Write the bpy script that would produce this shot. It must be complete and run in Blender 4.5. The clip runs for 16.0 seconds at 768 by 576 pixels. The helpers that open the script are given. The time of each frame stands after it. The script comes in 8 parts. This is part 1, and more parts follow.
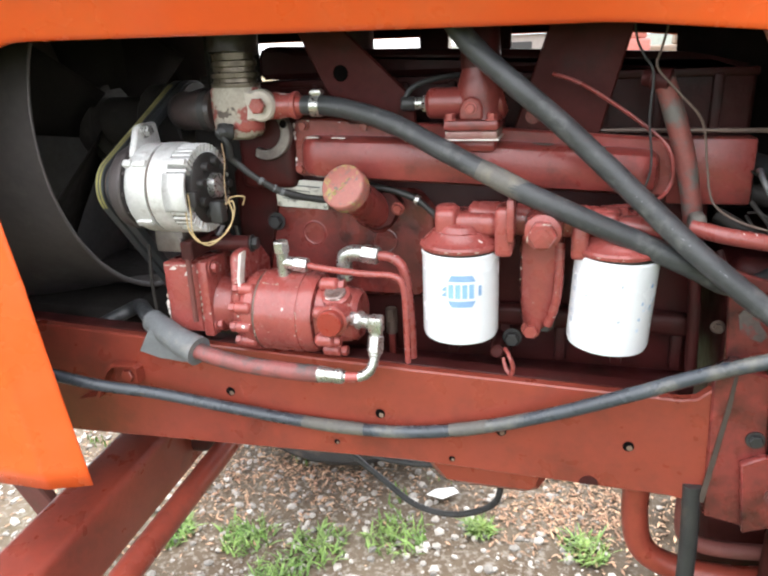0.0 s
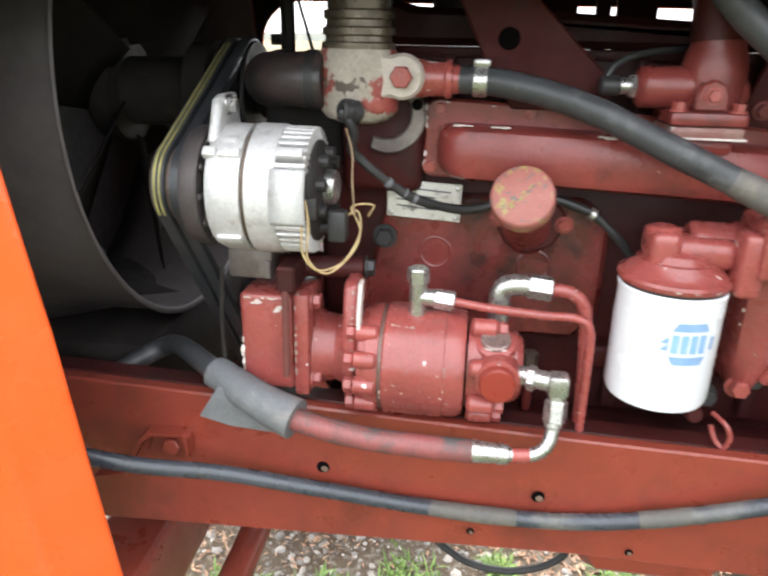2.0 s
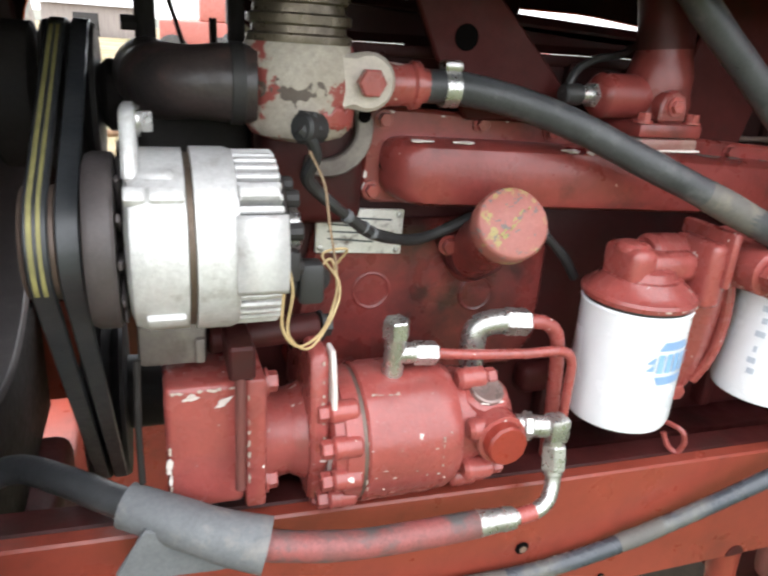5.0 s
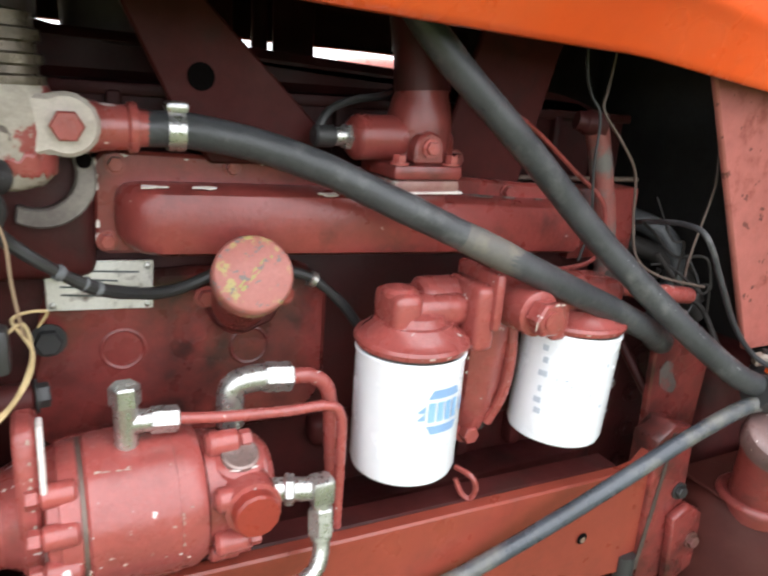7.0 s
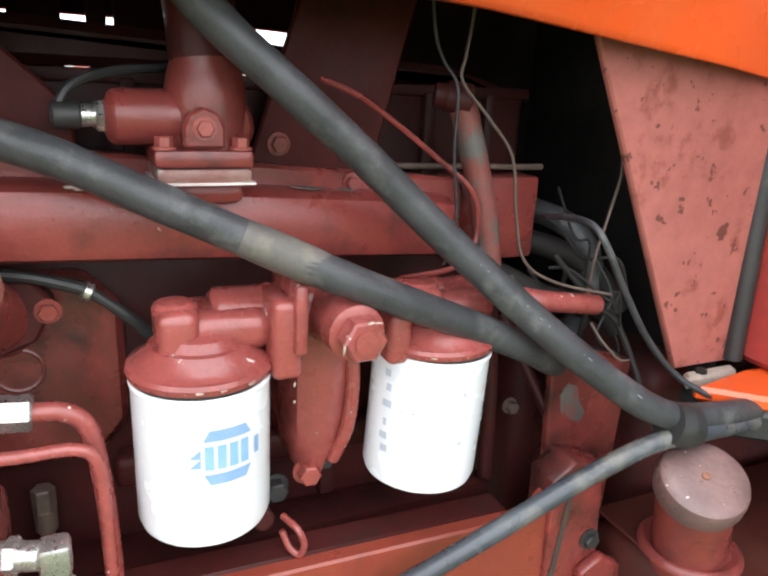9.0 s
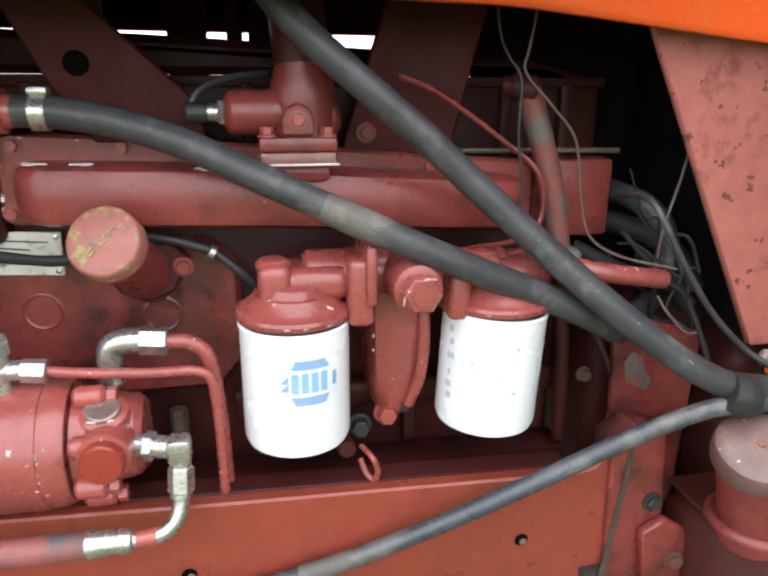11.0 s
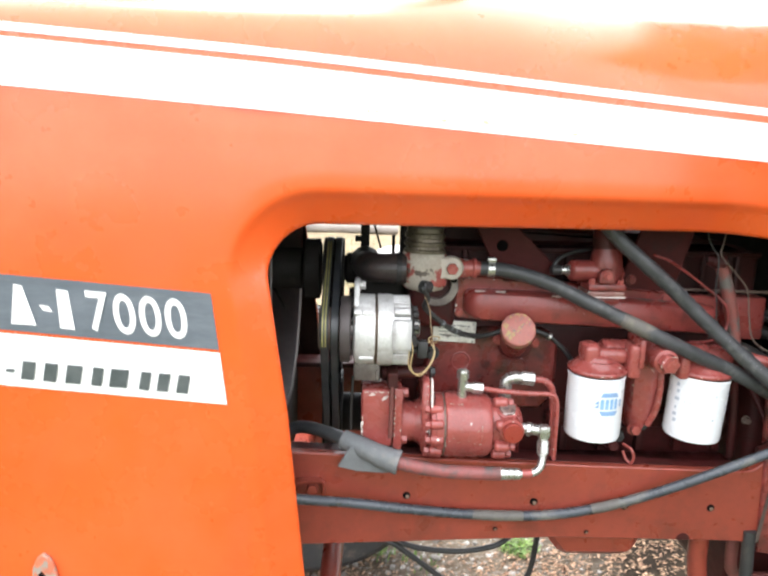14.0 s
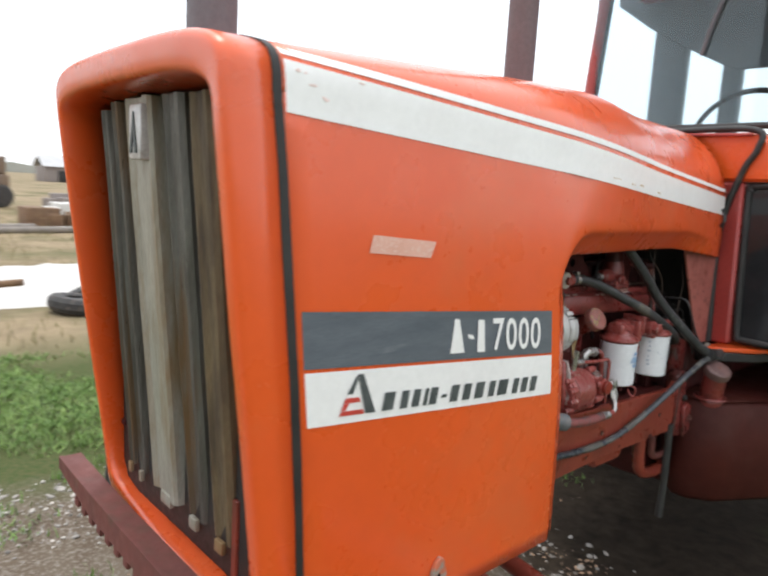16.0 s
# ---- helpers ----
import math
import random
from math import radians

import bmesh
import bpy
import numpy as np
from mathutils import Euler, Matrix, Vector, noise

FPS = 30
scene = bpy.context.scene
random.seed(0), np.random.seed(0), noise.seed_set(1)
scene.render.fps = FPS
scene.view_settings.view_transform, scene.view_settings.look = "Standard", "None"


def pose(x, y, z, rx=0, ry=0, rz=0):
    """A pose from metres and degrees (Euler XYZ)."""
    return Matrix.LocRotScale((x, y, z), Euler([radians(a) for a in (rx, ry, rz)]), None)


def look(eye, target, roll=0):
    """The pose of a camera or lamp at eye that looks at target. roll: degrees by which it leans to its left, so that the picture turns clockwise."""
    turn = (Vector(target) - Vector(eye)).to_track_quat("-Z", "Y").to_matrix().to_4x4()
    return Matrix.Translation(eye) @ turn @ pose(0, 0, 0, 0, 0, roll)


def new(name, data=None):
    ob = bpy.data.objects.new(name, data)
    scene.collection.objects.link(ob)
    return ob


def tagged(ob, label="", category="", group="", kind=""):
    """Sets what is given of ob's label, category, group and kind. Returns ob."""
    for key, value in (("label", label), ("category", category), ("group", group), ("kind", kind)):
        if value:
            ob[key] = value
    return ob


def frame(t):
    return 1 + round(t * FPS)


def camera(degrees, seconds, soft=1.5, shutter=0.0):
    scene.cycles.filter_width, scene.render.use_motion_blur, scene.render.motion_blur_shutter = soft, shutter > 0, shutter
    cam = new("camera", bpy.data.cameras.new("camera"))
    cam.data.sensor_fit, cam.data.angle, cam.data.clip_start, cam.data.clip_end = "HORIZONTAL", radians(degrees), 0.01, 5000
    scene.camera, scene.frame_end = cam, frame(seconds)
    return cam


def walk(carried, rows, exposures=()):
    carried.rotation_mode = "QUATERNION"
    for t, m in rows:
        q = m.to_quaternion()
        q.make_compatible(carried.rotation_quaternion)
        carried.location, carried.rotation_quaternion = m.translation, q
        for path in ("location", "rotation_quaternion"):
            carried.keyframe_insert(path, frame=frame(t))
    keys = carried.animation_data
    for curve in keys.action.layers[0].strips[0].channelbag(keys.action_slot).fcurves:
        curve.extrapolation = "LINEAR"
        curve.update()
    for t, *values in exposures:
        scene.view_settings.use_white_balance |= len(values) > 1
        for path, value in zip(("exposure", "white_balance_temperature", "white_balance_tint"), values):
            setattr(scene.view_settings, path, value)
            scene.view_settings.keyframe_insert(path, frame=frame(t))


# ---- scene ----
cam = camera(60.0, 16.0, 2.3, 0.4)
PATH = [
    (0, (0.464, -0.767, 1.237), (-0.068, 1.043, 0.573), -2.4),
    (0.5, (0.455, -0.736, 1.221), (-0.118, 1.066, 0.568), -0.7),
    (1, (0.367, -0.663, 1.202), (-0.136, 1.159, 0.547), 0.3),
    (1.5, (0.239, -0.611, 1.208), (-0.055, 1.253, 0.545), -0.7),
    (2, (0.136, -0.586, 1.212), (-0.102, 1.272, 0.511), 1.3),
    (2.5, (0.067, -0.489, 1.217), (-0.269, 1.346, 0.497), 2.0),
    (3, (-0.048, -0.425, 1.204), (-0.361, 1.416, 0.488), 1.0),
    (3.5, (-0.121, -0.424, 1.196), (-0.041, 1.449, 0.499), 1.7),
    (4, (-0.137, -0.416, 1.206), (0.171, 1.42, 0.475), 1.8),
    (4.5, (-0.11, -0.419, 1.207), (0.376, 1.382, 0.486), 3.0),
    (7, (0.047, -0.432, 1.22), (0.955, 1.251, 0.634), 4.4),
    (7.5, (0.117, -0.411, 1.211), (1.045, 1.271, 0.653), 4.8),
    (8, (0.178, -0.397, 1.212), (1.091, 1.283, 0.624), 4.7),
    (8.5, (0.229, -0.401, 1.209), (1.1, 1.298, 0.613), 3.9),
    (11, (0.3, -0.522, 1.207), (0.675, 1.346, 0.598), 0.4),
    (11.5, (0.263, -0.547, 1.218), (0.485, 1.338, 0.589), 0.1),
    (12, (0.261, -0.547, 1.226), (0.201, 1.354, 0.608), -0.4),
    (12.5, (0.278, -0.611, 1.24), (0.021, 1.279, 0.639), -0.6),
    (13, (0.225, -0.78, 1.287), (-0.091, 1.119, 0.747), -1.4),
    (13.5, (0.068, -0.995, 1.33), (-0.174, 0.925, 0.825), 1.9),
    (14, (-0.094, -1.073, 1.363), (-0.014, 0.888, 0.978), 1.7),
    (14.5, (-0.371, -1.167, 1.403), (-0.002, 0.772, 1.081), 2.3),
    (15, (-0.699, -1.269, 1.42), (0.006, 0.574, 1.097), 1.8),
    (15.5, (-1.051, -1.111, 1.372), (-0.091, 0.621, 1.095), 2.0),
    (16, (-1.339, -0.858, 1.375), (-0.02, 0.617, 1.082), 3.3),
]
EXPOSURES = [(0.0, 1.58), (0.5, 1.5), (2.5, 1.52), (4.5, 1.5), (7.0, 1.52), (8.5, 1.58), (11.0, 1.42), (12.0, 1.34), (12.6, 1.4), (13.0, 2.05), (13.5, 2.1), (14.0, 1.42), (14.5, 0.85), (15.0, 0.52), (15.5, 0.2), (16.0, 0.12)]
walk(cam, [(t, look(eye, target, roll)) for t, eye, target, roll in PATH], EXPOSURES)

# ---- light: a bright overcast sky with a weak, wide sun ----
SUN_UP, SUN_TURN = radians(74), radians(-20)
world = bpy.data.worlds.new("overcast_sky")
scene.world = world
world.use_nodes = True
wn, wl = world.node_tree.nodes, world.node_tree.links
sky = wn.new("ShaderNodeTexSky")
sky.sky_type, sky.sun_disc, sky.sun_elevation, sky.sun_rotation = "NISHITA", False, SUN_UP, SUN_TURN
sky_mix = wn.new("ShaderNodeMix")
sky_mix.data_type = "RGBA"
sky_mix.inputs[0].default_value = 0.82
sky_mix.inputs[7].default_value = (10.5, 10.8, 11.2, 1)
wl.new(sky.outputs[0], sky_mix.inputs[6])
sky_dir, sky_sep = wn.new("ShaderNodeTexCoord"), wn.new("ShaderNodeSeparateXYZ")
sky_lift, sky_mul = wn.new("ShaderNodeMapRange"), wn.new("ShaderNodeVectorMath")
wl.new(sky_dir.outputs["Generated"], sky_sep.inputs[0])
wl.new(sky_sep.outputs["Z"], sky_lift.inputs["Value"])
sky_lift.inputs["To Min"].default_value, sky_lift.inputs["To Max"].default_value = 0.95, 1.5
sky_mul.operation = "SCALE"
wl.new(sky_mix.outputs[2], sky_mul.inputs[0])
wl.new(sky_lift.outputs["Result"], sky_mul.inputs["Scale"])
wl.new(sky_mul.outputs[0], wn["Background"].inputs[0])
wn["Background"].inputs[1].default_value = 0.13
sun = new("sun", bpy.data.lights.new("sun", "SUN"))
sun.data.energy, sun.data.angle, sun.data.color = 1.3, radians(25), (1.0, 0.95, 0.88)
sun.matrix_world = look((0, 0, 0), (0.1, -0.28, -1.05))


# ---- materials ----
def nodes_of(name):
    m = bpy.data.materials.new(name)
    m.use_nodes = True
    return m, m.node_tree.nodes, m.node_tree.links


def noise_tex(n, l, coord, scale, detail=4.0, rough=0.55):
    t = n.new("ShaderNodeTexNoise")
    t.inputs["Scale"].default_value, t.inputs["Detail"].default_value, t.inputs["Roughness"].default_value = scale, detail, rough
    l.new(coord, t.inputs["Vector"])
    return t.outputs["Fac"]


def ramp(n, l, fac, lo, hi):
    r = n.new("ShaderNodeMapRange")
    r.inputs["From Min"].default_value, r.inputs["From Max"].default_value = lo, hi
    l.new(fac, r.inputs["Value"])
    return r.outputs["Result"]


def blend(n, l, fac, a, b):
    x = n.new("ShaderNodeMix")
    x.data_type = "RGBA"
    for sock, v in ((x.inputs[6], a), (x.inputs[7], b)):
        if isinstance(v, tuple):
            sock.default_value = (*v, 1)
        else:
            l.new(v, sock)
    if isinstance(fac, float):
        x.inputs[0].default_value = fac
    else:
        l.new(fac, x.inputs[0])
    return x.outputs[2]


def surface(name, c1, c2, rough=0.5, metal=0.0, scale=9.0, dirt=None, dirt_lo=0.52, dirt_hi=0.75, dirt_scale=22.0, chip=None, chip_lo=0.66, chip_scale=70.0,
            bump=0.15, bump_scale=160.0, coat=0.0, rough_var=0.15, stretch=(1, 1, 1), island=0.0, spec=0.5, grain=0.12):
    """Two colours mixed by a broad noise, patches of dirt, chips of another colour, and fine relief."""
    m, n, l = nodes_of(name)
    b = n["Principled BSDF"]
    tc, mp = n.new("ShaderNodeTexCoord"), n.new("ShaderNodeMapping")
    mp.inputs["Scale"].default_value = stretch
    l.new(tc.outputs["Object"], mp.inputs["Vector"])
    co = mp.outputs["Vector"]
    col = blend(n, l, ramp(n, l, noise_tex(n, l, co, scale), 0.3, 0.7), c1, c2)
    if island:
        g, hs = n.new("ShaderNodeNewGeometry"), n.new("ShaderNodeHueSaturation")
        v = n.new("ShaderNodeMapRange")
        v.inputs["To Min"].default_value, v.inputs["To Max"].default_value = 1 - island, 1 + island
        l.new(g.outputs["Random Per Island"], v.inputs["Value"])
        l.new(v.outputs["Result"], hs.inputs["Value"])
        l.new(col, hs.inputs["Color"])
        col = hs.outputs["Color"]
    if grain:
        gv, gh = n.new("ShaderNodeMapRange"), n.new("ShaderNodeHueSaturation")
        gv.inputs["From Min"].default_value, gv.inputs["From Max"].default_value = 0.3, 0.7
        gv.inputs["To Min"].default_value, gv.inputs["To Max"].default_value = 1 - grain, 1 + grain
        l.new(noise_tex(n, l, co, scale * 11, 6.0, 0.7), gv.inputs["Value"])
        l.new(gv.outputs["Result"], gh.inputs["Value"])
        l.new(col, gh.inputs["Color"])
        col = gh.outputs["Color"]
    rsock = ramp(n, l, noise_tex(n, l, co, scale * 4), 0.2, 0.8)
    rr = n.new("ShaderNodeMapRange")
    rr.inputs["To Min"].default_value, rr.inputs["To Max"].default_value = max(0.03, rough - rough_var), min(1, rough + rough_var)
    l.new(rsock, rr.inputs["Value"])
    if dirt:
        d = ramp(n, l, noise_tex(n, l, co, dirt_scale, 6.0, 0.65), dirt_lo, dirt_hi)
        col = blend(n, l, d, col, dirt)
    if chip:
        c = ramp(n, l, noise_tex(n, l, co, chip_scale, 3.0, 0.6), chip_lo, chip_lo + 0.02)
        col = blend(n, l, c, col, chip)
    l.new(col, b.inputs["Base Color"])
    l.new(rr.outputs["Result"], b.inputs["Roughness"])
    b.inputs["Metallic"].default_value = metal
    b.inputs["Specular IOR Level"].default_value = spec
    b.inputs["Coat Weight"].default_value = coat
    b.inputs["Coat Roughness"].default_value = 0.15
    if bump:
        bp = n.new("ShaderNodeBump")
        bp.inputs["Strength"].default_value, bp.inputs["Distance"].default_value = bump, 0.002
        l.new(noise_tex(n, l, co, bump_scale, 5.0, 0.6), bp.inputs["Height"])
        l.new(bp.outputs["Normal"], b.inputs["Normal"])
    return m


ENGINE_RED = surface("engine_red_paint", (0.27, 0.05, 0.042), (0.17, 0.034, 0.029), 0.32, scale=7, dirt=(0.04, 0.018, 0.016), dirt_lo=0.5, dirt_hi=0.8, chip=(0.62, 0.5, 0.45), chip_lo=0.74, chip_scale=55, bump=0.25)
BLOCK_RED = surface("grimy_block_red", (0.25, 0.045, 0.038), (0.15, 0.029, 0.025), 0.3, scale=9, dirt=(0.04, 0.014, 0.012), dirt_lo=0.44, dirt_hi=0.66, dirt_scale=13, bump=0.35, bump_scale=70, grain=0.18)
# Oil-grimed red, its colour lowered further for shade deep in the bay.
OILY_SHADED_RED = surface("oily_shaded_red", (0.075, 0.0145, 0.0135), (0.038, 0.0095, 0.009), 0.48, spec=0.2, scale=8, dirt=(0.03, 0.014, 0.012), dirt_lo=0.48, dirt_hi=0.72, bump=0.4, bump_scale=90)
# Red of the head, darkened to carry the shade under the hood.
SHADED_HEAD_RED = surface("shaded_head_red", (0.05, 0.0105, 0.0098), (0.026, 0.0075, 0.007), 0.5, spec=0.18, scale=9, dirt=(0.02, 0.011, 0.01), dirt_lo=0.48, dirt_hi=0.7, bump=0.4, bump_scale=90)
PUMP_RED = surface("worn_pump_red", (0.34, 0.075, 0.064), (0.23, 0.052, 0.045), 0.28, coat=0.2, scale=14, dirt=(0.14, 0.05, 0.04), dirt_lo=0.58, dirt_hi=0.85, chip=(0.7, 0.62, 0.58), chip_lo=0.69, chip_scale=60, bump=0.3, bump_scale=120)
RAIL_RED = surface("rail_red_paint", (0.27, 0.05, 0.03), (0.2, 0.038, 0.025), 0.33, scale=5, dirt=(0.1, 0.026, 0.018), dirt_lo=0.5, dirt_hi=0.85, dirt_scale=12, bump=0.12, bump_scale=60)
FADED_RED = surface("faded_red_panel", (0.42, 0.14, 0.115), (0.35, 0.105, 0.085), 0.5, scale=6, dirt=(0.26, 0.07, 0.05), dirt_lo=0.56, dirt_hi=0.66, dirt_scale=24, chip=(0.14, 0.045, 0.033), chip_lo=0.64, chip_scale=58, bump=0.2)
RUST_RED = surface("rusty_red_steel", (0.17, 0.045, 0.035), (0.11, 0.035, 0.03), 0.7, scale=8, dirt=(0.08, 0.04, 0.025), bump=0.4, bump_scale=70)
ORANGE = surface("orange_hood_paint", (0.8, 0.106, 0.018), (0.74, 0.092, 0.015), 0.3, scale=2.5, grain=0.03, dirt=(0.66, 0.14, 0.045), dirt_lo=0.5, dirt_hi=0.95, dirt_scale=4, bump=0.03, bump_scale=30, coat=0.5)
DECAL_WHITE = surface("white_decal", (0.9, 0.89, 0.87), (0.84, 0.82, 0.8), 0.4, scale=6, grain=0.04, dirt=(0.66, 0.52, 0.42), dirt_lo=0.62, dirt_hi=0.9, dirt_scale=9, bump=0.02)
DECAL_GREY = surface("charcoal_decal", (0.085, 0.1, 0.12), (0.14, 0.155, 0.18), 0.42, coat=0.4, scale=11, dirt=(0.22, 0.23, 0.25), dirt_lo=0.6, dirt_hi=0.85, dirt_scale=18, bump=0.05, stretch=(0.5, 1, 2.5))
DECAL_INK = surface("dark_print", (0.05, 0.06, 0.06), (0.09, 0.1, 0.1), 0.5, scale=40, bump=0)
DECAL_RED = surface("red_print", (0.6, 0.06, 0.04), (0.5, 0.06, 0.04), 0.5, scale=40, bump=0)
BADGE_TAPE = surface("worn_silver_sticker", (0.74, 0.42, 0.33), (0.68, 0.36, 0.27), 0.45, scale=40, chip=(0.76, 0.5, 0.42), chip_lo=0.56, chip_scale=150, bump=0.1)
FILTER_WHITE = surface("white_filter_enamel", (0.84, 0.85, 0.88), (0.8, 0.81, 0.85), 0.25, scale=5, grain=0.03, dirt=(0.5, 0.48, 0.46), dirt_lo=0.7, dirt_hi=0.95, dirt_scale=40, bump=0.03)
FILTER_BLUE = surface("blue_print", (0.2, 0.33, 0.55), (0.26, 0.4, 0.6), 0.4, scale=60, bump=0)
PALE_PRINT = surface("pale_print", (0.62, 0.7, 0.82), (0.7, 0.76, 0.85), 0.4, scale=60, bump=0)
ALLOY = surface("cast_aluminium", (0.68, 0.67, 0.655), (0.53, 0.52, 0.51), 0.42, metal=0.3, scale=20, dirt=(0.24, 0.2, 0.17), dirt_lo=0.56, dirt_hi=0.8, dirt_scale=30, bump=0.3, bump_scale=220)
STEEL = surface("plated_steel", (0.58, 0.57, 0.55), (0.42, 0.41, 0.39), 0.3, metal=0.85, scale=60, dirt=(0.3, 0.28, 0.255), dirt_lo=0.53, dirt_hi=0.85, dirt_scale=50, bump=0.2)
BEIGE = surface("worn_beige_casting", (0.45, 0.4, 0.34), (0.3, 0.25, 0.2), 0.55, scale=22, dirt=(0.26, 0.055, 0.045), dirt_lo=0.535, dirt_hi=0.565, dirt_scale=21, chip=(0.1, 0.075, 0.06), chip_lo=0.62, chip_scale=38, grain=0.2, bump=0.4, bump_scale=130)
BRASSY = surface("grimy_brass", (0.18, 0.145, 0.105), (0.08, 0.062, 0.047), 0.32, metal=0.5, scale=40, grain=0.25, dirt=(0.05, 0.035, 0.025), bump=0.3)
HOSE = surface("dusty_black_rubber", (0.034, 0.035, 0.037), (0.062, 0.063, 0.066), 0.4, spec=0.4, scale=26, dirt=(0.17, 0.168, 0.162), dirt_lo=0.54, dirt_hi=0.85, dirt_scale=30, bump=0.45, bump_scale=110)
RUBBER = surface("black_rubber", (0.02, 0.02, 0.021), (0.035, 0.033, 0.032), 0.5, scale=20, dirt=(0.09, 0.075, 0.06), dirt_lo=0.6, dirt_hi=0.8, bump=0.25, bump_scale=100)
GREY_SLEEVE = surface("grey_rubber_sleeve", (0.16, 0.165, 0.17), (0.11, 0.115, 0.12), 0.62, scale=30, dirt=(0.28, 0.25, 0.22), dirt_lo=0.58, dirt_hi=0.8, bump=0.35)
RED_HOSE = surface("red_oversprayed_hose", (0.26, 0.07, 0.065), (0.12, 0.06, 0.056), 0.5, scale=34, grain=0.25, dirt=(0.075, 0.068, 0.066), dirt_lo=0.49, dirt_hi=0.6, dirt_scale=24, bump=0.25)
SHROUD = surface("dusty_dark_shroud", (0.07, 0.06, 0.058), (0.115, 0.098, 0.095), 0.5, spec=0.5, scale=6, dirt=(0.2, 0.17, 0.15), dirt_lo=0.55, dirt_hi=0.85, dirt_scale=8, bump=0.2, bump_scale=60)
BLACK = surface("matt_black_paint", (0.016, 0.015, 0.015), (0.03, 0.026, 0.024), 0.6, scale=20, bump=0.2)
BELT = surface("worn_belt_rubber", (0.03, 0.033, 0.037), (0.05, 0.052, 0.055), 0.38, scale=30, bump=0.15)
BELT_EDGE = surface("frayed_belt_edge", (0.34, 0.3, 0.11), (0.2, 0.18, 0.075), 0.7, scale=40, bump=0.2)
PLATE = surface("engraved_plate", (0.74, 0.72, 0.66), (0.6, 0.57, 0.5), 0.42, metal=0.15, scale=40, dirt=(0.12, 0.08, 0.06), dirt_lo=0.55, dirt_hi=0.7, dirt_scale=60, bump=0.2)
CAP_PAINT = surface("scuffed_filler_cap", (0.36, 0.13, 0.105), (0.28, 0.085, 0.07), 0.5, scale=30, dirt=(0.34, 0.27, 0.1), dirt_lo=0.57, dirt_hi=0.63, dirt_scale=75, chip=(0.15, 0.12, 0.11), chip_lo=0.6, chip_scale=120, bump=0.3)
CAN_BROWN = surface("brown_grimy_cap", (0.2, 0.115, 0.105), (0.13, 0.075, 0.07), 0.36, scale=30, dirt=(0.1, 0.06, 0.055), dirt_lo=0.5, dirt_hi=0.7, chip=(0.55, 0.46, 0.42), chip_lo=0.69, chip_scale=130, bump=0.3)
TUBE_PAINT = surface("flaking_tube_paint", (0.22, 0.062, 0.05), (0.16, 0.05, 0.042), 0.55, scale=30, dirt=(0.11, 0.1, 0.09), dirt_lo=0.47, dirt_hi=0.6, dirt_scale=28, bump=0.4)
YELLOW_WIRE = surface("yellow_wire", (0.52, 0.39, 0.2), (0.4, 0.28, 0.13), 0.5, scale=80, bump=0)
TAN_WIRE = surface("tan_wire", (0.12, 0.085, 0.065), (0.09, 0.06, 0.05), 0.5, scale=80, bump=0)
GRILLE_METAL = surface("weathered_grille_steel", (0.19, 0.185, 0.17), (0.075, 0.068, 0.058), 0.36, metal=0.4, scale=14, grain=0.25, dirt=(0.15, 0.09, 0.045), dirt_lo=0.47, dirt_hi=0.62, dirt_scale=5, bump=0.2, stretch=(4, 4, 0.3))
GRILLE_RUST = surface("rust_stained_grille_steel", (0.2, 0.15, 0.085), (0.11, 0.078, 0.048), 0.5, metal=0.2, scale=12, grain=0.3, dirt=(0.06, 0.045, 0.035), dirt_lo=0.5, dirt_hi=0.7, dirt_scale=6, bump=0.2, stretch=(4, 4, 0.35))
BARE_CAST = surface("bare_grey_casting", (0.52, 0.46, 0.4), (0.4, 0.34, 0.29), 0.5, metal=0.2, scale=40, dirt=(0.16, 0.12, 0.1), dirt_lo=0.58, dirt_hi=0.75, bump=0.3)
GRILLE_PALE = surface("pale_grille_bar", (0.4, 0.39, 0.34), (0.26, 0.245, 0.2), 0.4, grain=0.2, metal=0.2, scale=14, dirt=(0.24, 0.16, 0.08), dirt_lo=0.47, dirt_hi=0.62, dirt_scale=3, bump=0.2, stretch=(3, 3, 0.5))
STACK_GREY = surface("stack_grey", (0.1, 0.1, 0.115), (0.13, 0.125, 0.135), 0.55, scale=8, bump=0.15)
FAN_DARK = surface("dark_fan_steel", (0.055, 0.046, 0.046), (0.085, 0.07, 0.068), 0.5, metal=0.2, scale=30, bump=0.15)
GRIMY_ALLOY = surface("grimy_aluminium", (0.22, 0.19, 0.17), (0.12, 0.1, 0.09), 0.5, metal=0.3, scale=30, dirt=(0.07, 0.05, 0.045), bump=0.3)
WORN_FLANGE = surface("worn_bare_flange", (0.26, 0.16, 0.13), (0.2, 0.07, 0.06), 0.5, scale=40, dirt=(0.34, 0.31, 0.26), dirt_lo=0.52, dirt_hi=0.6, dirt_scale=50, bump=0.3)
STACK_BROWN = surface("stack_brown", (0.12, 0.09, 0.095), (0.15, 0.115, 0.12), 0.6, scale=8, bump=0.2)
TRIM = surface("red_trim_paint", (0.38, 0.05, 0.04), (0.3, 0.04, 0.035), 0.35, scale=8, bump=0.1)
TYRE = surface("tyre_rubber", (0.025, 0.025, 0.026), (0.05, 0.047, 0.044), 0.75, scale=9, dirt=(0.14, 0.11, 0.09), bump=0.3)

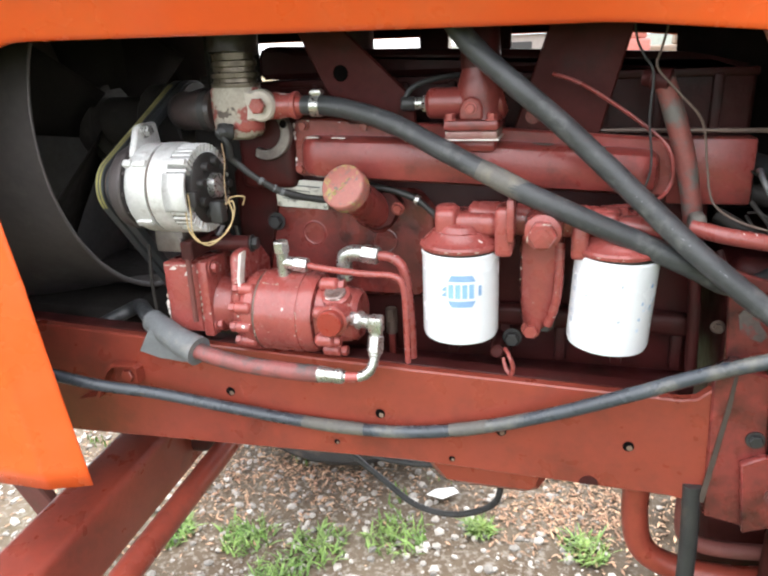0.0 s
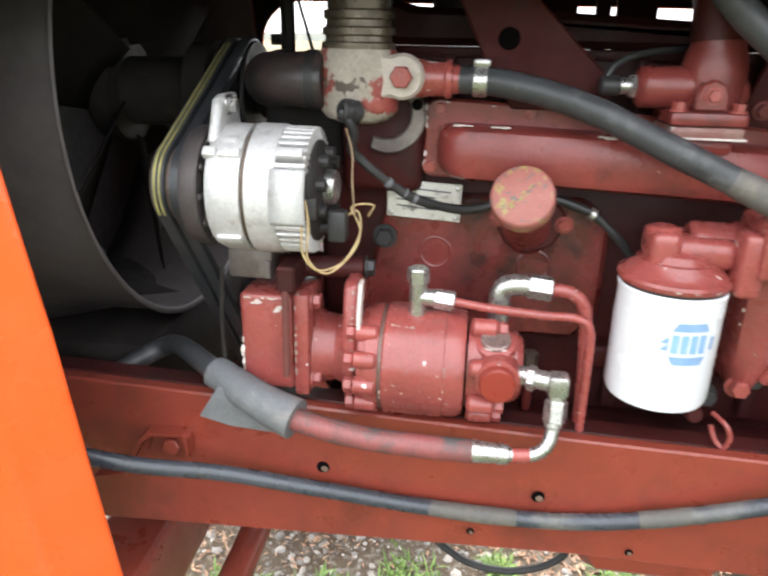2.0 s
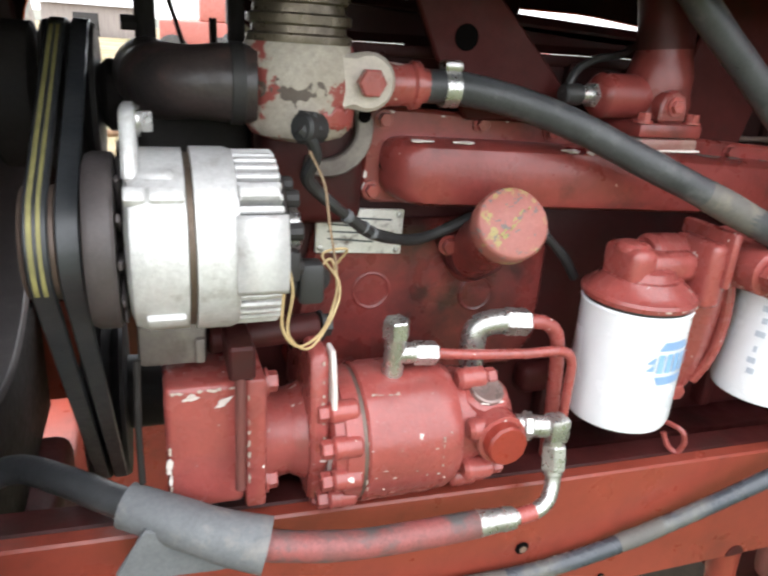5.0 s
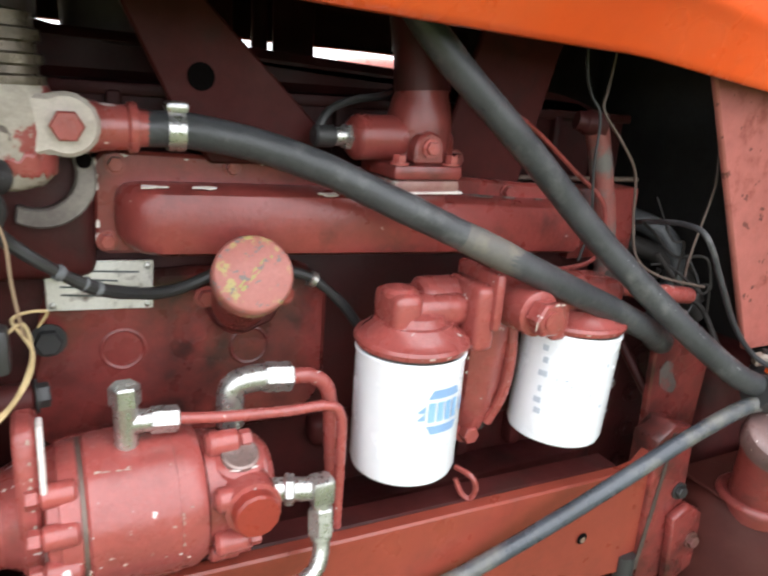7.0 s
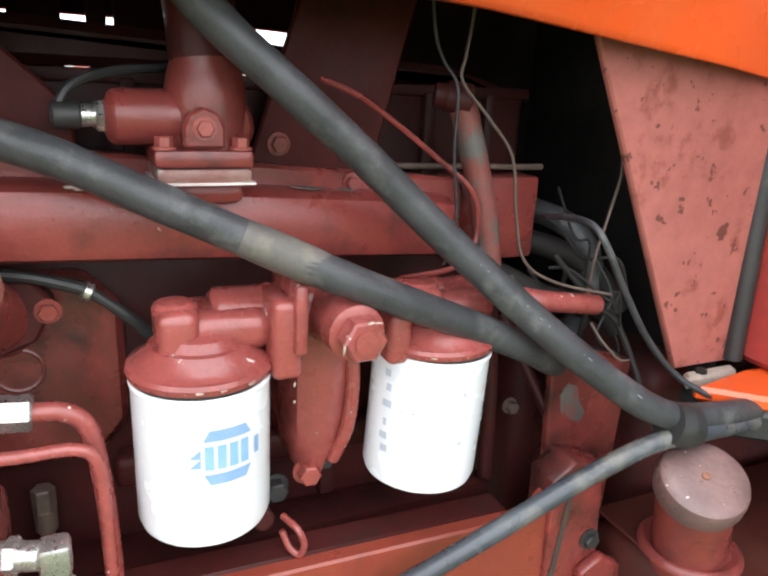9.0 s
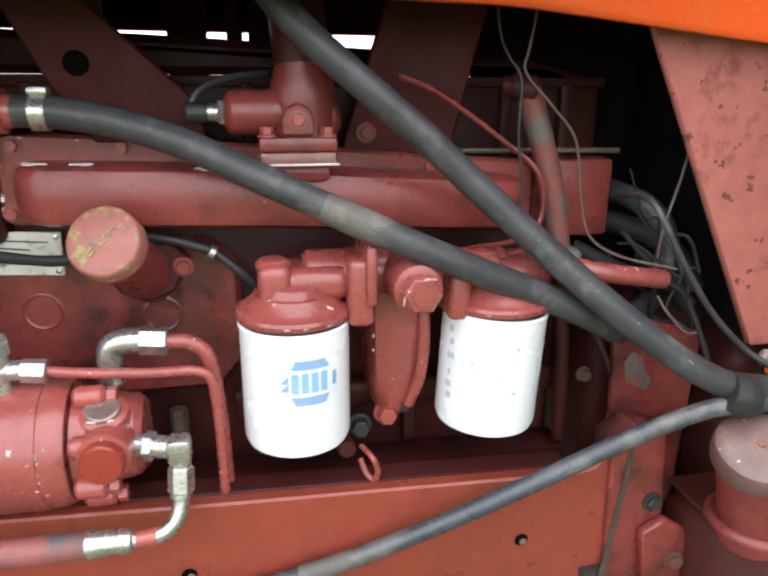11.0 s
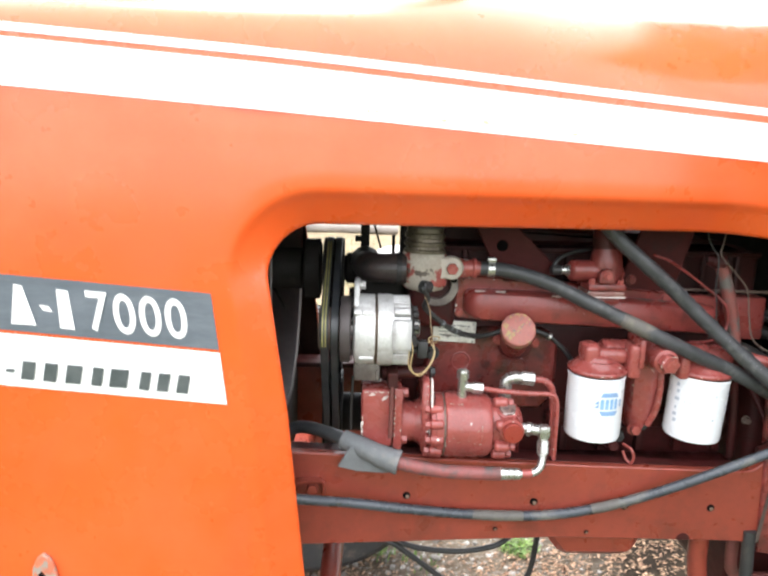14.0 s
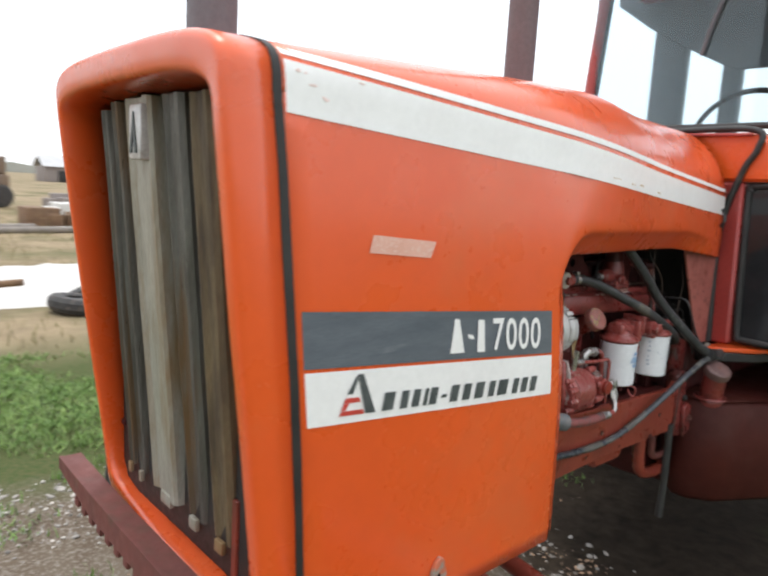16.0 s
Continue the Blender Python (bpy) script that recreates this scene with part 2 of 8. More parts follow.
DULL_STEEL = surface("dull_brown_steel", (0.2, 0.14, 0.11), (0.12, 0.085, 0.07), 0.45, metal=0.3, scale=20, dirt=(0.06, 0.04, 0.035), bump=0.2)
# Tan for the lit wall painted into each flat bolt hole.
LIT_BORE = surface("lit_bore_tan", (0.2, 0.13, 0.09), (0.13, 0.08, 0.06), 0.7, scale=80, bump=0)
SCUFF = surface("yellow_green_scuff", (0.34, 0.29, 0.1), (0.24, 0.2, 0.075), 0.65, scale=60, bump=0.2)
GRIMY_HOSE = surface("red_grimed_rubber", (0.022, 0.019, 0.019), (0.05, 0.034, 0.031), 0.4, scale=22, grain=0.3, dirt=(0.11, 0.06, 0.05), dirt_lo=0.56, dirt_hi=0.75, dirt_scale=30, bump=0.3, bump_scale=120)
# Dirty tank red, darkened so the colour carries the shade by the cab.
TANK_RED = surface("dusty_shaded_tank_red", (0.065, 0.014, 0.01), (0.042, 0.01, 0.008), 0.55, spec=0.15, scale=4, dirt=(0.07, 0.026, 0.02), dirt_lo=0.55, dirt_hi=0.85, dirt_scale=7, bump=0.15)
DUST_HOSE = surface("dust_coated_rubber", (0.036, 0.041, 0.05), (0.063, 0.07, 0.081), 0.3, scale=10, dirt=(0.27, 0.245, 0.19), dirt_lo=0.56, dirt_hi=0.8, dirt_scale=9, chip=(0.05, 0.045, 0.04), chip_lo=0.68, chip_scale=60, bump=0.3, bump_scale=140)
# Plate red with the hood's shade worked into its base colour.
PLATE_RED = surface("shaded_plate_red", (0.07, 0.0125, 0.011), (0.045, 0.0095, 0.0088), 0.5, spec=0.12, scale=9, dirt=(0.03, 0.014, 0.012), dirt_lo=0.55, dirt_hi=0.8, bump=0.25, bump_scale=90)
EDGE_WEAR = surface("worn_edge_primer", (0.52, 0.44, 0.37), (0.4, 0.3, 0.25), 0.55, scale=80, bump=0.2)
# Near-black for small parts deep in the bay.
DULL_BLACK = surface("dull_black", (0.014, 0.012, 0.011), (0.03, 0.026, 0.024), 0.65, spec=0.2, scale=20, dirt=(0.06, 0.05, 0.042), dirt_lo=0.6, dirt_hi=0.85, bump=0.25)
# Near-black that carries the shade inside holes drawn as flat discs.
HOLE = surface("dark_opening", (0.004, 0.003, 0.003), (0.006, 0.005, 0.005), 0.9, spec=0.0, scale=20, bump=0)
CHIP = surface("bare_primer", (0.72, 0.66, 0.62), (0.55, 0.46, 0.42), 0.5, scale=80, bump=0.2)
DUSTY = surface("pale_dusty_rubber", (0.125, 0.113, 0.098), (0.085, 0.08, 0.074), 0.6, scale=25, dirt=(0.24, 0.205, 0.15), bump=0.3)

glass, gn, gl = nodes_of("tinted_cab_glass")
gn["Principled BSDF"].inputs["Base Color"].default_value = (0.72, 0.9, 0.95, 1)
gn["Principled BSDF"].inputs["Transmission Weight"].default_value = 1.0
gn["Principled BSDF"].inputs["Roughness"].default_value = 0.02
gn["Principled BSDF"].inputs["IOR"].default_value = 1.45
GLASS = glass


# ---- building helpers ----
def thing(name, at, label, category, group="", kind=""):
    e = new(name)
    e.empty_display_size = 0.05
    e.location = at
    return tagged(e, label, category, group, kind)


def origin_of(ob):
    v = Vector(ob.location)
    while ob.parent:
        ob = ob.parent
        v = v + Vector(ob.location)
    return v


def part(name, bm, material, parent=None, label="", smooth=True, solid=0.0, angle=35, inner=None, outward=None):
    """Links a bmesh, drawn in world metres, as one mesh object, under a thing or a part."""
    bmesh.ops.recalc_face_normals(bm, faces=bm.faces)
    lim = radians(angle)
    if outward is not None and sum(f.normal.dot(Vector(outward)) * f.calc_area() for f in bm.faces) < 0:
        bmesh.ops.reverse_faces(bm, faces=bm.faces)
    for f in bm.faces:
        f.smooth = smooth
    for e in bm.edges:
        e.smooth = not (len(e.link_faces) == 2 and e.calc_face_angle(0.0) > lim)
    me = bpy.data.meshes.new(name)
    bm.to_mesh(me)
    bm.free()
    me.materials.append(material)
    if inner:
        me.materials.append(inner)
    ob = new(name, me)
    if parent is not None:
        ob.parent = parent
        ob.matrix_parent_inverse = Matrix.Translation(-origin_of(parent)) if parent.type == "EMPTY" else Matrix.Identity(4)
    if solid:
        mod = ob.modifiers.new("thickness", "SOLIDIFY")
        mod.thickness, mod.offset = solid, 0.0
        if inner:
            mod.material_offset = 1
    if label:
        tagged(ob, label)
    return ob


def bm_new():
    return bmesh.new()


def box(bm, lo, hi, bevel=0.003, seg=2, m=None):
    r = bmesh.ops.create_cube(bm, size=1.0)
    c, d = (Vector(lo) + Vector(hi)) / 2, Vector(hi) - Vector(lo)
    for v in r["verts"]:
        v.co = Vector((v.co.x * d.x, v.co.y * d.y, v.co.z * d.z)) + c
    if bevel:
        es = list({e for v in r["verts"] for e in v.link_edges})
        g = bmesh.ops.bevel(bm, geom=es, offset=min(bevel, 0.45 * min(abs(x) for x in d)), segments=seg, affect="EDGES", profile=0.5)
        vs = list({v for f in g["faces"] for v in f.verts} | {v for v in r["verts"] if v.is_valid})
    else:
        vs = r["verts"]
    if m is not None:
        vs = [v for v in vs if v.is_valid]
        bmesh.ops.transform(bm, matrix=m, verts=vs)
    return bm


def frame_of(d):
    d = Vector(d).normalized()
    up = Vector((0, 0, 1)) if abs(d.z) < 0.9 else Vector((0, 1, 0))
    a = d.cross(up).normalized()
    return d, a, a.cross(d).normalized()


def lathe(bm, p0, direction, prof, seg=32, cap=True):
    """Turns rows of (distance along, radius) round an axis."""
    d, a, b = frame_of(direction)
    p0 = Vector(p0)
    rings = []
    for s, r in prof:
        rings.append([bm.verts.new(p0 + d * s + (a * math.cos(k * math.tau / seg) + b * math.sin(k * math.tau / seg)) * max(r, 1e-5)) for k in range(seg)])
    for u, v in zip(rings, rings[1:]):
        for k in range(seg):
            bm.faces.new((u[k], u[(k + 1) % seg], v[(k + 1) % seg], v[k]))
    if cap:
        bm.faces.new(rings[0][::-1])
        bm.faces.new(rings[-1])
    return bm


def rod(bm, p0, p1, r, seg=20, edge=0.0):
    p0, p1 = Vector(p0), Vector(p1)
    n = (p1 - p0).length
    e = min(edge, n * 0.3, r * 0.5)
    prof = [(0, r - e), (e, r), (n - e, r), (n, r - e)] if e else [(0, r), (n, r)]
    return lathe(bm, p0, p1 - p0, prof, seg)


def hexa(bm, p0, p1, r):
    return rod(bm, p0, p1, r, 6, r * 0.12)


def curve_pts(pts, per=8):
    P = [Vector(p) for p in pts]
    P = [2 * P[0] - P[1]] + P + [2 * P[-1] - P[-2]]
    out = []
    for i in range(1, len(P) - 2):
        a, b, c, d = P[i - 1:i + 3]
        for k in range(per):
            t = k / per
            out.append(0.5 * (2 * b + (c - a) * t + (2 * a - 5 * b + 4 * c - d) * t * t + (3 * b - a - 3 * c + d) * t ** 3))
    out.append(P[-2])
    return out


def tube(bm, pts, r, seg=14, per=8, wobble=0.0):
    """A round tube along a smooth curve through pts; r is a radius, or a function of 0..1."""
    C = curve_pts(pts, per)
    n = len(C)
    rad = r if callable(r) else (lambda t: r)
    d, a, b = frame_of(C[1] - C[0])
    rings = []
    for i, p in enumerate(C):
        t = (C[min(i + 1, n - 1)] - C[max(i - 1, 0)]).normalized()
        a = (a - t * a.dot(t)).normalized()
        b = t.cross(a)
        q = rad(i / (n - 1)) * (1 + wobble * noise.noise(p * 40))
        rings.append([bm.verts.new(p + (a * math.cos(k * math.tau / seg) + b * math.sin(k * math.tau / seg)) * q) for k in range(seg)])
    for u, v in zip(rings, rings[1:]):
        for k in range(seg):
            bm.faces.new((u[k], u[(k + 1) % seg], v[(k + 1) % seg], v[k]))
    bm.faces.new(rings[0][::-1])
    bm.faces.new(rings[-1])
    return bm


def slab(bm, outline, lo, hi, axis="y", bevel=0.002):
    """A flat outline, (x, z) for axis y, (y, z) for axis x, (x, y) for axis z, given a thickness from lo to hi."""
    def at(p, d):
        return {"y": (p[0], d, p[1]), "x": (d, p[0], p[1]), "z": (p[0], p[1], d)}[axis]
    f = bm.faces.new([bm.verts.new(at(p, lo)) for p in outline])
    g = bmesh.ops.extrude_face_region(bm, geom=[f])
    vs = [v for v in g["geom"] if isinstance(v, bmesh.types.BMVert)]
    bmesh.ops.translate(bm, verts=vs, vec=Vector(at((0, 0), hi)) - Vector(at((0, 0), lo)))
    if bevel:
        es = [e for v in set(vs) | set(f.verts if f.is_valid else ()) for e in v.link_edges]
        bmesh.ops.bevel(bm, geom=list(set(es)), offset=bevel, segments=1, affect="EDGES")
    return bm


def arc(cx, cy, r, a0, a1, n=8):
    return [(cx + r * math.cos(radians(a0 + (a1 - a0) * k / n)), cy + r * math.sin(radians(a0 + (a1 - a0) * k / n))) for k in range(n + 1)]


def bolt(parent, at, direction, r=0.008, h=0.006, material=None, name="bolt", washer=True):
    d = Vector(direction).normalized()
    at = Vector(at)
    bm = bm_new()
    if washer:
        rod(bm, at, at + d * 0.002, r * 1.35, 16)
    hexa(bm, at + d * 0.0015, at + d * (h + 0.0015), r)
    return part(name, bm, material or ENGINE_RED, parent)


def chips(parent, runs, size=0.003, count=10, material=None, seed=1):
    """Small thin flakes of bare metal or primer along edges: runs of (start, end, outward direction)."""
    r = random.Random(seed)
    bm = bm_new()
    for a, c, nrm in runs:
        a, c, nrm = Vector(a), Vector(c), Vector(nrm).normalized()
        along = (c - a).normalized()
        side = nrm.cross(along).normalized()
        for k in range(count):
            p = a.lerp(c, r.random()) + side * r.uniform(-0.3, 0.3) * size + nrm * r.uniform(0.0002, 0.0009)
            n, w, h = r.randint(5, 8), size * r.uniform(0.5, 2.2), size * r.uniform(0.3, 0.9)
            ring = [p + along * math.cos(q * math.tau / n) * w * r.uniform(0.6, 1.1) + side * math.sin(q * math.tau / n) * h * r.uniform(0.6, 1.1) for q in range(n)]
            lo = [bm.verts.new(v - nrm * 0.0008) for v in ring]
            hi = [bm.verts.new(v) for v in ring]
            bm.faces.new(hi)
            for q in range(n):
                bm.faces.new((lo[q], lo[(q + 1) % n], hi[(q + 1) % n], hi[q]))
    ob = part("chipped_paint", bm, material or CHIP, parent, "bare chipped paint spots")
    return tagged(ob, kind="stuff")


def text_mesh(name, words, m, material, parent, label="", extrude=0.0004):
    cu = bpy.data.curves.new(name, "FONT")
    cu.body, cu.size, cu.extrude, cu.align_x = words, 1.0, 0.0, "LEFT"
    cu.offset = 0.012
    tmp = bpy.data.objects.new(name, cu)
    scene.collection.objects.link(tmp)
    me = bpy.data.meshes.new_from_object(tmp.evaluated_get(bpy.context.evaluated_depsgraph_get()))
    bpy.data.objects.remove(tmp)
    me.transform(m)
    me.materials.clear()
    me.materials.append(material)
    me.name = name
    ob = new(name, me)
    ob.parent = parent
    if parent.type == "EMPTY":
        ob.matrix_parent_inverse = Matrix.Translation(-origin_of(parent))
    return tagged(ob, label) if label else ob


# ---- ground ----
def ground_height(x, y):
    p = Vector((x, y, 0))
    return 0.02 * noise.noise(p * 0.9) + 0.008 * noise.noise(p * 4.0) if abs(x) < 30 and abs(y) < 30 else 0.0


gm, n, l = nodes_of("gravel_soil_and_grass")
b = n["Principled BSDF"]
co = n.new("ShaderNodeTexCoord").outputs["Object"]
soil = blend(n, l, ramp(n, l, noise_tex(n, l, co, 3.0, 8.0, 0.65), 0.35, 0.65), (0.1, 0.072, 0.05), (0.165, 0.134, 0.1))
soil = blend(n, l, ramp(n, l, noise_tex(n, l, co, 60.0, 5.0, 0.7), 0.5, 0.62), soil, (0.25, 0.222, 0.19))
weeds = blend(n, l, ramp(n, l, noise_tex(n, l, co, 30.0, 6.0, 0.7), 0.35, 0.65), (0.05, 0.08, 0.024), (0.1, 0.1, 0.045))
far_mix = n.new("ShaderNodeSeparateXYZ")
l.new(co, far_mix.inputs[0])
patch = n.new("ShaderNodeMath")
patch.operation = "ADD"
# Unseen near ground also turns to dark weeds, added to cut bounced light.
near_far = n.new("ShaderNodeMath")
near_far.operation = "SUBTRACT"
l.new(far_mix.outputs["Y"], near_far.inputs[0])
near_far.inputs[1].default_value = 0.85
reach = n.new("ShaderNodeMath")
reach.operation = "ABSOLUTE"
l.new(near_far.outputs[0], reach.inputs[0])
l.new(ramp(n, l, reach.outputs[0], 0.75, 2.5), patch.inputs[0])
l.new(noise_tex(n, l, co, 0.8, 5.0, 0.6), patch.inputs[1])
# Shade under the cab and tank is put into the soil colour here.
cab_shade = n.new("ShaderNodeMath")
cab_shade.operation = "MULTIPLY_ADD"
l.new(noise_tex(n, l, co, 1.6, 5.0, 0.6), cab_shade.inputs[0])
cab_shade.inputs[1].default_value = 0.9
l.new(far_mix.outputs["X"], cab_shade.inputs[2])
soil = blend(n, l, ramp(n, l, cab_shade.outputs[0], 0.9, 1.25), soil, blend(n, l, ramp(n, l, noise_tex(n, l, co, 14.0, 6.0, 0.7), 0.35, 0.65), (0.022, 0.016, 0.012), (0.048, 0.036, 0.025)))
soil = blend(n, l, ramp(n, l, patch.outputs[0], 0.62, 0.85), soil, weeds)
straw = blend(n, l, ramp(n, l, noise_tex(n, l, co, 0.35, 5.0, 0.6), 0.3, 0.5), soil, blend(n, l, ramp(n, l, noise_tex(n, l, co, 2.0, 6.0, 0.7), 0.35, 0.65), (0.33, 0.26, 0.165), (0.22, 0.17, 0.11)))
soil = blend(n, l, ramp(n, l, far_mix.outputs["Y"], 4.0, 5.2), soil, straw)
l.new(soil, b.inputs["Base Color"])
b.inputs["Roughness"].default_value = 0.95
b.inputs["Specular IOR Level"].default_value = 0.1
bp = n.new("ShaderNodeBump")
bp.inputs["Strength"].default_value, bp.inputs["Distance"].default_value = 0.6, 0.012
l.new(noise_tex(n, l, co, 45.0, 8.0, 0.7), bp.inputs["Height"])
l.new(bp.outputs["Normal"], b.inputs["Normal"])

bm = bm_new()
steps = [-1500, -300, -80, -30, -12, -6, -4] + [-3 + 0.15 * k for k in range(61)] + [7, 9, 12, 20, 30, 60, 120, 300, 1500]
vs = [[bm.verts.new((x, y, ground_height(x, y))) for y in steps] for x in steps]
for i in range(len(steps) - 1):
    for j in range(len(steps) - 1):
        bm.faces.new((vs[i][j], vs[i + 1][j], vs[i + 1][j + 1], vs[i][j + 1]))
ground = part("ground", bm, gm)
tagged(ground, "gravel and brown soil with patchy grass and straw", "ground", kind="structure")

STONE = surface("pale_gravel", (0.44, 0.415, 0.38), (0.29, 0.265, 0.235), 0.8, scale=30, bump=0.3, island=0.45)
LEAFLITTER = surface("dry_leaf_litter", (0.36, 0.21, 0.14), (0.46, 0.32, 0.21), 0.85, scale=30, bump=0.2, island=0.5)
GRASS = surface("grass_blades", (0.12, 0.235, 0.05), (0.21, 0.3, 0.085), 0.6, scale=10, bump=0, island=0.5)
DRYGRASS = surface("dry_grass", (0.27, 0.22, 0.105), (0.18, 0.17, 0.07), 0.7, scale=10, bump=0, island=0.4)


def scatter_verts(verts, faces, shape, quads, m):
    k = len(verts)
    verts.extend(m @ v for v in shape)
    faces.extend(tuple(k + q for q in f) for f in quads)


def stuff(name, verts, faces, material, label, category):
    me = bpy.data.meshes.new(name)
    me.from_pydata([tuple(v) for v in verts], [], faces)
    me.materials.append(material)
    return tagged(new(name, me), label, category, kind="stuff")


rnd = random.Random(4)
pebble = bm_new()
bmesh.ops.create_icosphere(pebble, subdivisions=1, radius=1.0)
P_V, P_F = [v.co.copy() for v in pebble.verts], [tuple(v.index for v in f.verts) for f in pebble.faces]
pebble.free()
V, F = [], []
for k in range(15000):
    x, y = rnd.uniform(-1.4, 2.6), rnd.uniform(-0.3, 3.2)
    if y > 2.25 or x > 0.7 + 0.35 * rnd.random() ** 2 or noise.noise(Vector((x * 1.9, y * 1.9, 5))) + 0.5 * rnd.random() < 0.12:
        continue
    r = 0.004 + 0.012 * rnd.random() ** 2.6
    sq = Matrix.Diagonal((r * rnd.uniform(0.8, 1.4), r * rnd.uniform(0.7, 1.2), r * rnd.uniform(0.4, 0.8), 1))
    jit = [Vector((v.x * rnd.uniform(0.8, 1.15), v.y * rnd.uniform(0.8, 1.15), v.z)) for v in P_V]
    scatter_verts(V, F, jit, P_F, pose(x, y, ground_height(x, y) + r * 0.2, rnd.uniform(-20, 20), rnd.uniform(-20, 20), rnd.uniform(0, 360)) @ sq)
stuff("gravel", V, F, STONE, "pale grey gravel stones strewn over brown soil", "gravel")
V, F = [], []
for k in range(6500):
    x, y = rnd.uniform(-1.2, 0.9), rnd.uniform(-0.2, 2.4)
    if min((x + 0.28) ** 2 * 3 + (y - 0.95) ** 2 * 4, (x - 0.5) ** 2 * 4 + (y - 0.85) ** 2 * 5) > 0.16 * rnd.random() and noise.noise(Vector((x * 1.6, y * 1.6, 11))) < 0.2 + 0.3 * rnd.random():
        continue
    s = rnd.uniform(0.004, 0.014)
    scatter_verts(V, F, [Vector((-s, 0, 0)), Vector((0, -s * 0.35, 0.002)), Vector((s, 0, 0)), Vector((0, s * 0.35, 0.003))], [(0, 1, 2, 3)],
                  pose(x, y, ground_height(x, y) + 0.005, rnd.uniform(-25, 25), rnd.uniform(-25, 25), rnd.uniform(0, 360)))
for k in range(5200):
    cx, cy, sx, sy = ((-0.3, 0.93, 0.2, 0.13), (0.52, 0.85, 0.16, 0.1), (-0.75, 0.7, 0.2, 0.15), (0.95, 1.1, 0.2, 0.15))[k % 4]
    x, y = rnd.gauss(cx, sx), rnd.gauss(cy, sy)
    s = rnd.uniform(0.004, 0.013)
    scatter_verts(V, F, [Vector((-s, 0, 0)), Vector((0, -s * 0.35, 0.002)), Vector((s, 0, 0)), Vector((0, s * 0.35, 0.003))], [(0, 1, 2, 3)],
                  pose(x, y, ground_height(x, y) + 0.007, rnd.uniform(-30, 30), rnd.uniform(-30, 30), rnd.uniform(0, 360)))
stuff("leaf_litter", V, F, LEAFLITTER, "brown dry leaf litter lying between the gravel", "leaf litter")


def blades(V, F, x, y, count, spread, height, lean=0.6):
    for k in range(count):
        a, d = rnd.uniform(0, math.tau), spread * rnd.random() ** 0.7
        px, py = x + d * math.cos(a), y + d * math.sin(a)
        h, w = height * rnd.uniform(0.5, 1.1), rnd.uniform(0.002, 0.004) * (1 + height * 3)
        t = rnd.uniform(0, math.tau)
        dx, dy = math.cos(t) * h * lean * rnd.random(), math.sin(t) * h * lean * rnd.random()
        z = ground_height(px, py)
        nx, ny = -math.sin(t) * w, math.cos(t) * w
        k0 = len(V)
        V.extend([Vector((px - nx, py - ny, z)), Vector((px + nx, py + ny, z)), Vector((px + dx * 0.4 + nx * 0.8, py + dy * 0.4 + ny * 0.8, z + h * 0.6)),
                  Vector((px + dx * 0.4 - nx * 0.8, py + dy * 0.4 - ny * 0.8, z + h * 0.6)), Vector((px + dx, py + dy, z + h))])
        F.extend([(k0, k0 + 1, k0 + 2, k0 + 3), (k0 + 3, k0 + 2, k0 + 4)])


V, F = [], []
for x, y, s in ((-0.35, 0.56, 0.06), (-0.14, 0.57, 0.065), (0.055, 0.65, 0.07), (0.54, 0.7, 0.05), (-0.56, 0.53, 0.05), (0.27, 0.72, 0.03), (0.5, 1.05, 0.05), (-0.2, 0.44, 0.06), (0.62, 1.3, 0.08)):
    blades(V, F, x, y, 190, s * 1.25, 0.026, 2.4)
for k in range(80):
    x, y = rnd.uniform(-1.2, 2.4), rnd.uniform(0.8, 3.0)
    blades(V, F, x, y, rnd.randint(6, 30), rnd.uniform(0.03, 0.09), rnd.uniform(0.03, 0.06))
for k in range(2600):
    x, y = rnd.uniform(-2.0, 1.6), rnd.uniform(1.75, 4.4)
    if noise.noise(Vector((x * 1.1, y * 1.1, 2))) > -0.18 + 0.25 * rnd.random():
        blades(V, F, x, y, 22, 0.14, rnd.uniform(0.02, 0.045), 1.6)
stuff("grass", V, F, GRASS, "short green grass tufts growing through gravel", "grass")
V, F = [], []
for k in range(1200):
    x, y = rnd.uniform(-3, 10), rnd.uniform(4.3, 26)
    blades(V, F, x, y, 10, 0.3, rnd.uniform(0.05, 0.16))
stuff("dry_field_grass", V, F, DRYGRASS, "straw-coloured dry field grass", "grass")

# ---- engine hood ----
# Inner hood skin, near-black against the orange outside.
HOOD_INSIDE = surface("dark_hood_inside", (0.05, 0.02, 0.014), (0.03, 0.016, 0.012), 0.7, scale=6, bump=0.2)
YC = 0.215


def lerp(a, b, t):
    t = min(1.0, max(0.0, t))
    return a + (b - a) * t


def smooth01(t):
    t = min(1.0, max(0.0, t))
    return t * t * (3 - 2 * t)


def half_width(x):
    return 0.365 - 0.165 * lerp(0, 1, (x + 0.25) / 1.1) * (0.6 + 0.4 * smooth01((x + 0.25) / 0.5))


def shoulder(x):
    return lerp(1.485, 1.395, (x + 0.89) / 1.74)


def crown(x):
    return lerp(1.562, 1.642, (x + 0.89) / 0.95) - 0.022 * lerp(0, 1, (x - 0.1) / 0.75)


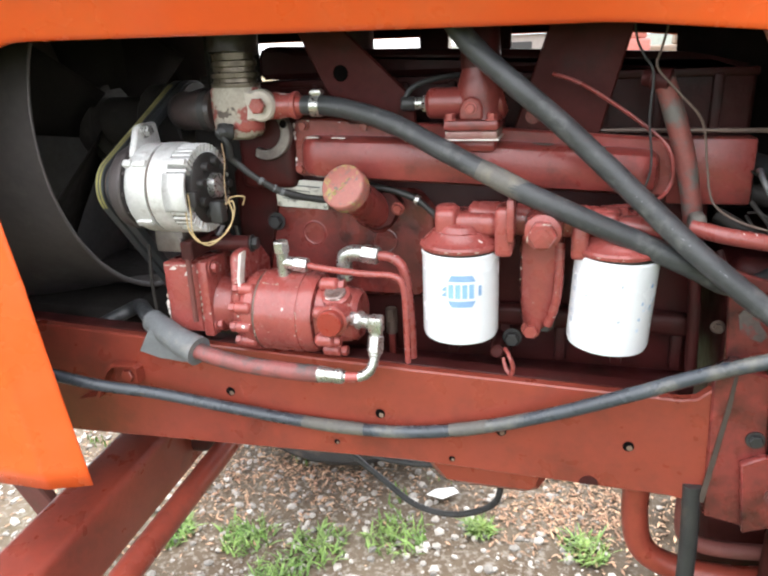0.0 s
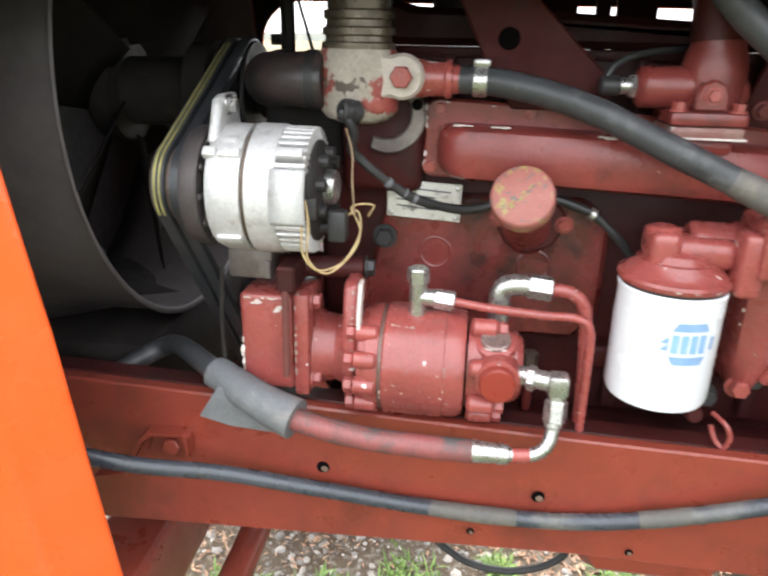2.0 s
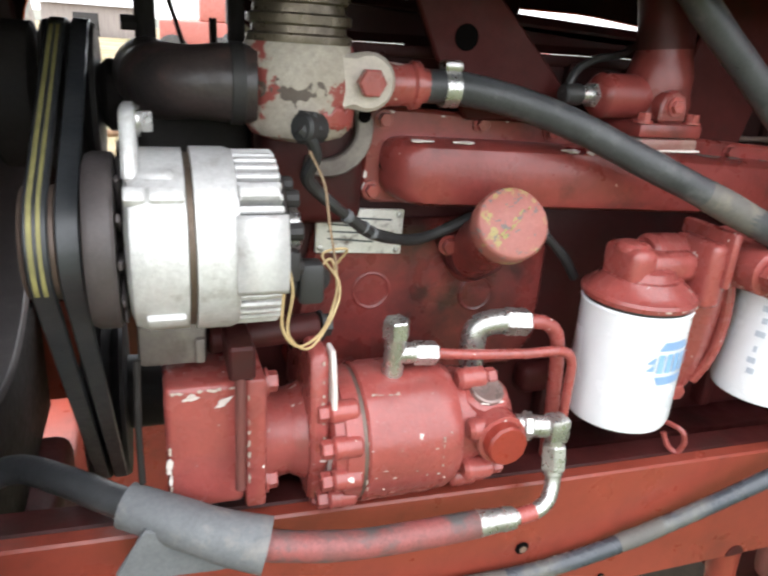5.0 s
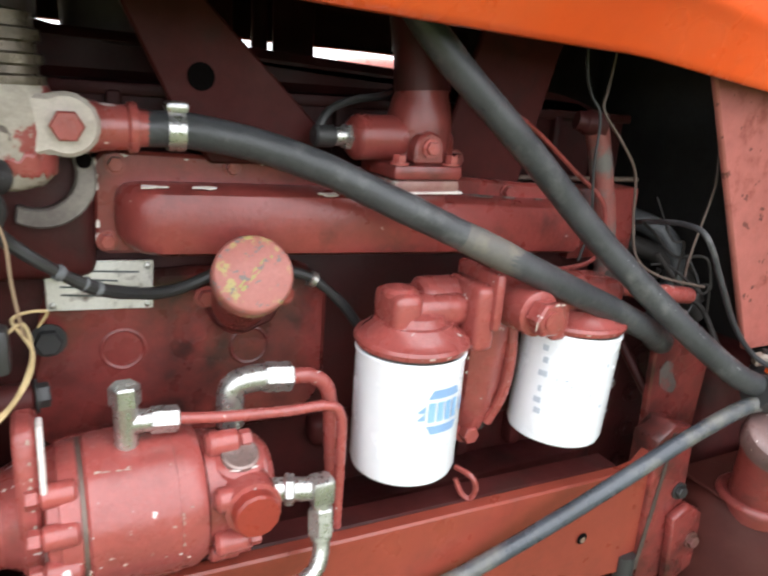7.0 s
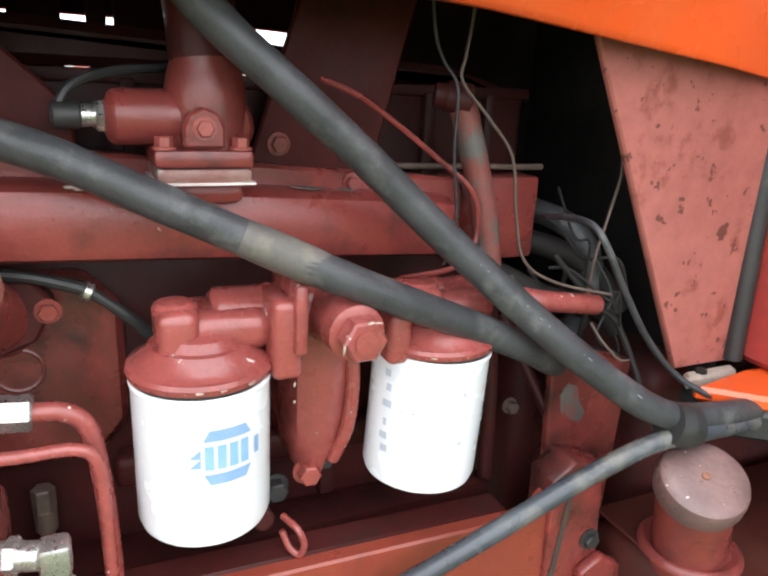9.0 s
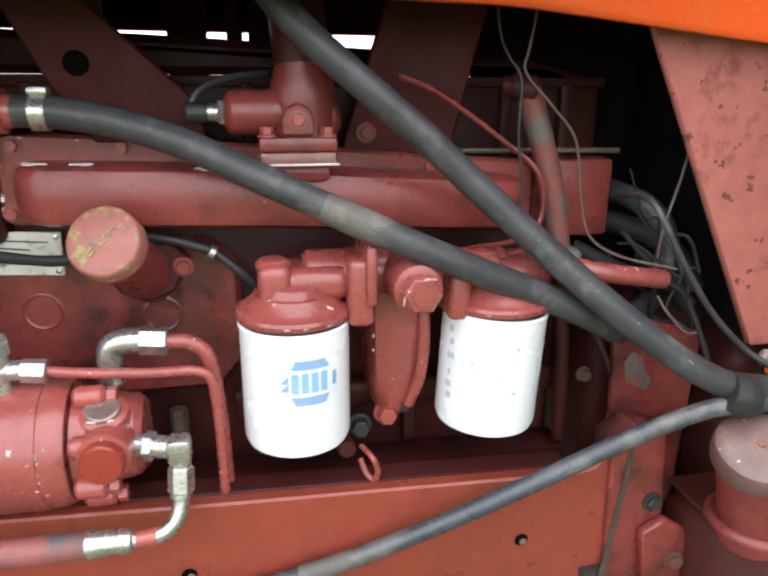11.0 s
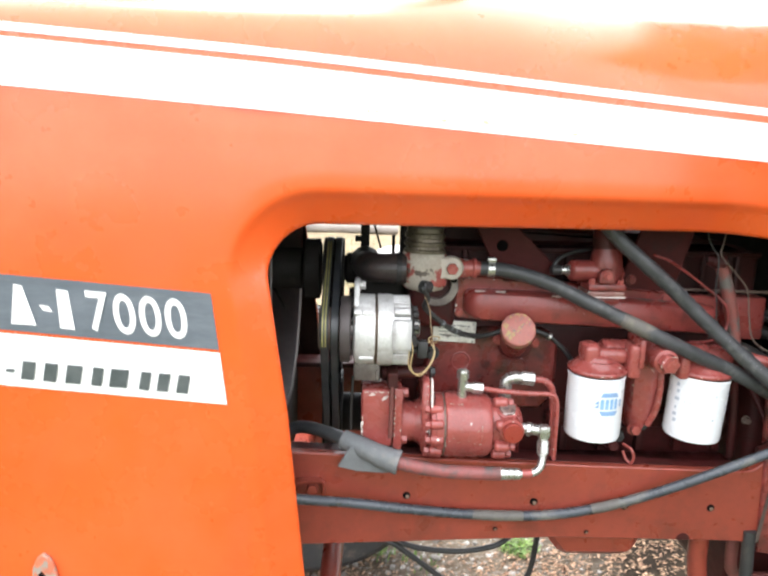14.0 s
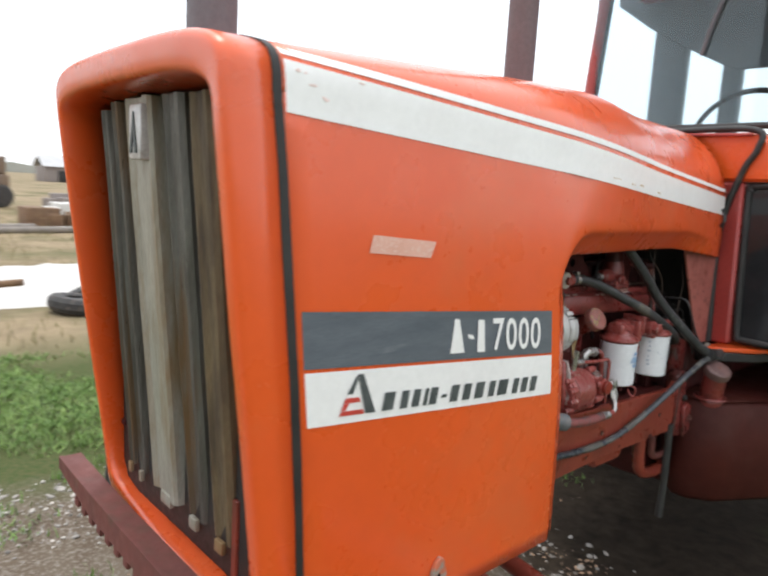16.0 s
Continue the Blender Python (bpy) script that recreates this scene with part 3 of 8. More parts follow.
def hood_y(x, z):
    """The near skin of the hood."""
    w, zs, zt = half_width(x), shoulder(x), crown(x)
    if z <= zs:
        return YC - w - 0.01 * math.sin(math.pi * min(1, max(0, (z - 0.68) / (zs - 0.68))))
    f = min(1.0, (z - zs) / (zt - zs))
    p = lerp(4.2, 1.9, (x + 0.89) / 1.3)
    return YC - w * (1 - f ** p) ** (1 / p)


def far_y(x, y):
    """The far skin, mirrored; the hood narrows there towards the grille."""
    return YC + (YC - y) * lerp(0.78, 1.0, (x + 0.89) / 0.7)


def seam_x(z):
    return -0.893 + (1.46 - z) * 0.09


def opening_edge():
    pts = [(-0.166 - 0.028 * k / 10, 0.68 + 0.3 * k / 10) for k in range(10)]
    pts += [(-0.194 - 0.029 * k / 8, 0.98 + 0.21 * k / 8) for k in range(8)]
    pts += [(x, z) for x, z in arc(-0.15, 1.193, 0.0735, 180, 90, 10)]
    for k in range(1, 31):
        x = -0.142 + 0.99 * k / 30
        z = lerp(1.2665, 1.259, (x + 0.14) / 0.64) if x < 0.5 else lerp(1.259, 1.223, (x - 0.5) / 0.35)
        pts.append((x, z))
    return pts


def hood_panel(name, flip, parent):
    bm = bm_new()
    E = opening_edge()
    n = len(E)
    rows = []
    for k, (x, z) in enumerate(E):
        a, c = E[max(k - 1, 0)], E[min(k + 1, n - 1)]
        t = Vector((c[0] - a[0], c[1] - a[1])).normalized()
        nrm = Vector((-t.y, t.x))
        if k < 18:
            nrm = Vector((-1, 0.08)).normalized()
        if k > 28:
            nrm = Vector((0, 1))
        row = []
        for off, inn in ((0.0, 0.046), (0.001, 0.0425), (0.006, 0.0385), (0.02, 0.0275), (0.035, 0.0155), (0.0405, 0.0108), (0.0445, 0.0064), (0.048, 0.003), (0.0515, 0.001), (0.056, 0.0002), (0.078, 0.0)):
            q = (x + nrm.x * off, z + nrm.y * off)
            row.append((q[0], hood_y(*q) + inn * lerp(0.5, 1.0, (k - 17) / 9) * lerp(1.0, 0.1, (x - 0.45) / 0.3), q[1]))
        ox, oz = x + nrm.x * 0.078, z + nrm.y * 0.078
        if k < 18:
            zz = lerp(0.68, 1.24, k / 18)
            bx, bz = seam_x(zz), zz
        elif k <= 28:
            f = (k - 18) / 10
            if f < 0.6:
                zz = lerp(1.24, shoulder(-0.89), f / 0.6)
                bx, bz = seam_x(zz), zz
            else:
                bx = lerp(-0.895, -0.16, (f - 0.6) / 0.4)
                bz = shoulder(bx)
        else:
            bx, bz = x, shoulder(x)
        for j in range(1, 15):
            q = (lerp(ox, bx, j / 14), lerp(oz, bz, j / 14))
            row.append((q[0], hood_y(*q), q[1]))
        rows.append([bm.verts.new((p[0], far_y(p[0], p[1]) if flip else p[1], p[2])) for p in row])
    for u, v in zip(rows, rows[1:]):
        for j in range(len(u) - 1):
            bm.faces.new((u[j], u[j + 1], v[j + 1], v[j]))
    bmesh.ops.remove_doubles(bm, verts=bm.verts, dist=0.0004)
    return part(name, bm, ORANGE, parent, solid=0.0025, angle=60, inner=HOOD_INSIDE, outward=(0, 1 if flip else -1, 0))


hood = thing("engine_hood", (-0.5, 0.27, 0.68), "orange tractor engine hood with white stripes and open sides", "hood")
hood_panel("side_panel", False, hood)
hood_panel("side_panel", True, hood)
bm = bm_new()
rows = []
for i in range(45):
    x = lerp(-0.895, 0.848, i / 44)
    row = []
    for j in range(37):
        s = -1 + 2 * j / 36
        f = 1 - abs(s) ** 1.0
        zz = shoulder(x) + (crown(x) - shoulder(x)) * min(1, math.sin(f * math.pi / 2))
        yy = hood_y(x, zz)
        row.append(bm.verts.new((x, yy if s < 0 else far_y(x, yy), zz)))
    rows.append(row)
for u, v in zip(rows, rows[1:]):
    for j in range(36):
        bm.faces.new((u[j], u[j + 1], v[j + 1], v[j]))
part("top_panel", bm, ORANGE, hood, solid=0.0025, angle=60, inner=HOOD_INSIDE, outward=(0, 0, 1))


def decal(name, corners, material, parent, nx=24, nz=4, off=0.0028, label=""):
    """A thin film on the hood's skin between four (x, z) corners: top left, top right, bottom right, bottom left."""
    tl, tr, br, bl = corners
    bm = bm_new()
    g = []
    for i in range(nx + 1):
        u = i / nx
        row = []
        for j in range(nz + 1):
            v = j / nz
            x = lerp(lerp(tl[0], tr[0], u), lerp(bl[0], br[0], u), v)
            z = lerp(lerp(tl[1], tr[1], u), lerp(bl[1], br[1], u), v)
            row.append(bm.verts.new((x, hood_y(x, z) - off, z)))
        g.append(row)
    for a, c in zip(g, g[1:]):
        for j in range(nz):
            bm.faces.new((a[j], a[j + 1], c[j + 1], c[j]))
    return part(name, bm, material, parent, label, outward=(0, -1, 0))


decal("wide_stripe", ((-0.888, 1.524), (0.845, 1.412), (0.845, 1.355), (-0.884, 1.461)), DECAL_WHITE, hood, 60, 6, label="wide white side stripe")
decal("thin_stripe", ((-0.888, 1.541), (0.845, 1.436), (0.845, 1.425), (-0.888, 1.530)), DECAL_WHITE, hood, 60, 2, label="thin white pinstripe")
grey = decal("model_decal", ((-0.856, 1.213), (-0.297, 1.171), (-0.287, 1.09), (-0.849, 1.135)), DECAL_GREY, hood, label="worn charcoal decal with white numerals")
white = decal("maker_decal", ((-0.848, 1.130), (-0.286, 1.086), (-0.277, 1.009), (-0.840, 1.053)), DECAL_WHITE, hood, label="white decal with dark print")
decal("badge_sticker", ((-0.738, 1.312), (-0.613, 1.301), (-0.624, 1.277), (-0.745, 1.287)), BADGE_TAPE, hood, label="worn silvery sticker")


def decal_text(name, words, x0, x1, z_low, z_high, slope, material, parent, lean=-0.1):
    ob = text_mesh(name, words, Matrix.Identity(4), material, parent)
    xs, ys = [v.co.x for v in ob.data.vertices], [v.co.y for v in ob.data.vertices]
    for v in ob.data.vertices:
        u, w = (v.co.x - min(xs)) / (max(xs) - min(xs)), (v.co.y - min(ys)) / (max(ys) - min(ys))
        x = x0 + (x1 - x0) * u
        z = z_low + (z_high - z_low) * w + slope * (x - x0)
        x += lean * (z - z_low - slope * (x - x0))
        v.co = (x, hood_y(x, z) - 0.0046, z)
    return ob


for k, digit in enumerate("7000"):
    x0 = -0.463 + 0.0353 * k
    tx = decal_text("numeral", digit, x0, x0 + 0.0298, 1.115 - 0.075 * 0.0353 * k, 1.172 - 0.075 * 0.0353 * k, -0.075, DECAL_WHITE, hood)
    tagged(tx, "white condensed model numeral")
for x0, x1, lo, hi, nar in ((-0.570, -0.536, 0.0, 0.056, 0.0115), (-0.526, -0.513, 0.023, 0.031, 0.0), (-0.504, -0.484, 0.0, 0.055, 0.002)):
    z0 = 1.1235 - 0.077 * (x0 + 0.575)
    decal("print_bar", ((x0 - 0.005 + nar, z0 + hi), (x1 - 0.005 - nar, z0 + hi - 0.002), (x1, z0 + lo - 0.002), (x0, z0 + lo)), DECAL_WHITE, grey, 3, 2, 0.0046)
x0 = -0.709
for wide in (1.25, 0.85, 0.85, 0.4, 0.95, -0.7, 1.05, 1.05, 1.25, 0.85, 1.45, 0.85, 0.95, 0.95):
    pitch, z0 = 0.0277 * abs(wide), 1.0545 - 0.078 * (x0 + 0.712)
    lo, hi = (0.009, 0.014) if wide < 0 else (0.0, 0.027)
    w = max(0.007, 0.62 * pitch)
    decal("print_bar", ((x0 + 0.005 * hi / 0.027, z0 + hi), (x0 + w + 0.005 * hi / 0.027, z0 + hi - 0.0014), (x0 + w, z0 + lo - 0.0014), (x0, z0 + lo)), DECAL_INK, white, 2, 1, 0.0046)
    x0 += pitch + 0.0012
for tint, quad in ((DECAL_INK, ((-0.7575, 1.117), (-0.7475, 1.116), (-0.7215, 1.055), (-0.7405, 1.057))),
                   (DECAL_INK, ((-0.7580, 1.1165), (-0.7565, 1.1100), (-0.7655, 1.0895), (-0.7755, 1.0905))),
                   (DECAL_RED, ((-0.7780, 1.0850), (-0.7535, 1.0830), (-0.7505, 1.0755), (-0.7810, 1.0780))),
                   (DECAL_RED, ((-0.7810, 1.0775), (-0.7715, 1.0768), (-0.7775, 1.0670), (-0.7850, 1.0675))),
                   (DECAL_RED, ((-0.7850, 1.0670), (-0.7460, 1.0640), (-0.7430, 1.0570), (-0.7885, 1.0605)))):
    decal("emblem_dark" if tint is DECAL_INK else "emblem_red", quad, tint, white, 2, 3, 0.0046)
bm = bm_new()
slab(bm, [(-0.57, 0.744), (-0.563, 0.762), (-0.553, 0.769), (-0.542, 0.76), (-0.535, 0.736), (-0.533, 0.708), (-0.538, 0.69), (-0.564, 0.688), (-0.573, 0.705)], -0.163, -0.154)
latch = part("latch", bm, surface("chipped_latch_patch", (0.62, 0.16, 0.07), (0.46, 0.14, 0.08), 0.55, scale=50, dirt=(0.3, 0.26, 0.22), dirt_lo=0.48, dirt_hi=0.56, dirt_scale=60, bump=0.3), hood, "worn chipped latch patch")
bm = bm_new()
slab(bm, [(-0.562, 0.735), (-0.556, 0.742), (-0.549, 0.732), (-0.551, 0.708), (-0.559, 0.7), (-0.564, 0.712)], -0.1636, -0.1632, bevel=0)
part("latch_hole", bm, HOLE, latch)

specks = [((a, hood_y(a, z) - 0.0029, z), (b_, hood_y(b_, z - 0.002) - 0.0029, z - 0.002), (0, -1, 0.12)) for a, b_, z in ((-0.085, -0.045, 1.4245), (0.02, 0.045, 1.4165), (0.07, 0.095, 1.4165), (0.2, 0.23, 1.405))]
chips(hood, specks, 0.0028, 5, surface("tan_rust_speck", (0.5, 0.36, 0.2), (0.6, 0.5, 0.36), 0.6, scale=60, bump=0), 71)
scuffs = [((a, hood_y(a, z) - 0.0029, z), (b_, hood_y(b_, z - 0.003) - 0.0029, z - 0.003), (0, -1, 0.12)) for a, b_, z in ((-0.87, -0.845, 1.512), (-0.86, -0.84, 1.5), (-0.78, -0.76, 1.513), (-0.83, -0.82, 1.485))]
chips(hood, scuffs, 0.003, 3, surface("pink_scuff", (0.8, 0.58, 0.52), (0.85, 0.7, 0.66), 0.5, scale=40, bump=0), 72)
bm = bm_new()
tube(bm, [(0.815, hood_y(0.815, 1.375) - 0.006, 1.375), (0.818, hood_y(0.818, 1.355) - 0.012, 1.355), (0.808, hood_y(0.808, 1.335) - 0.014, 1.335), (0.812, hood_y(0.812, 1.32) - 0.006, 1.32)], 0.005, 8)
part("latch_hook", bm, RUBBER, hood, "small dark latch hook")
bm = bm_new()
tube(bm, [(-0.13, 0.2, crown(-0.1)), (-0.11, 0.2, crown(-0.1) + 0.012), (-0.07, 0.2, crown(-0.1) + 0.014), (-0.05, 0.2, crown(-0.1))], 0.006, 10)
part("hood_handle", bm, RUBBER, hood, "small black hood handle")

# ---- grille shell with its bars ----
shell = thing("grille_shell", (-0.93, 0.27, 0.68), "orange front grille shell with a deep rounded frame", "grille")


def section(x, zlow=0.69):
    pts = []
    zs, zt = shoulder(-0.89), crown(-0.89)
    for k in range(9):
        z = lerp(zlow + 0.05, zs, k / 8)
        pts.append((hood_y(-0.9, z), z))
    for k in range(1, 13):
        z = zs + (zt - zs) * math.sin(k / 12 * math.pi / 2)
        pts.append((hood_y(-0.9, z), z))
    pts += [(2 * YC - y, z) for y, z in reversed(pts[:-1])]
    pts += [(YC + 0.365 - 0.03, zlow + 0.012), (YC + 0.26, zlow), (YC, zlow), (YC - 0.26, zlow), (YC - 0.365 + 0.03, zlow + 0.012)]
    return pts


bm = bm_new()
base = section(0)
ZC = 1.12
rings = []
for fwd, sy, sz in ((0.0, 1.0, 1.0), (0.045, 1.0, 1.0), (0.057, 0.997, 0.998), (0.063, 0.99, 0.991), (0.0655, 0.981, 0.982), (0.066, 0.97, 0.97), (0.066, 0.93, 0.908), (0.0645, 0.92, 0.898), (0.06, 0.913, 0.891), (0.05, 0.909, 0.886), (-0.02, 0.89, 0.87)):
    ring = []
    for y, z in base:
        far = smooth01((y - YC) / 0.25)
        zz = ZC + (z - ZC) * sz
        deep = lerp(lerp(0.79, 1.0, (zz - 0.75) / 0.45), lerp(0.55, 0.92, (zz - 0.8) / 0.65), far)
        ring.append(bm.verts.new((seam_x(zz) - 0.006 - fwd * deep, YC + (y - YC) * lerp(sy, 1 - (1 - sy) * 0.6, far) * lerp(1.0, 0.78, far), zz)))
    rings.append(ring)
for u, v in zip(rings, rings[1:]):
    for k in range(len(u)):
        bm.faces.new((u[k], u[(k + 1) % len(u)], v[(k + 1) % len(u)], v[k]))
part("shell_frame", bm, ORANGE, shell, solid=0.003, angle=60)
bm = bm_new()
ring = []
for sy, dx in ((1.0065, -0.0068), (1.0065, 0.0068), (0.985, 0.0068), (0.985, -0.0068)):
    ring.append([bm.verts.new((seam_x(z) + dx * (1 + 0.5 * noise.noise(Vector((y * 22, z * 22, dx * 90)))) - 0.001, YC + (y - YC) * sy * lerp(1.0, 0.78, smooth01((y - YC) / 0.25)), ZC + (z - ZC) * sy)) for y, z in base])
for a, c in zip(ring, ring[1:] + ring[:1]):
    for k in range(len(a)):
        bm.faces.new((a[k], a[(k + 1) % len(a)], c[(k + 1) % len(a)], c[k]))
part("rubber_seam", bm, BLACK, shell, "cracked black rubber seam")
bm = bm_new()
box(bm, (-0.845, -0.08, 0.74), (-0.835, 0.51, 1.53), 0.002)
part("backing_screen", bm, BLACK, shell, "black mesh screen")
for y, w, pale in ((0.044, 0.062, False), (0.136, 0.066, False), (0.246, 0.106, True), (0.366, 0.03, False), (0.42, 0.03, False)):
    zt = 1.5 - 0.5 * max(0, abs(y - YC) - 0.15) ** 1.3
    zl, zh = 0.80, zt
    if pale:
        prof = [(-0.85, -w / 2), (-0.9, -w / 2), (-0.906, -w * 0.46), (-0.906, -w * 0.3), (-0.898, -w * 0.24), (-0.897, w * 0.34), (-0.9, w * 0.4), (-0.903, w * 0.46), (-0.9, w / 2), (-0.85, w / 2)]
    else:
        prof = [(-0.85, -w / 2), (-0.886, -w / 2), (-0.895, -w * 0.4), (-0.897, -w * 0.3), (-0.89, -w * 0.2), (-0.888, 0.0), (-0.89, w * 0.2), (-0.897, w * 0.3), (-0.895, w * 0.4), (-0.886, w / 2), (-0.85, w / 2)]
    bm = bm_new()
    cols = []
    for j in range(9):
        z = lerp(zl, zh, j / 8)
        cols.append([bm.verts.new((px + (1.46 - z) * 0.08 - 0.008 + 0.0015 * noise.noise(Vector((y * 30, z * 9, 0))), y + py, z)) for px, py in prof])
    for lo, hi in zip(cols, cols[1:]):
        for q in range(len(prof)):
            bm.faces.new((lo[q], lo[(q + 1) % len(prof)], hi[(q + 1) % len(prof)], hi[q]))
    bm.faces.new(cols[0])
    bm.faces.new(cols[-1])
    bar = part("grille_bar", bm, GRILLE_PALE if pale else GRILLE_RUST if y < 0.1 else GRILLE_METAL, shell, "wide pale rust-stained grille bar" if pale else "dark weathered rust-streaked grille bar", angle=20)
    bm = bm_new()
    box(bm, (-0.858, y - w * 0.2, 0.782), (-0.85, y + w * 0.2, 0.803), 0.001)
    part("end_tab", bm, GRILLE_PALE, bar)
bm = bm_new()
box(bm, (-0.925, YC - 0.016, 1.40), (-0.899, YC + 0.032, 1.487), 0.004)
emblem = part("emblem_plate", bm, ALLOY, shell, "small silvery emblem plate")
bm = bm_new()
slab(bm, [(YC - 0.006, 1.41), (YC + 0.003, 1.41), (YC + 0.008, 1.447), (YC + 0.016, 1.41), (YC + 0.023, 1.41), (YC + 0.009, 1.475)], -0.9275, -0.925, "x", 0)
part("emblem_mark", bm, DECAL_INK, emblem)

# ---- front cross beam ----
beam = thing("front_weight_bracket", (-1.02, 0.27, 0.7), "rusty dark red angle-iron bracket below the grille", "bracket")
def bracket_x(y):
    return -0.935 + 0.03 * (y - 0.2) ** 2


for nm, o0, o1, z0, z1 in (("top_flange", 0.003, 0.04, 0.752, 0.76), ("front_flange", -0.006, 0.003, 0.715, 0.762)):
    bm = bm_new()
    vs = []
    for k in range(13):
        y = -0.14 + 0.76 * k / 12
        x = bracket_x(y)
        zz = z0 if nm == "top_flange" else z0 + 0.02 * max(0, (k - 9) / 3)
        vs.append([bm.verts.new(p) for p in ((x + o0, y, zz), (x + o1, y, zz), (x + o1, y, z1), (x + o0, y, z1))])
    for u, v in zip(vs, vs[1:]):
        for k in range(4):
            bm.faces.new((u[k], u[(k + 1) % 4], v[(k + 1) % 4], v[k]))
    bm.faces.new(vs[0])
    bm.faces.new(vs[-1][::-1])
    part(nm, bm, RUST_RED, beam)
for k in range(14):
    y = -0.11 + 0.046 * k
    bm = bm_new()
    box(bm, (bracket_x(y) - 0.0055, y, 0.698), (bracket_x(y) + 0.0025, y + 0.021, 0.7155), 0.002)
    part("lug", bm, RUST_RED, beam)

# ---- frame rail and structure round the engine ----
rail = thing("frame_rail", (0.0, 0.02, 0.69), "red painted steel frame rail with bolt holes", "frame rail")
bm = bm_new()
slab(bm, [(-0.85, 0.885), (-0.24, 0.863), (0.27, 0.843), (0.6, 0.834), (0.618, 0.837), (0.632, 0.85), (0.64, 0.86), (0.655, 0.69), (0.6, 0.698), (0.27, 0.703), (-0.28, 0.682), (-0.85, 0.672)], 0.0, 0.016)
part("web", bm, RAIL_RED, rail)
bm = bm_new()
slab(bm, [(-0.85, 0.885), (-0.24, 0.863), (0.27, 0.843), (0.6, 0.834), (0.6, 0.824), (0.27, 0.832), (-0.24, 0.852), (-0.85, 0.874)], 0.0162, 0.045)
part("top_flange", bm, OILY_SHADED_RED, rail, "grimy oily top flange")
bm = bm_new()
slab(bm, [(-0.85, 0.672), (-0.28, 0.682), (0.27, 0.703), (0.6, 0.698), (0.6, 0.708), (0.27, 0.713), (-0.28, 0.693), (-0.85, 0.683)], 0.0162, 0.075)
part("bottom_flange", bm, RAIL_RED, rail)
for x, z in ((0.0, 0.783), (0.226, 0.773), (0.39, 0.766), (0.547, 0.764), (0.16, 0.72), (0.325, 0.715)):
    r = 0.0056 if z > 0.75 else 0.0034
    bm = bm_new()
    lathe(bm, (x, -0.0012, z), (0, 1, 0), [(0.0, r * 1.25), (0.0006, r * 1.1), (0.0008, r), (0.0009, r * 0.2)], 20)
    hole = part("bolt_hole", bm, HOLE, rail, "dark drilled bolt hole")
    bm = bm_new()
    lathe(bm, (x + 0.3 * r, -0.0015, z - 0.42 * r), (0, 1, 0), [(0.0, r * 0.62), (0.0004, r * 0.66), (0.0006, r * 0.1)], 20)
    part("bore_wall", bm, LIT_BORE, hole, "tan disc for the lit inner wall of the bore")
bm = bm_new()
slab(bm, arc(0.503, 0.7015, 0.0125, 0, 180, 10), -0.0012, -0.0004, bevel=0)
part("edge_notch", bm, OILY_SHADED_RED, rail, "dark worn notch in the lower edge")
bm = bm_new()
strap = [(-0.256, 0.752), (-0.222, 0.76), (-0.198, 0.806), (-0.187, 0.8155), (-0.148, 0.8165), (-0.1425, 0.812), (-0.142, 0.79)]
slab(bm, strap + [(x + 0.0035, z - 0.0035) if x < -0.15 else (x - 0.0035, z - 0.001) for x, z in reversed(strap)], -0.018, -0.0005, bevel=0)
strap_bracket = part("strap_bracket", bm, RAIL_RED, rail, "red bent strap bracket")
bm = bm_new()
slab(bm, [(-0.196, 0.782), (-0.186, 0.811), (-0.149, 0.812), (-0.147, 0.782)], -0.0045, -0.0006)
part("tab", bm, RAIL_RED, strap_bracket)
bolt(rail, (-0.165, -0.0045, 0.796), (0, -1, 0), 0.0105, 0.007, RAIL_RED)
bm = bm_new()
slab(bm, [(0.632, 0.868), (0.655, 0.885), (0.69, 0.875), (0.703, 0.72), (0.695, 0.67), (0.64, 0.68)], -0.006, 0.03)
part("end_flange", bm, BLOCK_RED, rail)
bm = bm_new()
slab(bm, [(0.6525, 0.875), (0.6565, 0.875), (0.654, 0.83), (0.639, 0.70), (0.632, 0.70), (0.6485, 0.83)], -0.0072, -0.0062, bevel=0)
part("sealant_seam", bm, surface("dark_sealant", (0.07, 0.048, 0.038), (0.045, 0.032, 0.027), 0.6, scale=60, bump=0.2), rail, "dark brown sealant seam")
bm = bm_new()
slab(bm, [(0.67, 0.766), (0.695, 0.78), (0.72, 0.765), (0.73, 0.69), (0.683, 0.67)], -0.018, -0.0065)
part("end_plate", bm, BLOCK_RED, rail)
for p, m in (((0.684, -0.0065, 0.795), RUBBER), ((0.71, -0.018, 0.728), RUST_RED)):
    bolt(rail, p, (0, -1, 0), 0.008, 0.006, m)
bm = bm_new()
rod(bm, (0.645, 0.12, 0.985), (0.675, 0.025, 0.865), 0.006, 12)
part("strut", bm, OILY_SHADED_RED, rail)
bm = bm_new()
slab(bm, [(0.642, 0.99), (0.74, 0.96), (0.73, 0.7), (0.66, 0.7)], 0.03, 0.04)
adapter = part("adapter_plate", bm, BLOCK_RED, rail)
bm = bm_new()
slab(bm, [(0.656, 0.936), (0.664, 0.946), (0.676, 0.941), (0.68, 0.925), (0.69, 0.912), (0.684, 0.903), (0.67, 0.908), (0.66, 0.915)], 0.0292, 0.0299, bevel=0)
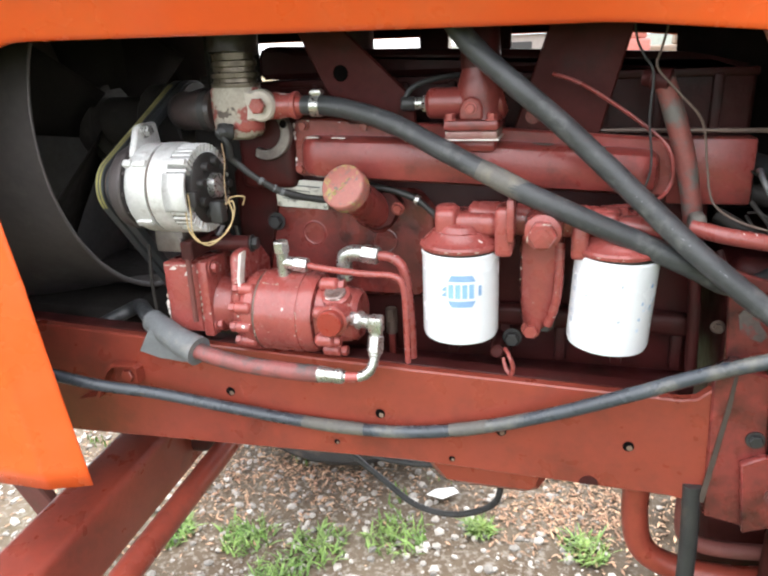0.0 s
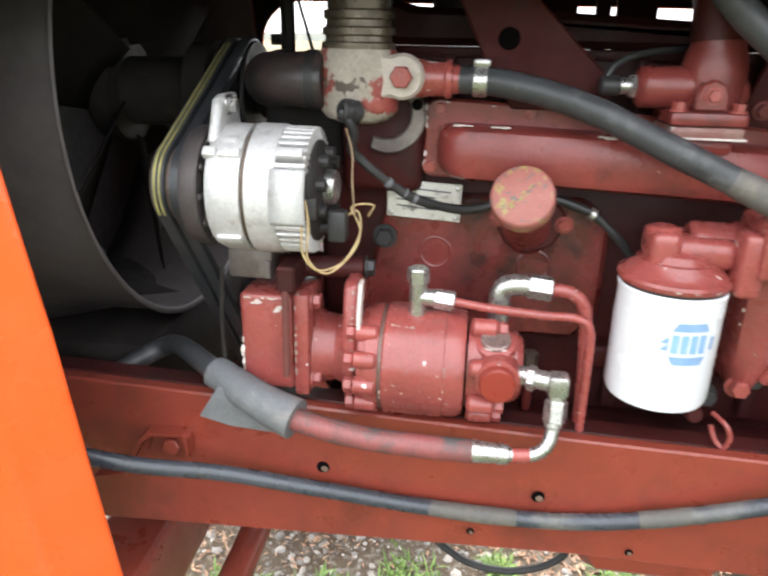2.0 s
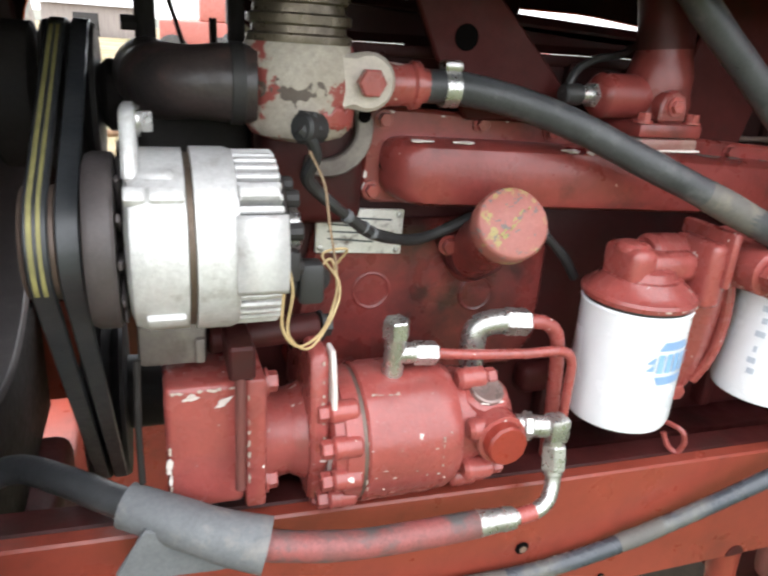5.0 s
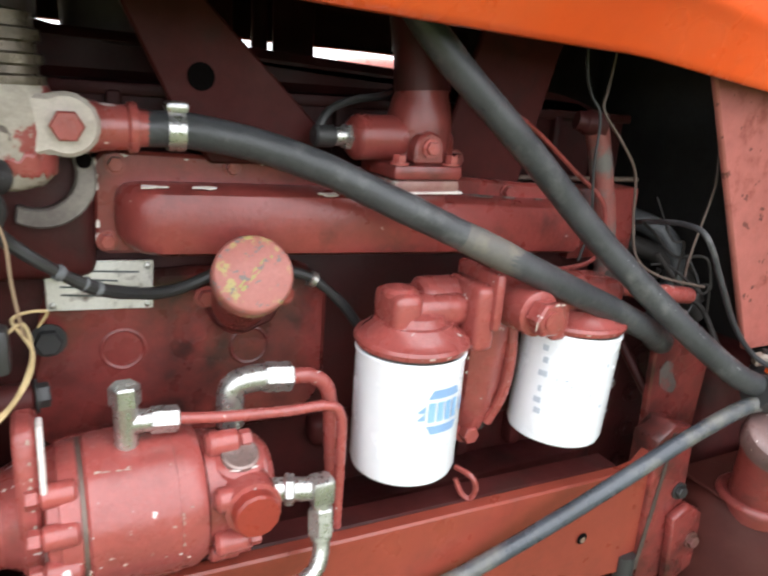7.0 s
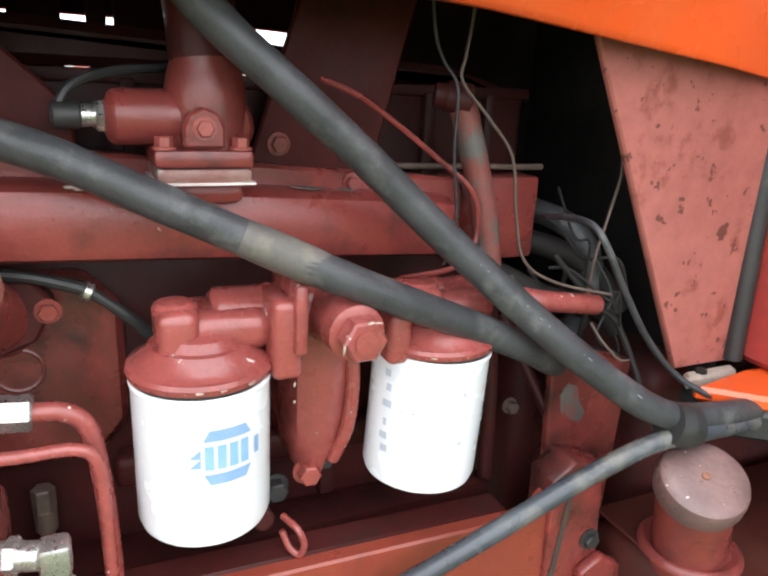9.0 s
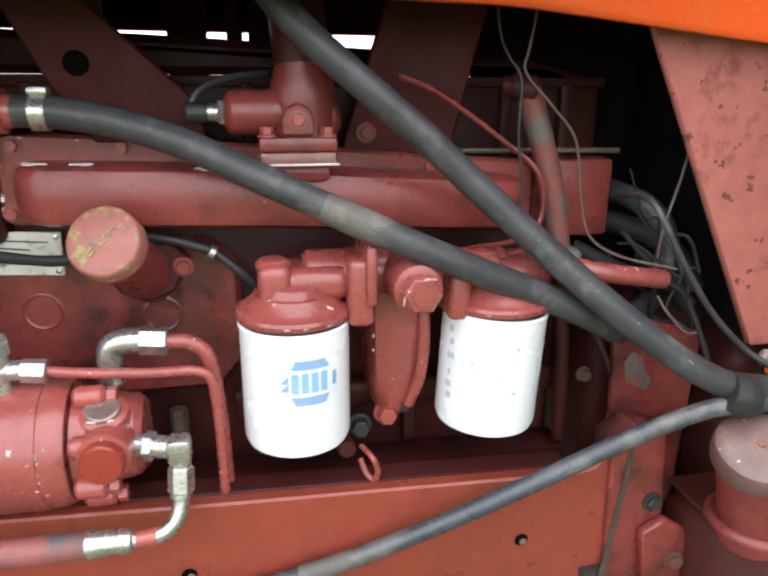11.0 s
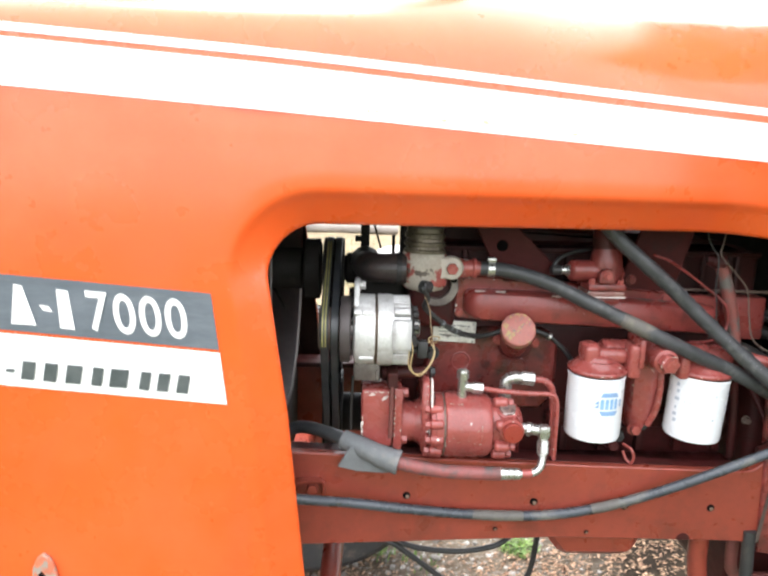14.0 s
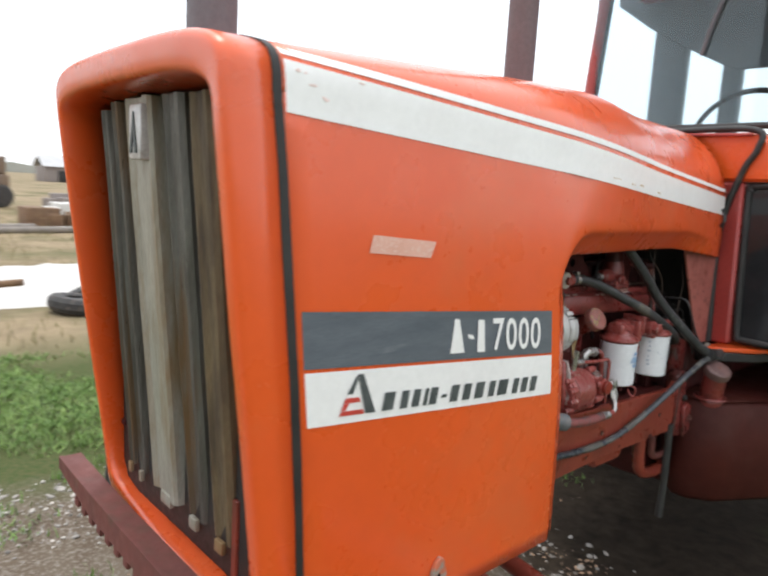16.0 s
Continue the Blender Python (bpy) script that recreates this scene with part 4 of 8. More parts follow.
part("bare_patch", bm, surface("worn_grey_primer", (0.1, 0.085, 0.075), (0.07, 0.05, 0.045), 0.6, scale=70, dirt=(0.14, 0.035, 0.03), dirt_lo=0.52, dirt_hi=0.6, dirt_scale=90, bump=0.2), adapter, "grey patch where the paint has gone")
far_rail = thing("frame_rail", (0.0, 0.52, 0.69), "red painted steel frame rail beyond the engine", "frame rail")
bm = bm_new()
box(bm, (-0.85, 0.52, 0.69), (0.65, 0.54, 0.86), 0.004)
part("web", bm, RAIL_RED, far_rail)
bm = bm_new()
box(bm, (-0.85, 0.47, 0.861), (0.65, 0.54, 0.873), 0.003)
part("top_flange", bm, OILY_SHADED_RED, far_rail)

# engine
engine = thing("engine_block", (0.3, 0.27, 0.66), "dark red oily diesel engine block and cylinder head", "engine")
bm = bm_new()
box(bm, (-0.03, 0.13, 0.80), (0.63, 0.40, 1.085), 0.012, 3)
part("block", bm, OILY_SHADED_RED, engine)
bm = bm_new()
slab(bm, [(0.02, 0.93), (0.05, 1.06), (0.26, 1.06), (0.285, 1.03), (0.285, 0.93), (0.26, 0.9), (0.05, 0.9)], 0.118, 0.131, bevel=0.006)
part("side_cover", bm, BLOCK_RED, engine)
bm = bm_new()
box(bm, (0.27, 0.105, 0.87), (0.62, 0.131, 0.9), 0.008, 3)
for k in range(5):
    box(bm, (0.3 + k * 0.075, 0.112, 0.82), (0.315 + k * 0.075, 0.131, 0.88), 0.004)
part("rib", bm, OILY_SHADED_RED, engine)
bm = bm_new()
box(bm, (-0.02, 0.085, 0.795), (0.63, 0.131, 0.812), 0.003)
box(bm, (0.22, 0.10, 0.775), (0.63, 0.131, 0.794), 0.003)
part("pan_flange", bm, OILY_SHADED_RED, engine)
bm = bm_new()
slab(bm, [(0.225, 0.79), (0.25, 0.70), (0.285, 0.655), (0.303, 0.632), (0.43, 0.632), (0.446, 0.645), (0.46, 0.72), (0.6, 0.74), (0.6, 0.79)], 0.05, 0.4, bevel=0.012)
part("oil_pan", bm, RAIL_RED, engine)
for x, z in ((0.102, 0.993), (0.209, 0.984)):
    bm = bm_new()
    lathe(bm, (x, 0.1185, z), (0, -1, 0), [(0, 0.019), (0.0012, 0.0185), (0.0018, 0.0168), (0.0004, 0.0148), (0.0002, 0.001)], 28)
    part("core_plug", bm, BLOCK_RED, engine)
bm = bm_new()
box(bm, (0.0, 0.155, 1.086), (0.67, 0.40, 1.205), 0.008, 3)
part("cylinder_head", bm, SHADED_HEAD_RED, engine)
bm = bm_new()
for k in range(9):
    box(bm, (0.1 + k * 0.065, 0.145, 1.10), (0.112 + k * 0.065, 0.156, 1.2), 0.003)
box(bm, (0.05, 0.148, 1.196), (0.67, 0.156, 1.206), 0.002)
part("head_rib", bm, SHADED_HEAD_RED, engine)
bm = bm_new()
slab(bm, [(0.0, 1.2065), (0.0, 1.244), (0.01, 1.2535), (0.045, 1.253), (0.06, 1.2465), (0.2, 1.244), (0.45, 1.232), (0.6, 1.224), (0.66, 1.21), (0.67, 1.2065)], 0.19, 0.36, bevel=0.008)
part("rocker_cover", bm, SHADED_HEAD_RED, engine)
bm = bm_new()
rod(bm, (0.42, 0.142, 1.135), (0.69, 0.142, 1.132), 0.003, 10)
rod(bm, (0.42, 0.142, 1.125), (0.66, 0.142, 1.122), 0.003, 10)
part("fuel_line", bm, DULL_STEEL, engine, "dull steel fuel line")
bm = bm_new()
box(bm, (0.575, 0.118, 1.045), (0.672, 0.156, 1.126), 0.004)
part("rear_cover", bm, ENGINE_RED, engine)
# bolts low on the block
for p, m in (((0.047, 0.109, 1.011), RUBBER), ((0.65, 0.097, 0.893), DULL_STEEL)):
    bolt(engine, p, (0, -1, 0), 0.01 if m is RUBBER else 0.0065, 0.009, m)

# long manifold box on the engine's flank
man = thing("intake_manifold", (0.33, 0.1, 1.065), "long red cast intake manifold with chipped flange", "manifold")
bm = bm_new()
slab(bm, [(0.084, 1.085), (0.091, 1.078), (0.11, 1.0775), (0.15, 1.0755), (0.575, 1.056), (0.58, 1.064), (0.58, 1.118), (0.57, 1.127), (0.3, 1.147), (0.13, 1.157), (0.093, 1.158), (0.085, 1.15)], 0.108, 0.13, bevel=0.003)
part("flange", bm, ENGINE_RED, man)
bm = bm_new()
vs = []
for x, zl, zh, y in ((0.099, 1.1, 1.122, 0.106), (0.1, 1.094, 1.128, 0.098), (0.106, 1.087, 1.133, 0.085), (0.116, 1.083, 1.135, 0.074), (0.13, 1.081, 1.135, 0.07), (0.3, 1.075, 1.13, 0.068), (0.54, 1.064, 1.116, 0.07), (0.556, 1.067, 1.113, 0.078), (0.563, 1.073, 1.106, 0.095)):
    prof = [(0.112, zl), (y + 0.012, zl), (y + 0.003, zl + 0.004), (y, zl + 0.012), (y, zh - 0.014), (y + 0.004, zh - 0.005), (y + 0.014, zh), (0.112, zh)]
    vs.append([bm.verts.new((x, yy, zz)) for yy, zz in prof])
for u, v in zip(vs, vs[1:]):
    for k in range(len(u)):
        bm.faces.new((u[k], u[(k + 1) % len(u)], v[(k + 1) % len(u)], v[k]))
bm.faces.new(vs[0])
bm.faces.new(vs[-1][::-1])
part("runner", bm, ENGINE_RED, man)
chips(man, [((0.118, 0.079, 1.1352), (0.17, 0.079, 1.134), (0, -0.3, 1)), ((0.25, 0.0745, 1.1292), (0.3, 0.0745, 1.1272), (0, -0.4, 1))], 0.0042, 6, seed=3)
chips(man, [((0.087, 0.1078, 1.085), (0.087, 0.1078, 1.15), (0, -1, 0)), ((0.1, 0.1078, 1.155), (0.28, 0.1078, 1.146), (0, -1, 0))], 0.0026, 7, seed=13)
chips(man, [((0.40, 0.086, 1.1262), (0.5, 0.086, 1.1195), (0, 0, 1))], 0.007, 8, DUSTY, 4)
for p in ((0.101, 0.108, 1.148), (0.093, 0.108, 1.089), (0.19, 0.108, 1.146), (0.26, 0.108, 1.141), (0.47, 0.108, 1.125)):
    bolt(man, p, (0, -1, 0), 0.006, 0.006, PUMP_RED)
bm = bm_new()
box(bm, (0.316, 0.06, 1.118), (0.37, 0.112, 1.1342), 0.006)
part("riser", bm, ENGINE_RED, man)

# upright inlet elbow with the sensor
inlet = thing("inlet_elbow", (0.345, 0.08, 1.134), "red cast inlet elbow bolted to the manifold with a sensor", "pipe fitting")
bm = bm_new()
box(bm, (0.308, 0.048, 1.145), (0.374, 0.115, 1.157), 0.003)
part("upper_flange", bm, ENGINE_RED, inlet)
bm = bm_new()
box(bm, (0.309, 0.049, 1.1345), (0.373, 0.114, 1.1445), 0.003)
part("lower_flange", bm, WORN_FLANGE, inlet, "worn bare lower flange")
bm = bm_new()
box(bm, (0.307, 0.047, 1.1335), (0.375, 0.116, 1.1352), 0.0004)
part("paper_gasket", bm, CHIP, inlet, "thin pale gasket edge")
bm = bm_new()
lathe(bm, (0.348, 0.085, 1.156), (0, 0, 1), [(0, 0.03), (0.01, 0.0275), (0.022, 0.0285), (0.038, 0.0285), (0.05, 0.026), (0.058, 0.0235), (0.066, 0.0232), (0.067, 0.02)], 28)
lathe(bm, (0.362, 0.088, 1.172), (0.9, 0.1, 0.25), [(0, 0.02), (0.012, 0.0185), (0.017, 0.013), (0.018, 0.002)], 20)
part("upright_body", bm, ENGINE_RED, inlet)
bm = bm_new()
tube(bm, [(0.348, 0.085, 1.216), (0.346, 0.088, 1.25), (0.34, 0.1, 1.3), (0.33, 0.12, 1.34)], 0.0245, 20)
part("inlet_pipe", bm, OILY_SHADED_RED, inlet, "dark oily red inlet pipe")
bm = bm_new()
slab(bm, [(0.327, 1.158), (0.327, 1.172), (0.331, 1.181), (0.341, 1.1855), (0.351, 1.181), (0.355, 1.172), (0.355, 1.158)], 0.05, 0.066, bevel=0.002)
part("boss_pad", bm, ENGINE_RED, inlet)
bm = bm_new()
lathe(bm, (0.348, 0.085, 1.176), (-1, -0.06, 0), [(0, 0.02), (0.03, 0.019), (0.062, 0.019), (0.066, 0.016), (0.068, 0.010)], 24)
part("side_branch", bm, ENGINE_RED, inlet)
bolt(inlet, (0.341, 0.05, 1.1715), (0, -1, 0), 0.006, 0.004, PUMP_RED)
bm = bm_new()
hexa(bm, (0.282, 0.082, 1.176), (0.275, 0.0815, 1.176), 0.011)
rod(bm, (0.275, 0.0815, 1.176), (0.266, 0.081, 1.176), 0.0075, 16)
part("sensor", bm, STEEL, inlet, "plated sensor")
bm = bm_new()
rod(bm, (0.267, 0.081, 1.176), (0.248, 0.08, 1.176), 0.009, 16, 0.002)
part("sensor_boot", bm, RUBBER, inlet, "black rubber boot")
bm = bm_new()
tube(bm, [(0.25, 0.08, 1.176), (0.262, 0.085, 1.195), (0.29, 0.1, 1.205), (0.33, 0.12, 1.21), (0.36, 0.14, 1.22)], 0.0035, 8)
part("sensor_wire", bm, RUBBER, inlet)
for p in ((0.315, 0.055, 1.157), (0.366, 0.055, 1.157)):
    bolt(inlet, p, (0, 0, 1), 0.006, 0.007, PUMP_RED)

# strap plates that carry the hood; far three only added to block bright slits
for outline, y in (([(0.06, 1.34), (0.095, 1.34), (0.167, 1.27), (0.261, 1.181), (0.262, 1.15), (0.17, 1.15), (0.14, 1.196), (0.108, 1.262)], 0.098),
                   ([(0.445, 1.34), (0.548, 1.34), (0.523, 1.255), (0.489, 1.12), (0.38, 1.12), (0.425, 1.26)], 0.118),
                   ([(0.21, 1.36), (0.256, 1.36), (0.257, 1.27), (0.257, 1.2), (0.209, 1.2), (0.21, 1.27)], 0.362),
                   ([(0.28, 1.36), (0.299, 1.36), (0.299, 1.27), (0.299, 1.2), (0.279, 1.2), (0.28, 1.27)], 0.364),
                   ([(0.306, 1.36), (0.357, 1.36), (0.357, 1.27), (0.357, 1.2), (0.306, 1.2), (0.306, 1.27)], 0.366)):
    st = thing("support_plate", (outline[4][0], y, 1.15), "dark red flat steel support plate behind the hoses" if y < 0.2 else "dark red plate added beyond the rocker cover to block bright slits", "bracket", "hood support plates")
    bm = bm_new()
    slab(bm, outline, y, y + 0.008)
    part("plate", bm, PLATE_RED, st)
    if y < 0.1:
        bm = bm_new()
        lathe(bm, (0.163, y - 0.001, 1.215), (0, 1, 0), [(0, 0.0105), (0.0005, 0.0095), (0.0007, 0.001)], 20)
        part("bolt_hole", bm, HOLE, st)
    elif y < 0.2:
        bolt(st, (0.41, y, 1.155), (0, -1, 0), 0.007)

# name plate
plate = thing("name_plate", (0.095, 0.117, 1.03), "small grimy engraved metal plate riveted to the engine", "plate")
bm = bm_new()
slab(bm, [(0.0475, 1.0725), (0.1275, 1.0695), (0.1265, 1.0285), (0.0475, 1.0325)], 0.114, 0.1175, bevel=0.0008)
part("panel", bm, PLATE, plate)
for k in range(4):
    bm = bm_new()
    z = 1.0655 - k * 0.0065
    slab(bm, [(0.058, z), (0.116 - 0.016 * (k % 2), z - 0.0042), (0.116 - 0.016 * (k % 2), z - 0.0056), (0.058, z - 0.0014)], 0.1133, 0.1139, bevel=0)
    part("print_bar", bm, DECAL_INK, plate)
for p in ((0.052, 0.114, 1.0678), (0.123, 0.114, 1.0652), (0.122, 0.114, 1.033), (0.052, 0.114, 1.0368)):
    bm = bm_new()
    lathe(bm, p, (0, -1, 0), [(0, 0.003), (0.0012, 0.0024), (0.0018, 0.0006)], 12)
    part("rivet", bm, STEEL, plate)

# oil filler
filler = thing("oil_filler", (0.2, 0.115, 1.02), "red oil filler neck with a scuffed round cap", "oil filler")
ax = Vector((-0.12, -0.78, 0.45)).normalized()
top = Vector((0.183, 0.02, 1.082))
bm = bm_new()
lathe(bm, top - ax * 0.14, ax, [(0, 0.026), (0.09, 0.024), (0.118, 0.023), (0.125, 0.026)], 28)
part("neck", bm, ENGINE_RED, filler)
bm = bm_new()
lathe(bm, top - ax * 0.02, ax, [(0, 0.028), (0.001, 0.0298), (0.016, 0.0298), (0.019, 0.0285), (0.02, 0.027), (0.0205, 0.001)], 40)
cap = part("cap", bm, CAP_PAINT, filler, "round cap with yellowish scuffs")
_, ca, cb = frame_of(ax)
face = top + ax * 0.0008
chips(filler, [(face + ca * 0.012 * s - cb * 0.016 * s + ca * d, face - ca * 0.014 * s + cb * 0.012 * s + ca * d, ax) for s, d in ((1, 0.0), (0.7, 0.003))], 0.0018, 7, SCUFF, 21)
bm = bm_new()
q = Vector((0.2, 0.117, 1.03))
slab(bm, [(0.16, 1.04), (0.175, 1.012), (0.2, 1.002), (0.225, 1.012), (0.24, 1.04), (0.225, 1.06), (0.175, 1.06)], 0.1, 0.12, bevel=0.003)
part("base_flange", bm, OILY_SHADED_RED, filler)
for p in ((0.166, 0.1, 1.04), (0.234, 0.1, 1.036)):
    bolt(filler, p, (0, -1, 0), 0.007, 0.006)


# ---- alternator ----
AY, AZ = 0.02, 1.077
alt = thing("alternator", (-0.04, AY, 1.02), "silvery cast alternator with finned rear housing and wires", "alternator")
bm = bm_new()
lathe(bm, (-0.1, AY, AZ), (1, 0, 0), [(0, 0.03), (0.001, 0.047), (0.004, 0.056), (0.012, 0.0595), (0.036, 0.0595), (0.0365, 0.052)], 56)
slab(bm, [(AY - 0.034, AZ + 0.045), (AY - 0.016, AZ + 0.082), (AY - 0.006, AZ + 0.085), (AY + 0.026, AZ + 0.085), (AY + 0.036, AZ + 0.04)], -0.099, -0.0895, "x", 0.002)
slab(bm, [(AY - 0.044, AZ + 0.03), (AY - 0.034, AZ + 0.052), (AY + 0.034, AZ + 0.054), (AY + 0.03, AZ + 0.03)], -0.0895, -0.068, "x", 0.003)
part("drive_housing", bm, ALLOY, alt)
bolt(alt, (-0.0893, AY - 0.002, AZ + 0.076), (1, 0, 0), 0.007, 0.008, STEEL)
bm = bm_new()
lathe(bm, (-0.0635, AY, AZ), (1, 0, 0), [(0, 0.057), (0.004, 0.057)], 56)
part("stator_core", bm, surface("laminated_steel", (0.16, 0.12, 0.09), (0.1, 0.07, 0.05), 0.5, metal=0.5, scale=60), alt, "brown laminated stator edge")
bm = bm_new()
lathe(bm, (-0.0595, AY, AZ), (1, 0, 0), [(0, 0.052), (0.0005, 0.0605), (0.022, 0.0605), (0.026, 0.059), (0.028, 0.048)], 56)
part("rear_housing", bm, ALLOY, alt)
for k in range(44):
    deg = 360 * k / 44
    if 62 < deg < 108:
        continue
    bm = bm_new()
    box(bm, (-0.034, -0.0024, 0.043), (-0.006, 0.0024, 0.0588), 0.0012, 1, Matrix.Translation((0, AY, AZ)) @ pose(0, 0, 0, deg))
    part("cooling_fin", bm, ALLOY, alt)
bm = bm_new()
n = 14
for k in range(n):
    a0, a1 = radians(lerp(62, 108, k / n)), radians(lerp(62, 108, (k + 1) / n))
    q = [bm.verts.new((x, AY - math.sin(a) * r, AZ + math.cos(a) * r)) for x, r, a in ((-0.036, 0.0605, a0), (-0.005, 0.0605, a0), (-0.005, 0.0605, a1), (-0.036, 0.0605, a1))]
    bm.faces.new(q)
bmesh.ops.remove_doubles(bm, verts=bm.verts, dist=0.0002)
part("terminal_pad", bm, ALLOY, alt, "smooth cast terminal pad", solid=0.006)
bm = bm_new()
lathe(bm, (-0.034, AY, AZ), (1, 0, 0), [(0, 0.047), (0.03, 0.047), (0.033, 0.044), (0.036, 0.03), (0.036, 0.001)], 44)
for k in range(9):
    a = math.tau * k / 9
    rod(bm, (-0.002, AY + 0.035 * math.cos(a), AZ + 0.035 * math.sin(a)), (0.009, AY + 0.035 * math.cos(a), AZ + 0.035 * math.sin(a)), 0.006, 10, 0.001)
part("rear_cover", bm, BLACK, alt, "grimy black rear cover")
bm = bm_new()
lathe(bm, (-0.001, AY, AZ + 0.004), (1, 0, 0), [(0, 0.017), (0.012, 0.016), (0.014, 0.013)], 24)
part("bearing_boss", bm, STEEL, alt)
for x0, x1, deg in ((-0.0985, -0.0865, 49), (-0.0845, -0.0645, 49), (-0.033, -0.0085, 47), (-0.0895, -0.066, 129), (-0.088, -0.067, -60)):
    bm = bm_new()
    box(bm, (x0, -0.0048, 0.054), (x1, 0.0048, 0.0633), 0.0016, 2, Matrix.Translation((0, AY, AZ)) @ pose(0, 0, 0, deg))
    part("through_bolt_boss", bm, ALLOY, alt)
bm = bm_new()
box(bm, (-0.0975, AY - 0.006, AZ - 0.091), (-0.052, AY + 0.035, AZ - 0.054), 0.004)
box(bm, (-0.06, AY - 0.01, AZ - 0.089), (-0.053, AY + 0.01, AZ - 0.07), 0.002)
part("mounting_foot", bm, GRIMY_ALLOY, alt, "grimy mounting foot")
bm = bm_new()
lathe(bm, (-0.122, AY, AZ), (1, 0, 0), [(0, 0.02), (0.001, 0.0545), (0.005, 0.0565), (0.016, 0.0565), (0.018, 0.055), (0.0185, 0.02)], 44)
fan_disc = part("cooling_fan", bm, FAN_DARK, alt, "dark brown fan disc")
for k in range(12):
    bm = bm_new()
    box(bm, (-0.1032, -0.003, 0.03), (-0.1005, 0.003, 0.054), 0.001, 1, Matrix.Translation((0, AY, AZ)) @ pose(0, 0, 0, 30 * k))
    part("fan_vane", bm, FAN_DARK, fan_disc)
bm = bm_new()
lathe(bm, (-0.158, AY, AZ), (1, 0, 0), [(0, 0.012), (0.001, 0.035), (0.003, 0.036), (0.010, 0.026), (0.017, 0.036), (0.02, 0.036), (0.027, 0.026), (0.034, 0.036), (0.037, 0.034), (0.044, 0.03), (0.045, 0.012)], 40)
part("pulley", bm, DULL_STEEL, alt, "worn steel pulley")
bm = bm_new()
box(bm, (-0.012, AY - 0.052, AZ - 0.016), (0.004, AY - 0.04, AZ + 0.004), 0.002)
part("plug_socket", bm, BLACK, alt)
bm = bm_new()
box(bm, (0.008, AY - 0.03, AZ - 0.042), (0.026, AY - 0.012, AZ - 0.012), 0.004)
part("connector", bm, RUBBER, alt, "black plug connector")
bm = bm_new()
tube(bm, [(-0.012, AY - 0.052, AZ + 0.005), (-0.008, AY - 0.058, AZ - 0.015), (-0.008, AY - 0.056, AZ - 0.045), (0.004, AY - 0.05, AZ - 0.062), (0.024, AY - 0.035, AZ - 0.058), (0.037, AY - 0.02, AZ - 0.035), (0.034, AY - 0.012, AZ - 0.015), (0.022, AY - 0.02, AZ - 0.02)], 0.001, 8)
tube(bm, [(-0.006, AY - 0.052, AZ + 0.002), (-0.002, AY - 0.057, AZ - 0.02), (-0.004, AY - 0.054, AZ - 0.05), (0.012, AY - 0.046, AZ - 0.066), (0.032, AY - 0.03, AZ - 0.05), (0.038, AY - 0.022, AZ - 0.03), (0.028, AY - 0.01, AZ - 0.012), (0.047, AY - 0.005, AZ - 0.01), (0.042, AY, AZ - 0.022)], 0.001, 8)
part("yellow_lead", bm, YELLOW_WIRE, alt, "two frayed yellow leads")

# lower alternator bracket and adjusting arm
arm = thing("alternator_bracket", (-0.03, 0.04, 0.98), "dark oily red alternator bracket arm", "bracket")
bm = bm_new()
rod(bm, (-0.05, 0.035, 0.995), (0.035, 0.045, 0.995), 0.011, 18, 0.002)
part("pivot_tube", bm, OILY_SHADED_RED, arm)
bolt(arm, (0.036, 0.045, 0.995), (1, 0.1, 0), 0.009, 0.008, RUBBER)
bm = bm_new()
rod(bm, (-0.032, -0.012, 1.0), (-0.033, -0.012, 0.895), 0.0038, 10)
part("link_rod", bm, RUST_RED, arm)
bm = bm_new()
slab(bm, [(-0.04, 1.01), (-0.022, 1.01), (-0.022, 0.985), (-0.04, 0.985)], -0.016, 0.05)
part("web_plate", bm, OILY_SHADED_RED, arm)
bm = bm_new()
tube(bm, [(-0.098, -0.0, 1.0), (-0.1, -0.004, 0.95), (-0.1, -0.003, 0.905)], 0.0024, 10)
part("adjuster_rod", bm, DULL_BLACK, arm)

